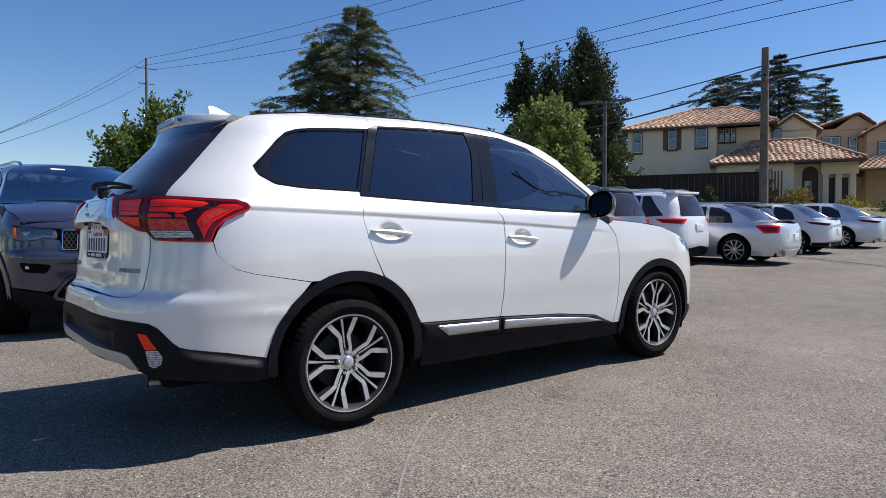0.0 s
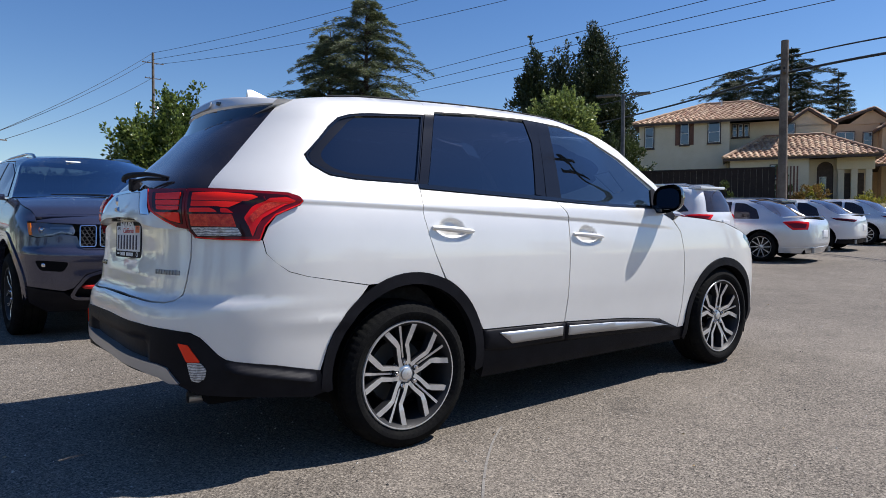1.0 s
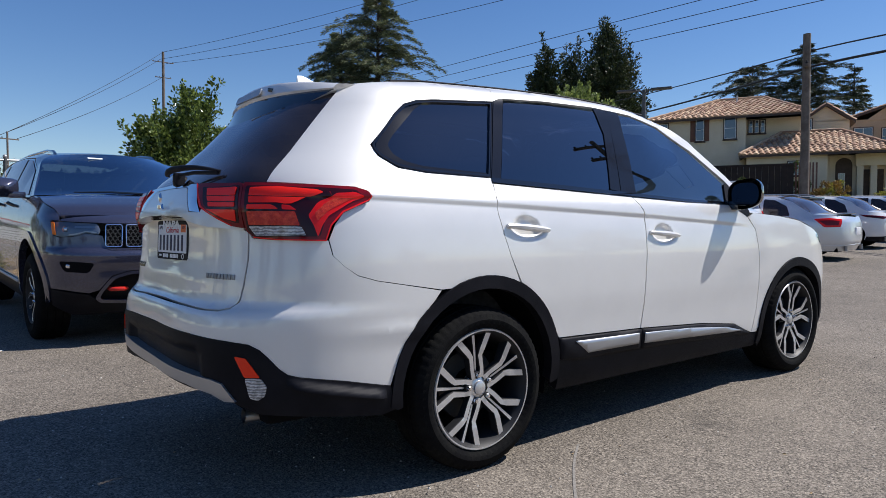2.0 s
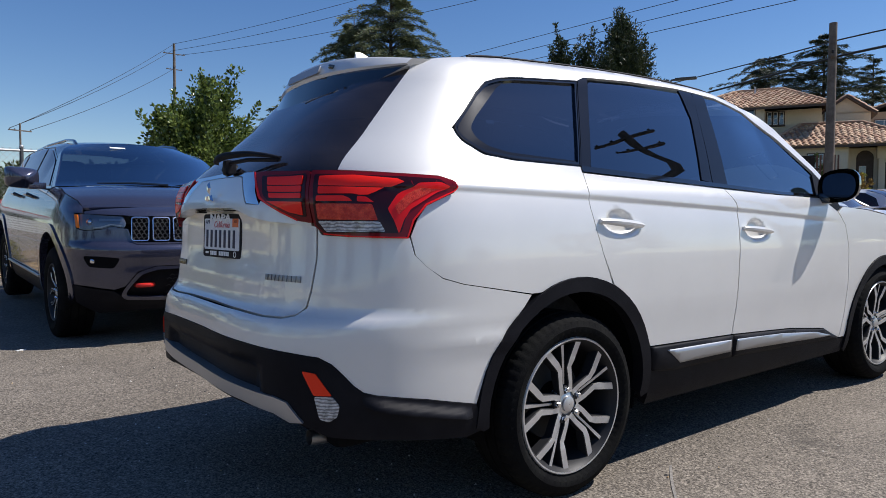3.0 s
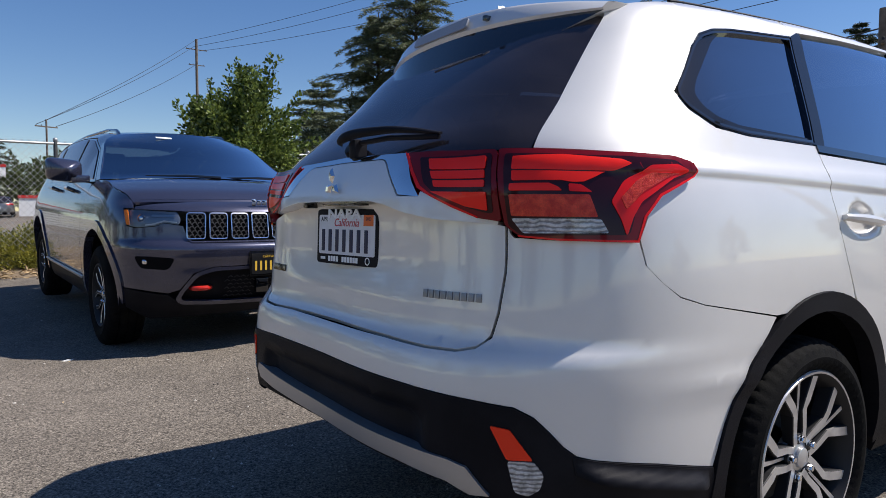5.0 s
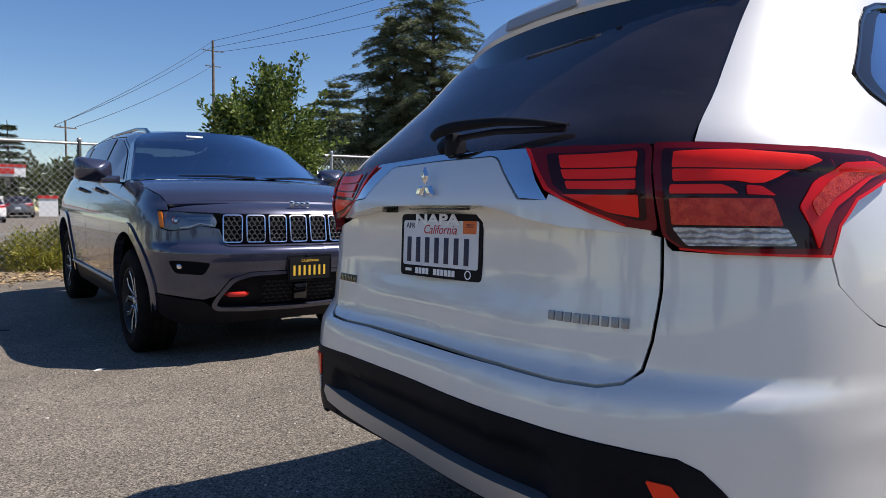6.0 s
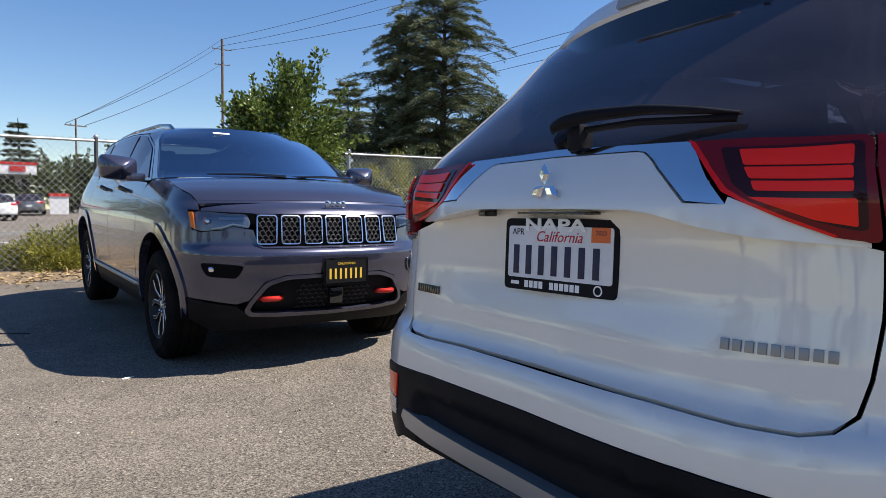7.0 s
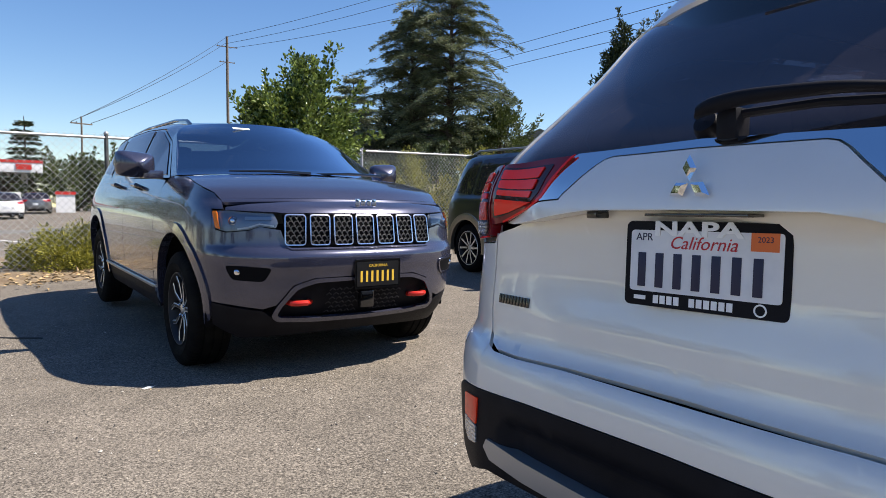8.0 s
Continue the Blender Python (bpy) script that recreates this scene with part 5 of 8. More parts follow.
    for poly, mat in (([(2.30, 1.285), (1.34, 1.285), (1.34, 1.675), (1.55, 1.655), (1.86, 1.545)], "rear_glass"), ([(1.26, 1.287), (0.30, 1.295), (0.22, 1.40), (0.32, 1.66), (0.9, 1.683), (1.26, 1.678)], "rear_glass"), ([(0.16, 1.30), (-0.50, 1.325), (-0.68, 1.37), (-0.42, 1.585), (0.18, 1.645)], "rear_glass")):
        both("side_window", sd(rounded(poly, 0.02)), M[mat], 0.002, 0.005, 0.0, "dark tinted side glass", 0.07)
    both("roof_side", sd([(2.46, 1.262), (1.92, 1.562), (1.56, 1.68), (0.9, 1.703), (0.1, 1.678), (-0.45, 1.603), (-0.77, 1.36), (-0.9, 1.30), (-1.62, 1.30), (-1.62, 1.62), (-1.0, 1.64), (-0.5, 1.695), (0.2, 1.745), (0.9, 1.755), (1.5, 1.738), (1.80, 1.705), (2.0, 1.60), (2.6, 1.28)]), body, step=0.07)
    edge = curve((-0.6, 1.69), (0.2, 1.745), (0.9, 1.755), (1.5, 1.738), (1.8, 1.705))
    cap("roof", S, span(-0.6, 1.8, 20), edge, curve((-0.6, 0.03), (1.8, 0.03)), body, car, curve((1.2, 0.0), (1.8, 0.22)))
    pil = curve((1.8, 1.703), (2.0, 1.598), (2.3, 1.43), (2.6, 1.278))
    cap("windscreen", S, span(1.8, 2.62, 14), pil, curve((1.8, 0.03), (2.6, 0.03)), M["screen"], car, curve((1.8, 0.22), (2.6, 0.34)), inset=-0.004)
    hood = curve((2.6, 1.272), (2.9, 1.262), (3.25, 1.216), (3.5, 1.166), (3.57, 1.12))
    cap("bonnet", S, span(2.6, 3.56, 16), hood, lambda x: 0.03 + (x - 2.6) * -0.015, body, car, curve((2.6, 0.33), (3.2, 0.24), (3.56, 0.17)), power=2.6)
    # the bonnet's front edge turns down to the nose
    bm = bmesh.new()
    ends = []
    pe = S.point(3.56 - S.x0 + S.lr, hood(3.56))
    for k in range(25):
        u = 2 * k / 24 - 1
        h = 1 - abs(u) ** 2.6
        p = Vector((pe.x + 0.17 * h, u * abs(pe.y), hood(3.56) + (0.03 - 0.96 * 0.015) * h))
        ends.append([bm.verts.new(p + Vector((dx, 0, dz))) for dx, dz in ((-0.01, 0.001), (0.012, -0.004), (0.024, -0.018), (0.020, -0.036), (-0.02, -0.05))])
    for a, b in zip(ends, ends[1:]):
        for j in range(4):
            bm.faces.new((a[j], b[j], b[j + 1], a[j + 1]))
    bmesh.ops.recalc_face_normals(bm, faces=bm.faces[:])
    part("bonnet_lip", bm, body, car)
    bm = bmesh.new()
    prism(bm, rounded([(-0.42, -0.17), (0.42, -0.17), (0.46, 0.24), (-0.46, 0.24)], 0.12, 6), 0, 0.012, Matrix.Translation((3.2, 0, 1.243)) @ pose(0, 0, 0, 0, 9.5, 0) @ pose(0, 0, 0, 0, 0, -90), 0.10)
    part("bonnet_bulge", bm, body, car)
    # front: nose band, headlights, grille
    across("nose_panel", [(0.0, 1.125), (0.45, 1.118), (0.72, 1.10), (0.88, 1.08), (0.885, 1.064), (0.58, 1.056), (0.535, 1.052), (0.0, 1.054)], body, 0.004)
    across("grille_back", [(0.0, 1.052), (0.535, 1.052), (0.530, 1.0), (0.505, 0.85), (0.48, 0.842), (0.0, 0.842)], M["liner"], -0.015)
    gr = new("grille")
    gr.parent = car
    for k in range(-3, 4):
        w = 0.0635
        ctr = k * 0.1535
        outer = rounded([(ctr - w, 0.856), (ctr + w, 0.856), (ctr + w + 0.003, 1.043), (ctr - w - 0.003, 1.043)], 0.025)
        inner = shrunk(outer, 0.0075)
        slot = new("grille_slot")
        slot.parent = gr
        nose_ring("slot_ring", S, outer, inner, M["dark_chrome"], slot, 0.012)
        bm = bmesh.new()
        for r in range(6):
            zz = 0.874 + r * 0.029
            for j in range(4):
                d0 = ctr - 0.045 + j * 0.036 - (0.018 if r % 2 else 0.0)
                cell = [(d0 - 0.018, zz), (d0 - 0.008, zz + 0.0145), (d0 + 0.008, zz + 0.0145), (d0 + 0.018, zz), (d0 + 0.008, zz - 0.0145)]
                for p, q in zip(cell, cell[1:]):
                    if max(abs(p[0] - ctr), abs(q[0] - ctr)) < 0.058:
                        tube(bm, [front_at(S, *p, 0.0), front_at(S, *q, 0.0)], 0.0035, 5)
        part("mesh_insert", bm, M["mesh_grey"], slot)
    for sgn in (1, -1):
        f = (lambda p: ns(p)) if sgn > 0 else (lambda p: mirrored(ns(p)))
        hl = rounded([(0.985, 1.058), (0.94, 0.95), (0.873, 0.938), (0.735, 0.952), (0.669, 0.976), (0.572, 0.962), (0.562, 1.0), (0.585, 1.050), (0.735, 1.055), (0.88, 1.063)], 0.015)
        lamp = panel("headlight", S, f(hl), M["lamp_back"], car, -0.012, 0.01, 0.04, 0.0, "wide headlight with an amber corner")
        panel("headlight_lens", S, f(shrunk(hl, 0.004)), M["clear"], lamp, 0.004, 0.012, 0.04)
        panel("amber_corner", S, f(rounded([(0.982, 1.054), (0.942, 0.956), (0.915, 0.952), (0.945, 1.054)], 0.006)), M["amber"], lamp, 0.006, 0.012, 0.03, 0.0, "amber marker light")
        panel("light_strip", S, f(rounded([(0.80, 0.958), (0.74, 0.968), (0.672, 0.990), (0.585, 0.980), (0.585, 0.970), (0.668, 0.982), (0.735, 0.958), (0.80, 0.950)], 0.003)), M["white_ink"], lamp, 0.0, 0.006, 0.03)
        panel("light_strip", S, f(rounded([(0.76, 1.03), (0.60, 1.03), (0.60, 1.012), (0.76, 1.012)], 0.003)), M["satin"], lamp, -0.004, 0.006, 0.03)
        p, n = S.point(sgn * (S.total - 0.84), 1.005), S.normal(sgn * (S.total - 0.84), 1.005)
        bm = bmesh.new()
        bmesh.ops.create_uvsphere(bm, u_segments=20, v_segments=12, radius=0.034, matrix=Matrix.Translation(p - n * 0.03))
        part("projector", bm, M["chrome"], lamp)
        # fog light pocket: a flat panel, its recess's shade put into the black colour
        fog = rounded([(0.89, 0.742), (0.61, 0.730), (0.655, 0.645), (0.845, 0.655)], 0.03, 5)
        nose_ring("pocket_rim", S, [(p[0] * sgn, p[1]) for p in shrunk(fog, -0.012)], [(p[0] * sgn, p[1]) for p in fog], body, car, 0.010)
        pk = panel("fog_light", S, f(fog), M["liner"], car, 0.008, 0.02, 0.04, 0.0, "fog light in a black pocket")
        bm = lathe(bmesh.new(), [(0.001, 0.006), (0.012, 0.007), (0.019, 0.0)], 18, axis="z", m=Matrix.Translation(S.point(sgn * (S.total - 0.815), 0.70) + S.normal(sgn * (S.total - 0.815), 0.70) * 0.008) @ S.normal(sgn * (S.total - 0.80), 0.70).to_track_quat("Z", "Y").to_matrix().to_4x4())
        part("fog_bulb", bm, M["chrome"], pk)
    across("bumper", [(0.0, 0.838), (0.485, 0.838), (0.515, 0.86), (0.545, 0.95), (0.575, 0.955), (0.669, 0.970), (0.735, 0.945), (0.873, 0.931), (0.945, 0.945), (0.985, 1.058), (0.99, 1.064), (0.972, 0.94), (1.042, 0.80), (1.16, 0.80), (1.12, 0.755), (1.08, 0.70), (1.05, 0.64), (1.026, 0.56), (1.016, 0.51), (0.86, 0.50), (0.66, 0.475), (0.585, 0.50), (0.49, 0.62), (0.36, 0.662), (0.0, 0.668)], body, 0.0, 0.02, step=0.02)
    across("grille_rim", [(0.0, 0.842), (0.487, 0.842), (0.512, 0.862), (0.548, 0.95), (0.556, 0.948), (0.522, 0.855), (0.492, 0.832), (0.0, 0.832)], body, 0.006, 0.01)
    across("lower_insert", [(0.0, 0.664), (0.36, 0.657), (0.488, 0.615), (0.582, 0.495), (0.60, 0.43), (0.55, 0.40), (0.0, 0.385)], black, -0.045, 0.02)
    ring_o = [(0.0, 0.664), (0.36, 0.657), (0.488, 0.615), (0.582, 0.495), (0.612, 0.43), (0.575, 0.395), (0.35, 0.385), (0.0, 0.38)]
    ring_i = [(0.0, 0.640), (0.345, 0.634), (0.465, 0.597), (0.555, 0.487), (0.575, 0.44), (0.555, 0.422), (0.35, 0.412), (0.0, 0.407)]
    full = lambda h: h + [(-d, z) for d, z in h[::-1] if abs(d) > 1e-6]
    nose_ring("insert_frame", S, rounded(full(ring_o), 0.035, 5), rounded(full(ring_i), 0.035, 5), M["granite"], car, 0.012)
    across("chin", [(0.0, 0.376), (0.575, 0.39), (0.66, 0.46), (0.86, 0.485), (1.01, 0.505), (1.0, 0.36), (0.8, 0.27), (0.4, 0.29), (0.0, 0.30)], black, 0.0, 0.05)
    bm = bmesh.new()
    for r in range(6):
        for j in range(12):
            d0, zz = -0.26 + j * 0.047 + (0.023 if r % 2 else 0), 0.425 + r * 0.030
            if abs(d0) > 0.055 and abs(d0) < 0.27:
                for a, b in (((-0.018, 0), (0, 0.014)), ((0, 0.014), (0.018, 0))):
                    tube(bm, [front_at(S, d0 + a[0], zz + a[1], -0.018), front_at(S, d0 + b[0], zz + b[1], -0.018)], 0.0035, 5)
    tagged(part("lower_mesh", bm, M["alloy_dark"], car), "woven dark mesh", kind="stuff")
    part("sensor", box_bm(-0.02, 0.02, -0.05, 0.05, -0.055, 0.055, Matrix.Translation((3.80, 0.0, 0.51)), 0.012), M["gloss"], car, "square black sensor")
    for d in (0.435, -0.435):
        p = front_at(S, d, 0.505, -0.012)
        bm = bmesh.new()
        tube(bm, [p + Vector((-0.06, -0.06, 0.0)), p + Vector((0.0, -0.06, 0.0)), p + Vector((0.02, -0.03, 0)), p + Vector((0.024, 0.026, 0)), p + Vector((0.0, 0.056, 0.0)), p + Vector((-0.06, 0.06, 0))], 0.018, 10)
        part("tow_hook", bm, M["hook"], car, "red tow hook")
    # plate with bars
    plate = tagged(new("number_plate"), "black number plate with yellow bars")
    plate.parent = car
    plate.matrix_basis = Matrix.Translation((3.845, 0.058, 0.675)) @ pose(0, 0, 0, 90, 0, 90)
    part("plate_frame", prism(bmesh.new(), rounded([(-0.168, -0.094), (0.168, -0.094), (0.168, 0.094), (-0.168, 0.094)], 0.01), -0.012, 0.004), M["gloss"], plate)
    part("plate", prism(bmesh.new(), rounded([(-0.153, -0.078), (0.153, -0.078), (0.153, 0.078), (-0.153, 0.078)], 0.008), 0, 0.006), M["blackp"], plate)
    for k in range(7):
        part("plate_bar", box_bm(-0.128 + k * 0.0385, -0.128 + k * 0.0385 + 0.015, -0.050, 0.020, 0.006, 0.0075), M["yellow_ink"], plate)
    lettering("plate_word", "CALIFORNIA", 0.024, M["yellow_ink"], plate, Matrix.Translation((0, 0.052, 0.0065)), "", 0.0004)
    # name badge as bars, bonnet edge
    badge = tagged(new("name_badge"), "small raised chrome bars")
    badge.parent = car
    for k, (w, h) in enumerate(((0.03, 0.05), (0.03, 0.036), (0.03, 0.036), (0.03, 0.044))):
        d = 0.045 - k * 0.042 - 0.02
        p = front_at(S, d, 1.096, 0.03)
        part("badge_bar", box_bm(-w / 2, w / 2, -h / 2, h / 2, 0, 0.006, Matrix.Translation(p) @ pose(0, 0, 0, 90, 0, 90), 0.003), M["chrome"], badge)
    # mirrors, handles, rails, wipers, wheels
    for sgn in (1, -1):
        door_mirror_big(car, Vector((2.27, -sgn * 0.99, 1.35)), -sgn, body)
        for x in (1.62, 0.78):
            p, n = S.point(sgn * (x + B), 1.185), S.normal(sgn * (x + B), 1.185)
            bm = bmesh.new()
            tube(bm, [p + Vector((-0.10, 0, 0)) + n * 0.0, p + Vector((-0.07, 0, 0)) + n * 0.045, p + Vector((0.07, 0, 0)) + n * 0.045, p + Vector((0.10, 0, 0))], [0.012, 0.017, 0.017, 0.012], 8)
            part("door_handle", bm, M["gloss"], car)
        bm = bmesh.new()
        tube(bm, [S.point(sgn * (x + B), edge(x)) + Vector((0, sgn * 0.05, h)) for x, h in ((1.72, -0.005), (1.60, 0.025), (1.2, 0.036), (0.2, 0.036), (-0.4, 0.03), (-0.55, 0.0))], 0.017, 8)
        part("roof_rail", bm, M["gloss"], car)
        sill = [S.point(sgn * (x + B), 0.475) + S.normal(sgn * (x + B), 0.475) * 0.014 for x in span(0.5, 2.42, 12)]
        part("sill_strip", tube(bmesh.new(), sill, 0.011, 8), sat, car, "thin silver sill strip")
        for x in (0.0, 2.915):
            wheel(car, Matrix.Translation((x, -sgn * 0.81, 0.383)), 0.385, 0.236, 0.262, "pairs", 20 + 17 * x, side=-sgn)
            wheel_arch(car, x, 0.42, 0.49, -sgn * 0.90, -sgn * 0.52)
    part("underbody", box_bm(-0.8, 3.5, -0.7, 0.7, 0.32, 0.42, bevel=0.03), M["liner"], car)
    part("cabin_floor", box_bm(-0.7, 2.6, -0.78, 0.78, 0.48, 0.52), M["liner"], car)
    for sx, sy in ((1.05, 0.38), (1.05, -0.38), (0.05, 0.4), (0.05, -0.4)):
        seat = new("seat")
        seat.parent = car
        seat.matrix_basis = Matrix.Translation((sx, sy, 0.66))
        part("cushion", box_bm(-0.1, 0.42, -0.25, 0.25, 0, 0.16, bevel=0.05), M["cloth"], seat)
        part("backrest", box_bm(-0.09, 0.06, -0.24, 0.24, 0.1, 0.66, pose(0, 0, 0, 0, -14, 0), 0.05), M["cloth"], seat)
        part("headrest", box_bm(-0.05, 0.05, -0.13, 0.13, 0.0, 0.2, Matrix.Translation((-0.2, 0, 0.72)) @ pose(0, 0, 0, 0, -8, 0), 0.045), M["cloth"], seat)
    part("dashboard", box_bm(1.95, 2.75, -0.76, 0.76, 0.85, 1.2, bevel=0.08), M["cloth"], car)
    bm = lathe(bmesh.new(), [(0.175, -0.012), (0.187, 0), (0.175, 0.012), (0.163, 0)], 30, axis="z", close=True, m=Matrix.Translation((1.75, 0.38, 1.16)) @ pose(0, 0, 0, 0, -65, 0))
    part("steering_wheel", bm, M["plastic"], car)
    bm = bmesh.new()
    box(bm, -0.01, 0.01, -0.13, 0.13, -0.035, 0.035, Matrix.Translation((2.02, 0.0, 1.64)), 0.01)
    part("inside_mirror", bm, M["gloss"], car)
    part("screen_sticker", box_bm(-0.002, 0.002, -0.07, 0.07, -0.012, 0.012, Matrix.Translation((2.12, -0.22, 1.679)) @ pose(0, 0, 0, 0, -60, 0)), M["white_ink"], car, "pale sticker at the top of the windscreen")
    for y in (-0.28, 0.32):
        bm = tube(bmesh.new(), [(2.90, y - 0.3, 1.315), (2.955, y, 1.325), (2.96, y + 0.28, 1.318)], [0.006, 0.012, 0.012], 6)
        part("front_wiper", bm, M["gloss"], car)
    return car


def front_at(S, d, z, off):
    """A point of the skin by its distance from the middle of the front (to the car's right), standing out by off."""
    c = S.total - d if d >= 0 else -(S.total + d)
    return S.point(c, z) + S.normal(c, z) * off


def nose_ring(name, S, outer, inner, mat, parent, off):
    bm = bmesh.new()
    a, b = [bm.verts.new(front_at(S, d, z, off)) for d, z in outer], [bm.verts.new(front_at(S, d, z, off)) for d, z in inner]
    a2, b2 = [bm.verts.new(front_at(S, d, z, off - 0.02)) for d, z in outer], [bm.verts.new(front_at(S, d, z, off - 0.02)) for d, z in inner]
    k = len(outer)
    for i in range(k):
        j = (i + 1) % k
        bm.faces.new((a[i], a[j], b[j], b[i]))
        bm.faces.new((a2[i], a2[j], a[j], a[i]))
        bm.faces.new((b[i], b[j], b2[j], b2[i]))
    bmesh.ops.recalc_face_normals(bm, faces=bm.faces[:])
    return part(name, bm, mat, parent)


def door_mirror_big(car, at, sgn, mat):
    mir = door_mirror(car, at, sgn, mat, 0.27, 0.19, 0.42)
    mir["label"] = "dark grey door mirror"
    return mir


offroader()

# ---- parked cars further off ----
def parked_car(name, label, at, kind, paint_mat, length=4.6, half=0.9, high=1.5, wb=2.7, over=1.0, lower=None, group="parked cars", glass="rear_glass", lamps="wide"):
    """A whole car from its sizes. kind: 'sedan' or 'suv'. at: the rear axle's middle on the ground, heading along x."""
    fr = length - wb - over
    zb = high * (0.64 if kind == "sedan" else 0.62)
    zr = high - 0.05
    W = curve((0.2, half * 0.92), (0.45, half * 0.985), (zb - 0.25, half), (zb - 0.05, half * 0.975), (zb + 0.02, half * 0.93), (zr - 0.08, half * 0.74), (zr, half * 0.62))
    if kind == "sedan":
        R = curve((0.2, -over + 0.12), (0.45, -over), (zb - 0.1, -over + 0.03), (zb + 0.05, -over + 0.10), (zr, -over + 0.5))
    else:
        R = curve((0.2, -over + 0.1), (0.5, -over), (zb - 0.05, -over + 0.05), (zb + 0.05, -over + 0.09), (zr - 0.05, -over + 0.36), (zr, -over + 0.45))
    F = curve((0.2, wb + fr - 0.12), (0.5, wb + fr), (zb - 0.15, wb + fr - 0.1), (zb, wb + fr - 0.35))
    S = Shell(W, R, F, 0.0, wb - 0.1, 4, 3, 3.4, 2.6, wref=half, rref=-over + 0.02, fref=wb + fr - 0.03, belt=zb)
    car = thing(name, label, "car", group, at=at)
    B = S.lr - S.x0
    back = -S.lr
    front = wb - 0.1 + S.lf
    r = 0.33 if kind == "sedan" else 0.35
    if kind == "sedan":
        top = curve((-0.8, zb + 0.06), (-0.45, zb + 0.08), (0.05, zr - 0.12), (0.45, zr - 0.01), (1.0, zr), (1.5, zr - 0.02), (1.75, zr - 0.10), (2.35, zb + 0.05), (2.6, zb + 0.01), (3.3, zb - 0.12))
        segs = (("boot_lid", -0.8, -0.45, None), ("rear_window", -0.45, 0.40, glass), ("roof", 0.40, 1.55, None), ("windscreen", 1.55, 2.35, glass), ("bonnet", 2.35, 3.3, None))
        line = [(-0.8, zb + 0.06), (-0.45, zb + 0.08), (0.05, zr - 0.12), (0.45, zr - 0.01), (1.0, zr), (1.5, zr - 0.02), (1.75, zr - 0.10), (2.35, zb + 0.05), (2.6, zb + 0.01), (wb + 0.3, zb - 0.08)]
        deck = zb + 0.02
        panes = ([(0.05, zb + 0.035), (0.62, zb + 0.03), (0.66, zr - 0.07), (0.42, zr - 0.09), (0.15, zr - 0.22)], [(0.70, zb + 0.03), (2.1, zb + 0.02), (1.72, zr - 0.15), (1.45, zr - 0.07), (0.74, zr - 0.055)])
    else:
        top = curve((-0.62, zr - 0.06), (-0.3, zr - 0.02), (0.5, zr), (1.2, zr - 0.01), (1.5, zr - 0.05), (2.25, zb + 0.06), (2.5, zb + 0.02), (3.3, zb - 0.1))
        segs = (("roof", -0.62, 1.45, None), ("windscreen", 1.45, 2.25, glass), ("bonnet", 2.25, 3.3, None))
        line = [(-0.9, zr - 0.05), (-0.62, zr - 0.06), (-0.3, zr - 0.02), (0.5, zr), (1.2, zr - 0.01), (1.5, zr - 0.05), (2.25, zb + 0.06), (2.5, zb + 0.02), (wb + 0.3, zb - 0.06)]
        deck = zr - 0.04
        panes = ([(-0.55, zb + 0.07), (0.02, zb + 0.03), (0.06, zr - 0.09), (-0.2, zr - 0.10)], [(0.08, zb + 0.03), (0.95, zb + 0.03), (0.95, zr - 0.06), (0.12, zr - 0.085)], [(1.0, zb + 0.03), (2.05, zb + 0.025), (1.62, zr - 0.16), (1.40, zr - 0.075), (1.0, zr - 0.06)])
    for sgn in (1, -1):
        f = (lambda p: p) if sgn > 0 else mirrored
        side = [(back, 0.24), (-r - 0.07, 0.24), *arc(0, r, r + 0.065, 188, -8, 12), (wb - r - 0.07, 0.22), *arc(wb, r, r + 0.065, 188, -8, 12), (wb + r + 0.09, 0.24), (front, 0.24), (front, zb - 0.14), (wb + 0.55, zb - 0.10), *line[::-1], (back, deck)]
        panel("body_side", S, f(S.side(side)), paint_mat, car, 0.0, 0.02, 0.09)
        for p in panes:
            panel("side_window", S, f(S.side(rounded(p, 0.03))), M[glass], car, 0.006, 0.01, 0.1, 0.0, "dark glass")
        low = [(back, 0.36 if kind == "sedan" else 0.46), (-r - 0.09, 0.34), (-r - 0.08, 0.22), (back, 0.22)]
        panel("lower_bumper", S, f(S.side(low)), lower or M["plastic"], car, 0.008, 0.02, 0.1)
        panel("sill", S, f(S.side([(r + 0.08, 0.34), (wb - r - 0.08, 0.34), (wb - r - 0.08, 0.2), (r + 0.08, 0.2)])), lower or M["plastic"], car, 0.004, 0.02, 0.1)
        if lamps:
            shape = dict(wide=((0.50, 0.0), (0.9, 0.01), (1.34, -0.01), (1.15, -0.09), (0.64, -0.11)), deep=((0.72, -0.02), (1.0, 0.0), (1.33, -0.02), (1.12, -0.19), (0.78, -0.18)), slim=((0.55, -0.06), (0.95, -0.03), (1.40, -0.01), (1.22, -0.07), (0.72, -0.12)))[lamps]
            outline = [(back + half * u, zb + dz) for u, dz in shape]
            lens_part = panel("tail_lamp", S, f(S.side(rounded(outline, 0.02))), M["red" if lamps == "slim" else "red_mid"], car, 0.01, 0.02, 0.06, 0.0, "red tail lamp")
            mid = (sum(p[0] for p in outline) / 5, sum(p[1] for p in outline) / 5)
            inner = [(mid[0] + (a - mid[0]) * 0.72, mid[1] + (b - mid[1]) * 0.55 - 0.008) for a, b in outline]
            panel("lens_field", S, f(S.side(rounded(inner, 0.012))), M["red_dark" if lamps == "slim" else "red"], lens_part, 0.014, 0.008, 0.06, 0.0)
        mir = new("door_mirror")
        mir.parent = car
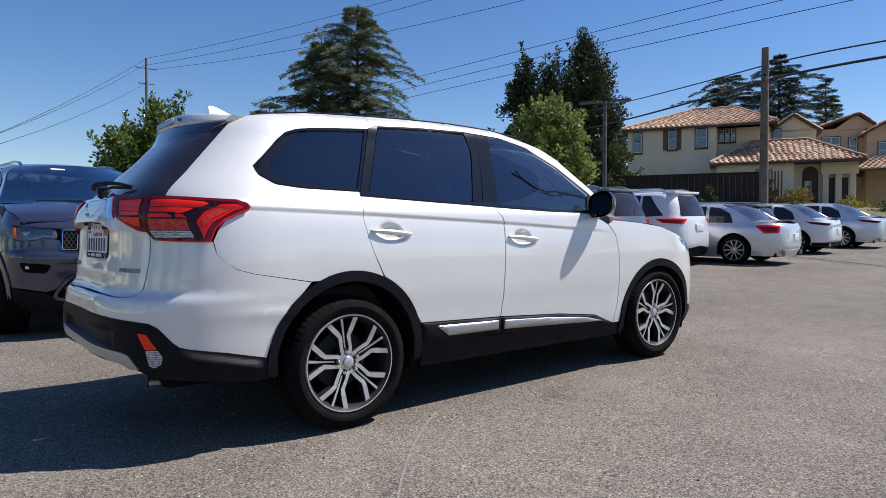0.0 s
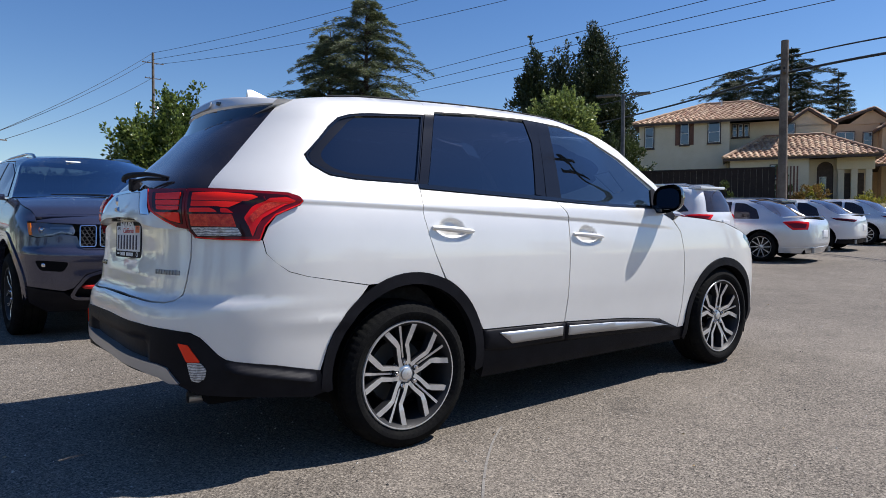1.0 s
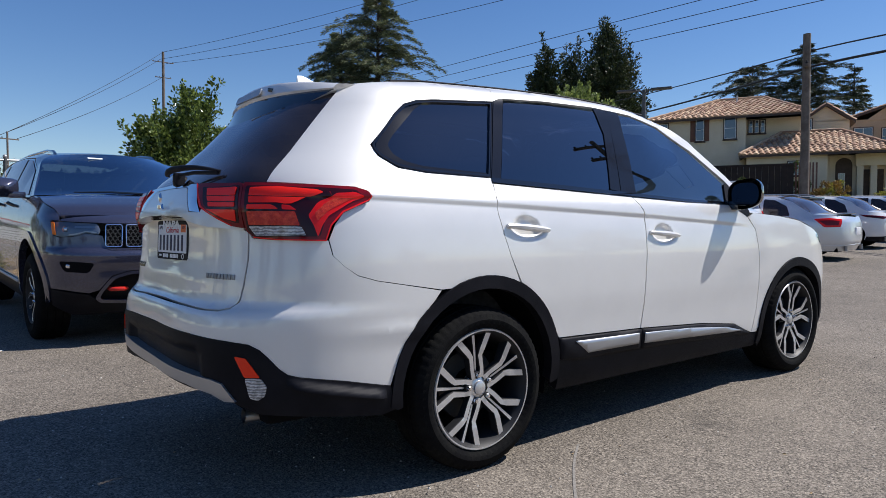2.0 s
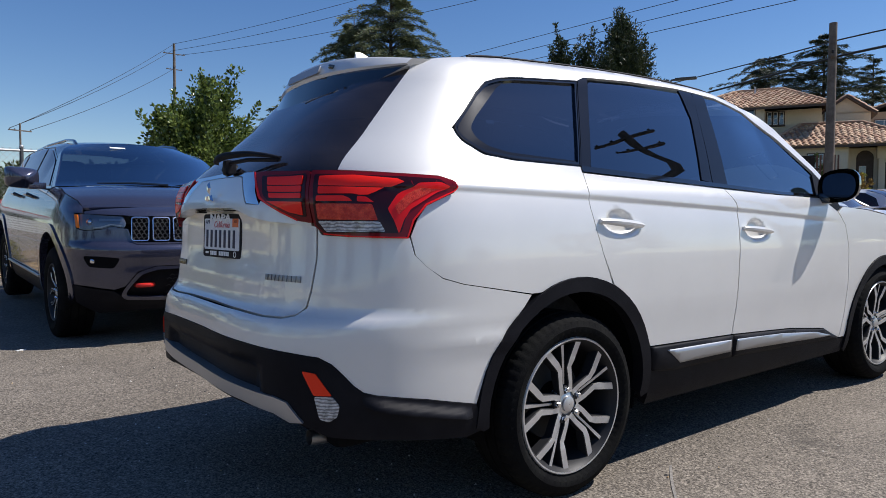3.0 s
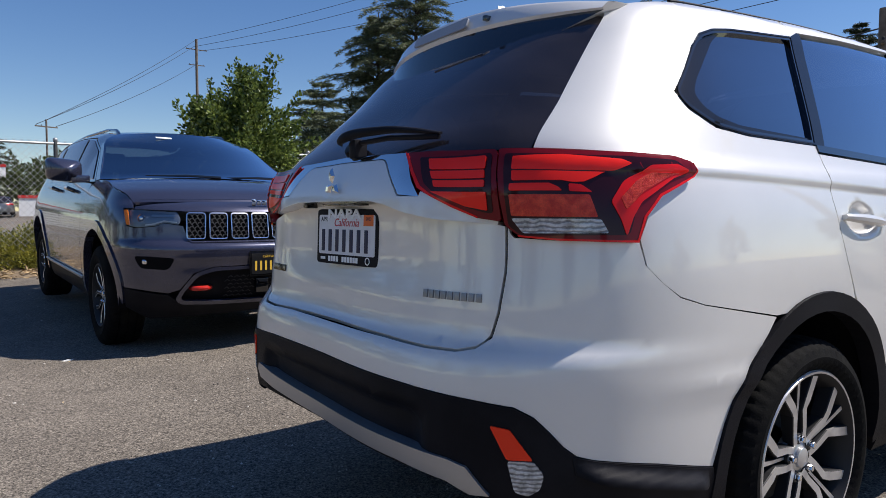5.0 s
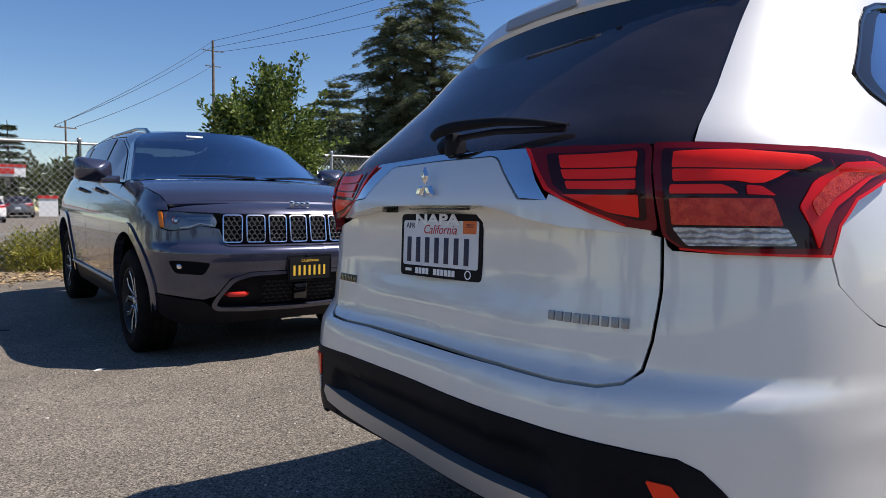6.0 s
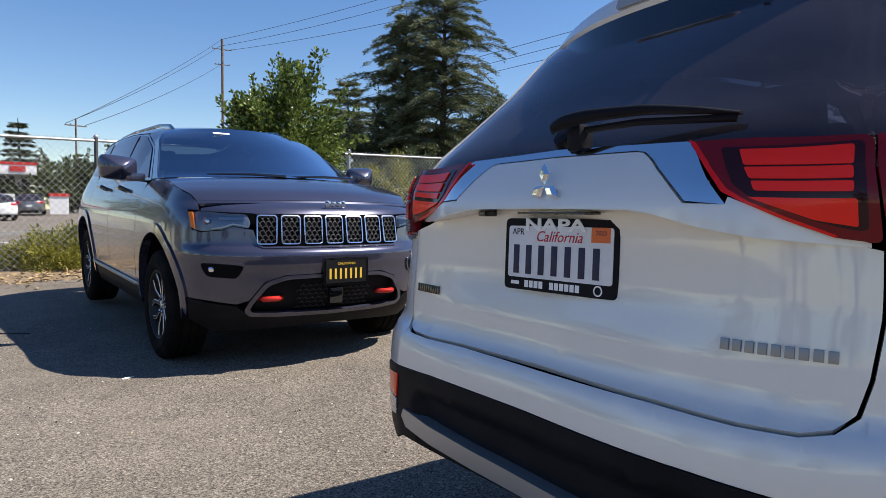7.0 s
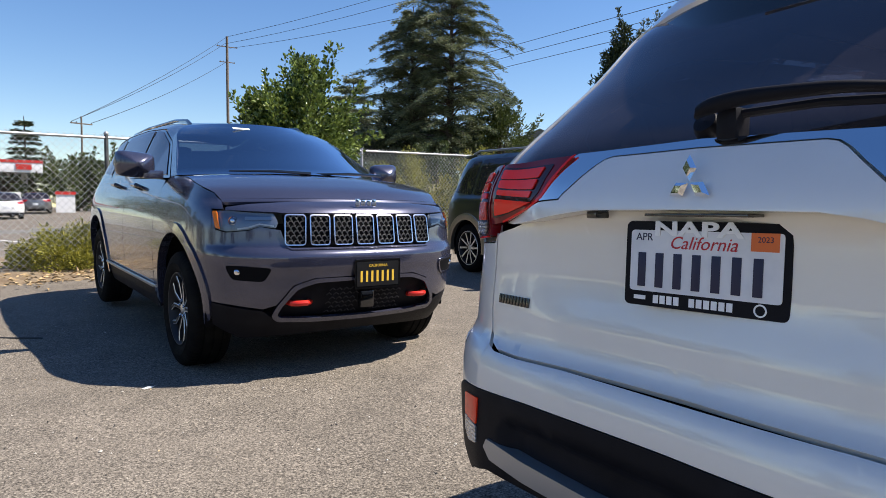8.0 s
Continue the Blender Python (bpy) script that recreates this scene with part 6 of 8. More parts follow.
        part("mirror_housing", box_bm(1.78, 1.90, min(-sgn * half * 0.98, -sgn * (half + 0.16)), max(-sgn * half * 0.98, -sgn * (half + 0.16)), zb + 0.02, zb + 0.14, bevel=0.03), paint_mat, mir)
        for x in (0.0, wb):
            wheel(car, Matrix.Translation((x, -sgn * (half - 0.13), r)), r, r * 0.68, 0.21, "plain", 11 * x, plain=True, side=-sgn)
            wheel_arch(car, x, r, r + 0.06, -sgn * (half - 0.06), -sgn * (half - 0.36))
    for nm, a, b, g in segs:
        cap(nm, S, span(a, b, 8), top, lambda x: 0.03, M[g] if g else paint_mat, car, curve((-0.8, -0.10), (0.2, -0.06), (0.6, 0.0), (1.4, 0.0), (2.3, 0.12), (3.3, 0.25)) if kind == "sedan" else curve((-0.62, -0.1), (0.2, 0.0), (1.4, 0.0), (2.3, 0.12), (3.3, 0.25)), 12)
    if kind == "sedan":
        part("boot_lip", tube(bmesh.new(), [(-0.80 - 0.10 * (1 - u * u), u * half * 0.8, zb + 0.066 + 0.03 * (1 - u * u)) for u in span(-0.86, 0.86, 10)], 0.014, 6), M["gloss"], car, "thin dark boot spoiler")
        for sgn in (1, -1):
            bm = lathe(bmesh.new(), [(0.028, -0.05), (0.036, -0.05), (0.036, 0.06), (0.028, 0.06)], 14, axis="x", m=Matrix.Translation((-over + 0.08, sgn * half * 0.6, 0.27)))
            part("exhaust_tip", bm, M["steel"], car)
    else:
        gl = rounded([(-half * 0.70, zb + 0.06), (half * 0.70, zb + 0.06), (half * 0.58, zr - 0.09), (-half * 0.58, zr - 0.09)], 0.05)
        panel("rear_window", S, gl, M[glass], car, 0.006, 0.01, 0.1, 0.0, "dark rear window")
        part("spoiler", box_bm(-over + 0.32, -over + 0.62, -half * 0.6, half * 0.6, zr - 0.05, zr + 0.01, bevel=0.02), paint_mat, car)
        for sgn in (1, -1):
            part("roof_rail", tube(bmesh.new(), [(-0.4, sgn * half * 0.56, zr + 0.02), (-0.25, sgn * half * 0.57, zr + 0.06), (1.1, sgn * half * 0.57, zr + 0.06), (1.25, sgn * half * 0.56, zr + 0.01)], 0.015, 6), M["satin"], car)
    pz = zb - 0.28 if kind == "sedan" else zb - 0.2
    pb = -over - 0.012 + (0.03 if kind != "sedan" else 0.02)
    part("number_plate", box_bm(pb - 0.012, pb + 0.03, -0.155, 0.155, pz - 0.08, pz + 0.08, bevel=0.006), M["plate_white"], car, "pale number plate")
    part("underbody", box_bm(-over + 0.2, wb + fr - 0.3, -half * 0.75, half * 0.75, 0.2, 0.3), M["liner"], car)
    part("cabin", box_bm(-0.3 if kind == "sedan" else -0.5, 2.0, -half * 0.62, half * 0.62, 0.4, zb + 0.05, bevel=0.1), M["cloth"], car)
    return car


def on_ground(x, y, heading):
    a = radians(heading)
    z = ground_height(x, y)
    f = ground_height(x + 2.7 * math.cos(a), y + 2.7 * math.sin(a))
    s = ground_height(x - 1.0 * math.sin(a), y + 1.0 * math.cos(a)) - ground_height(x + 1.0 * math.sin(a), y - 1.0 * math.cos(a))
    return Matrix.Translation((x, y, z)) @ Euler((math.atan2(s, 2.0), -math.atan2(f - z, 2.7), a)).to_matrix().to_4x4()


parked_car("suv", "grey metallic crossover parked in a row of cars", on_ground(9.4, 6.05, 95), "suv", M["grey"], 4.6, 0.92, 1.72, 2.7, 0.95)
parked_car("suv", "white crossover with dark rear glass and red lamps", on_ground(11.62, 6.02, 95), "suv", M["white2"], 4.57, 0.92, 1.70, 2.66, 0.95)
parked_car("coupe", "silver two-door coupe with large red tail lamps", on_ground(13.68, 5.0, 97), "sedan", M["silver"], 4.85, 0.92, 1.43, 2.74, 1.05, M["silver"], lamps="deep")
parked_car("wagon", "black car with pale roof bars", on_ground(16.1, 6.5, 96), "suv", M["blackp"], 4.6, 0.9, 1.42, 2.7, 0.95)
parked_car("hatchback", "white hatchback with a black lower bumper", on_ground(18.25, 5.7, 97), "sedan", M["white2"], 4.37, 0.89, 1.44, 2.64, 0.85, lamps="slim")
parked_car("sedan", "pale blue-silver saloon car", on_ground(22.1, 6.0, 97), "sedan", M["blue_silver"], 4.9, 0.92, 1.45, 2.82, 1.05, M["blue_silver"], lamps="slim")
far_suv = parked_car("suv", "black suv with tan lower bodywork and roof rails", on_ground(4.2, 7.95, -90), "suv", M["blackp"], 4.9, 0.95, 1.75, 2.85, 0.9, M["tan"], "", lamps="")
for x in (0.0, 2.85):
    for sgn in (1, -1):
        flare = lathe(bmesh.new(), [(0.405, -sgn * 0.90), (0.40, -sgn * 0.965), (0.43, -sgn * 0.975), (0.49, -sgn * 0.968), (0.50, -sgn * 0.94)], 40, m=Matrix.Translation((x, 0, 0.36)))
        bmesh.ops.delete(flare, geom=[v for v in flare.verts if v.co.z < 0.25], context="VERTS")
        part("wheel_flare", flare, M["tan"], far_suv, "tan wheel flare")

# ---- fence, plants, poles, houses ----
M["galv"] = varied("galvanised_steel", (0.36, 0.365, 0.37), (0.5, 0.505, 0.51), 14, 0.45, metal=0.5)
M["post"] = varied("dark_fence_post", (0.05, 0.055, 0.055), (0.1, 0.1, 0.1), 10, 0.6)
M["pole"] = varied("weathered_pole_wood", (0.11, 0.085, 0.065), (0.21, 0.17, 0.135), 3, 0.85, 40, 0.4, 30)
M["wire"] = material("cable_black", (0.012, 0.012, 0.014), 0.6)
M["bark"] = varied("bark", (0.055, 0.04, 0.03), (0.12, 0.09, 0.065), 5, 0.9, 40, 0.5)
M["stucco"] = varied("tan_stucco", (0.80, 0.68, 0.48), (0.86, 0.74, 0.55), 1.2, 0.9, 60, 0.2)
M["stucco2"] = varied("brown_stucco", (0.55, 0.42, 0.28), (0.62, 0.48, 0.33), 1.2, 0.9, 60, 0.2)
# Brown trim; also colours the flat plates drawn for the porch's shade.
M["trim_and_shade"] = varied("dark_brown_trim_and_shade", (0.06, 0.04, 0.03), (0.09, 0.06, 0.045), 5, 0.7)
M["shutter"] = varied("red_brown_shutter", (0.13, 0.055, 0.035), (0.18, 0.08, 0.05), 5, 0.7)
M["pane_blue"] = material("window_glass", (0.03, 0.045, 0.07), 0.03, 0.0, Coat_Weight=1.0, Specular_IOR_Level=1.0)
M["fence_wood"] = varied("dark_fence_wood", (0.024, 0.015, 0.013), (0.042, 0.027, 0.023), 3, 0.85, 30)
M["canopy"] = material("white_canopy", (0.8, 0.8, 0.8), 0.5)
M["redsign"] = material("red_sign", (0.55, 0.03, 0.02), 0.5)
M["straw"] = varied("dry_leaf_litter", (0.3, 0.2, 0.1), (0.5, 0.38, 0.22), 20, 0.9)
M["siding"] = varied("white_siding", (0.66, 0.66, 0.64), (0.74, 0.74, 0.72), 3, 0.7)


def tile_roof_material():
    m = material("clay_roof_tile", (0.42, 0.24, 0.14), 0.85)
    n, l, b = nodes_of(m)
    g = n.new("ShaderNodeNewGeometry")
    col = ramp(m, g.outputs["Random Per Island"], (0.0, (0.30, 0.17, 0.11)), (0.4, (0.46, 0.29, 0.18)), (0.75, (0.58, 0.42, 0.28)), (1.0, (0.38, 0.21, 0.13)))
    into(m, "Base Color", mixed(m, 0.3, col, ramp(m, noise_node(m, 2.0, 5), (0.3, 0.4), (0.7, 1.1)), "MULTIPLY"))
    return m


M["tile"] = tile_roof_material()


def leaf_material(name, dark, light, rough=0.45, through_light=0.25):
    m = material(name, dark, rough, 0.0)
    n, l, b = nodes_of(m)
    g = n.new("ShaderNodeNewGeometry")
    col = ramp(m, g.outputs["Random Per Island"], (0.0, dark), (0.6, tuple((a + c) / 2 for a, c in zip(dark, light))), (1.0, light))
    into(m, "Base Color", mixed(m, 0.5, col, ramp(m, noise_node(m, 1.2, 4), (0.3, 0.55), (0.7, 1.15)), "MULTIPLY"))
    tr = n.new("ShaderNodeBsdfTranslucent")
    l.new(col, tr.inputs[0])
    mx = n.new("ShaderNodeMixShader")
    mx.inputs[0].default_value = through_light
    out = n["Material Output"]
    l.new(b.outputs[0], mx.inputs[1])
    l.new(tr.outputs[0], mx.inputs[2])
    l.new(mx.outputs[0], out.inputs[0])
    return m


M["citrus"] = leaf_material("glossy_green_leaf", (0.020, 0.044, 0.009), (0.27, 0.34, 0.075), 0.22, 0.22)
M["cedar"] = leaf_material("grey_green_needles", (0.06, 0.085, 0.05), (0.30, 0.33, 0.15), 0.6, 0.25)
M["dark_leaf"] = leaf_material("dark_evergreen", (0.016, 0.03, 0.010), (0.075, 0.095, 0.03), 0.5, 0.12)
M["light_leaf"] = leaf_material("light_green_leaf", (0.06, 0.10, 0.02), (0.42, 0.48, 0.14), 0.35, 0.3)
M["shrub"] = leaf_material("yellow_green_shrub", (0.13, 0.14, 0.02), (0.46, 0.42, 0.07), 0.5, 0.3)
M["hedge"] = leaf_material("green_hedge", (0.03, 0.05, 0.012), (0.12, 0.15, 0.035), 0.5, 0.2)
M["rust_leaf"] = leaf_material("rusty_shrub", (0.12, 0.07, 0.02), (0.4, 0.26, 0.06), 0.5, 0.2)


class Leaves:
    """Gathers many small leaves, each its own little folded blade, into one mesh."""

    def __init__(self, seed):
        self.rng = random.Random(seed)
        self.v, self.f = [], []

    def blade(self, p, d, size, wide=0.45):
        r = self.rng
        d = d.normalized()
        s = d.cross(Vector((r.gauss(0, 1), r.gauss(0, 1), r.gauss(0, 1))))
        if s.length < 1e-4:
            s = d.orthogonal()
        s = s.normalized() * size * wide
        k = len(self.v)
        up = d.cross(s).normalized() * size * 0.12
        self.v += [p, p + d * size * 0.5 + s * 0.5 + up, p + d * size, p + d * size * 0.5 - s * 0.5 + up]
        self.f += [(k, k + 1, k + 2), (k, k + 2, k + 3)]

    def cluster(self, p, radius, count, size, out=None, wide=0.45):
        r = self.rng
        for _ in range(count):
            o = Vector((r.gauss(0, 1), r.gauss(0, 1), r.gauss(0, 1)))
            o = o.normalized() * radius * r.random() ** 0.5
            d = o * 0.6 + Vector((r.gauss(0, 1), r.gauss(0, 1), r.gauss(0, 1))) * radius * 0.5
            if out is not None:
                d += out * radius * 0.8
            self.blade(p + o, d if d.length > 1e-5 else Vector((0, 0, 1)), size * r.uniform(0.7, 1.25), wide)

    def build(self, name, mat, parent):
        me = bpy.data.meshes.new(name)
        me.from_pydata([tuple(v) for v in self.v], [], self.f)
        me.update()
        return finish(name, me, mat, parent)


def limbs(parent, base, tips, r0, name="limb"):
    """Tapered limbs from a base point out to tips, with a bend."""
    for tip in tips:
        mid = base.lerp(tip, 0.5) + Vector((0, 0, (tip - base).length * 0.08))
        part(name, tube(bmesh.new(), [base, mid, tip], [r0, r0 * 0.6, r0 * 0.2], 7), M["bark"], parent)


def leafy_tree(name, label, at, height, radius, mat, seed, clear=0.3, count=9000, leaf=0.07, clump=0.3, ragged=0.35, spread=1.0, category="tree", cone=0.35, shoot=0.45, wide=0.45):
    """A broadleaf tree: trunk, limbs, and a crown of leaf clumps on branch tips with an uneven outline."""
    rng = random.Random(seed)
    tree = thing(name, label, category, at=Matrix.Translation((at[0], at[1], ground_height(at[0], at[1]))))
    top = height * clear
    part("trunk", tube(bmesh.new(), [(0, 0, -0.1), (0.03, 0.02, top * 0.5), (0, 0.05, top), (0.05, 0, height * 0.6)], [radius * 0.075 + 0.03, radius * 0.06 + 0.025, radius * 0.05 + 0.02, 0.02], 9), M["bark"], tree)
    centres = []
    n = max(int(count / 110), 12)
    for _ in range(n):
        q, u = rng.uniform(0, 2 * math.pi), rng.uniform(-0.95, 1)
        k = rng.random() ** 0.33
        s = math.sqrt(max(1 - u * u, 0))
        far = 1 + rng.uniform(-ragged, ragged * 0.6)
        cz = top + (height - top) * (0.5 + 0.5 * u * k * far)
        prof = 1.0 if u < -0.2 else 1 - cone * (u + 0.2)
        centres.append(Vector((radius * spread * s * k * far * math.cos(q) * prof, radius * s * k * far * math.sin(q) * prof, min(cz, height))))
    limbs(tree, Vector((0, 0, top * 0.9)), [c for c in centres[:14]], radius * 0.035 + 0.01)
    lv = Leaves(seed)
    mid = Vector((0, 0, top + (height - top) * 0.4))
    for c in centres:
        lv.cluster(c, clump * rng.uniform(0.6, 1.3), int(count / n), leaf, (c - mid).normalized(), wide)
    for _ in range(int(n * 0.35)):
        c = rng.choice(centres)
        d = ((c - mid).normalized() + Vector((rng.gauss(0, 0.3), rng.gauss(0, 0.3), abs(rng.gauss(0.4, 0.4))))).normalized()
        for j in range(5):
            lv.cluster(c + d * clump * (0.6 + shoot * j), clump * 0.2, max(4, int(count / n / 9)), leaf, d, wide)
    lv.build("crown", mat, tree)
    return tree


def conifer(name, label, at, height, radius, mat, seed, tiers=26, droop=0.18, base=0.12, leaf=0.5, per=60, lean=0.0, flat=1.0, taper=1.0, gap=0.15, hang=0.0, dome=0.0):
    """A conifer: a straight trunk with tiers of long limbs that carry flat sprays of needles."""
    rng = random.Random(seed)
    tree = thing(name, label, "tree", at=Matrix.Translation((at[0], at[1], ground_height(at[0], at[1]))))
    part("trunk", tube(bmesh.new(), [(0, 0, -0.2), (0.01 * height, 0, height * 0.5), (lean, 0, height)], [height * 0.022, height * 0.013, 0.03], 9), M["bark"], tree)
    lv = Leaves(seed)
    bm = bmesh.new()
    for t in range(tiers):
        h = base + (1 - base) * (t + rng.uniform(-0.35, 0.35)) / tiers
        z = height * min(max(h, base), 0.995)
        h = min(max(h, base), 0.995)
        reach = radius * (1 - ((h - base) / (1 - base)) ** 1.3) ** 0.8 * taper + radius * 0.04
        if dome:
            reach = radius * (1 - math.exp(-(height - z) / dome)) + 0.15
        n = max(3, int(7 * (reach / radius) + 2))
        q0 = rng.uniform(0, 6.28)
        for k in range(n):
            if rng.random() < gap:
                continue
            q = q0 + 2 * math.pi * k / n + rng.uniform(-0.35, 0.35)
            ln = reach * (rng.uniform(0.4, 1.2) if hang else rng.uniform(0.55, 1.15))
            d = Vector((math.cos(q), math.sin(q), 0))
            tip = Vector((lean * h, 0, z)) + d * ln + Vector((0, 0, ln * rng.uniform(-droop, droop * 0.5)))
            start = Vector((lean * h, 0, z))
            bow = ln * (0.06 + 0.5 * hang)
            tube(bm, [start, start.lerp(tip, 0.3) + Vector((0, 0, bow * 0.84)), start.lerp(tip, 0.65) + Vector((0, 0, bow * 0.9)), tip], [0.012 * height * 0.35, 0.045, 0.03, 0.01], 4)
            steps = max(3, int(ln / (leaf * 0.55)))
            for j in range(steps):
                f = 0.18 + 0.82 * (j + rng.random()) / steps
                if hang and rng.random() < 0.15:
                    continue
                p = start.lerp(tip, f) + Vector((0, 0, bow * (1 - (2 * f - 1) ** 2)))
                w = leaf * (1.25 - 0.7 * f) * 1.2
                side = d.cross(Vector((0, 0, 1)))
                for _ in range(max(2, int(per / steps * 3))):
                    o = side * rng.uniform(-w, w) + d * rng.uniform(-w * 0.5, w * 0.5) + Vector((0, 0, rng.gauss(0, w * 0.12 * flat) - abs(rng.gauss(0, hang * w * 1.6))))
                    dd = d * rng.uniform(0.2, 1.0) + side * rng.uniform(-0.8, 0.8) + Vector((0, 0, rng.uniform(-0.5, 0.15)))
                    lv.blade(p + o, dd, leaf * rng.uniform(0.4, 0.95), 0.1)
    part("branchwork", bm, M["bark"], tree)
    lv.build("crown", mat, tree)
    return tree


def far_at(bearing, dist):
    """A place by its bearing (degrees from +y towards +x) and distance from the walk's middle."""
    return (-1.85 + dist * math.sin(radians(bearing)), -1.0 + dist * math.cos(radians(bearing)))


# -- chain-link fence
def chain_fence():
    a, b = Vector((-9.0, 9.15, 0)), Vector((12.5, 14.3, 0))
    d = (b - a).normalized()
    length = (b - a).length
    high = 1.95
    fence = thing("chain_link_fence", "galvanised chain-link fence with a top rail behind the parked cars", "fence")
    at = lambda s, h: a + d * s + Vector((0, 0, ground_height(*(a + d * s).xy) + h))
    part("top_rail", tube(bmesh.new(), [at(s, high) for s in span(0, length, 24)], 0.021, 8), M["galv"], fence)
    s = 3.32
    while s < length:
        post = part("post", tube(bmesh.new(), [at(s, -0.1), at(s, high + 0.05)], 0.03, 10), M["galv"] if s > 9.5 else M["post"], fence)
        bm = bmesh.new()
        bmesh.ops.create_uvsphere(bm, u_segments=10, v_segments=6, radius=0.036, matrix=Matrix.Translation(at(s, high + 0.06)))
        part("post_cap", bm, M["galv"], post)
        s += 4.79
    pitch = 0.10
    n = int(length / pitch)
    v, e = [], []
    r = 0.0028
    for dirn in (1, -1):
        for i in range(-int(high / pitch), n + int(high / pitch)):
            s0 = i * pitch
            s1 = s0 + dirn * (high + 0.02)
            h0, h1 = 0.03, high + 0.05
            if s1 < 0 and s0 < 0 or s0 > length and s1 > length:
                continue
            if s0 < 0 or s0 > length or s1 < 0 or s1 > length:
                def clip(sv):
                    return min(max(sv, 0), length)
                c0, c1 = clip(s0), clip(s1)
                h0, h1 = h0 + (h1 - h0) * abs(c0 - s0) / abs(s1 - s0), h1 - (h1 - h0) * abs(c1 - s1) / abs(s1 - s0)
                s0, s1 = c0, c1
            p, q = at(s0, h0), at(s1, h1)
            p += Vector((d.y, -d.x, 0)) * 0.002 * dirn
            q += Vector((d.y, -d.x, 0)) * 0.002 * dirn
            ax = (q - p).normalized()
            u = ax.orthogonal().normalized() * r
            w = ax.cross(u)
            kk = len(v)
            for base in (p, q):
                for j in range(3):
                    an = 2 * math.pi * j / 3
                    v.append(base + u * math.cos(an) + w * math.sin(an))
            e += [(kk + j, kk + (j + 1) % 3, kk + 3 + (j + 1) % 3, kk + 3 + j) for j in range(3)]
    me = bpy.data.meshes.new("wire_mesh")
    me.from_pydata([tuple(x) for x in v], [], e)
    tagged(finish("wire_mesh", me, M["galv"], fence), "woven steel diamonds", kind="stuff")
    # soil strip and dry litter along its foot
    bm = bmesh.new()
    rows = []
    rng = random.Random(3)
    for s in span(-3, length + 4, 70):
        row = []
        for o in (-1.0, -0.6, -0.1, 0.4, 1.2, 2.6):
            p = a + d * s + Vector((d.y, -d.x, 0)) * -o
            wob = rng.uniform(-0.12, 0.12) if o < -0.9 else 0
            p += Vector((d.y, -d.x, 0)) * wob
            row.append(bm.verts.new((p.x, p.y, ground_height(p.x, p.y) + (0.006 if o < -0.9 else 0.03 + rng.uniform(0, 0.04)))))
        rows.append(row)
    for r1, r2 in zip(rows, rows[1:]):
        for j in range(5):
            bm.faces.new((r1[j], r2[j], r2[j + 1], r1[j + 1]))
    tagged(part("planting_strip", bm, M["soil"]), "strip of dry soil along the fence foot", "soil", kind="structure")
    lv = Leaves(17)
    for _ in range(2600):
        s = rng.uniform(0, length)
        o = rng.gauss(-0.85, 0.32)
        p = a + d * s + Vector((d.y, -d.x, 0)) * -o
        p.z = ground_height(p.x, p.y) + rng.uniform(0.005, 0.06) + (0.02 if o > -1 else 0)
        lv.blade(p, Vector((rng.gauss(0, 1), rng.gauss(0, 1), rng.gauss(0, 0.25))), rng.uniform(0.05, 0.14), 0.35)
    tagged(lv.build("leaf_litter", M["straw"], None), "dry fallen leaves along the fence", "litter", kind="stuff")


chain_fence()


def shrub(name, label, at, radius, height, mat, seed, count=2500, leaf=0.05):
    rng = random.Random(seed)
    bush = thing(name, label, "shrub", at=Matrix.Translation((at[0], at[1], ground_height(at[0], at[1]))))
    lv = Leaves(seed)
    n = max(int(count / 60), 8)
    cs = []
    for _ in range(n):
        q, k = rng.uniform(0, 6.28), rng.random() ** 0.5
        h = rng.uniform(0.12, 1.0) * (1 - 0.55 * k * k)
        cs.append(Vector((radius * k * math.cos(q), radius * k * math.sin(q), height * h)))
    for c in cs:
        lv.cluster(c, radius * 0.16, int(count / n), leaf, Vector((c.x, c.y, height * 0.6)).normalized())
    for c in cs[:10]:
        part("stem", tube(bmesh.new(), [(c.x * 0.15, c.y * 0.15, -0.03), c * 0.6, c], [0.012, 0.008, 0.004], 5), M["bark"], bush)
    lv.build("foliage", mat, bush)
    return bush


shrub("shrub", "yellow-green dry shrub growing through the chain-link fence", (-1.5, 11.4), 0.85, 0.66, M["shrub"], 5, 15000, 0.055)
shrub("shrub", "yellow-green shrub behind the fence", (-4.2, 11.2), 0.95, 0.85, M["shrub"], 6, 6000, 0.055)
leafy_tree("citrus_tree", "small glossy-leaved green tree behind the parked suv", (1.66, 10.5), 3.2, 0.98, M["citrus"], 11, 0.2, 22000, 0.074, 0.22, 0.34, cone=0.1, shoot=0.46, wide=0.62)
for k, (x, y, r, h, m) in enumerate(((4.2, 14.0, 1.2, 2.0, "hedge"), (5.6, 14.2, 1.2, 2.2, "shrub"), (7.0, 14.9, 1.3, 2.4, "hedge"), (8.6, 15.2, 1.2, 2.3, "shrub"), (10.4, 15.6, 1.2, 2.2, "rust_leaf"), (3.0, 13.4, 1.0, 1.8, "hedge"), (1.6, 13.2, 1.0, 1.7, "hedge"))):
    shrub("shrub", "green and rust shrubs crowded behind the fence", (x, y), r, h, M[m], 30 + k, 6500, 0.085)

# -- far trees
conifer("cedar_tree", "tall grey-green cedar with layered drooping limbs", far_at(31.4, 44.8), 14.9, 4.0, M["cedar"], 2, 34, 0.25, 0.10, 0.33, 190, 0.2, gap=0.28, hang=0.22, dome=1.7)
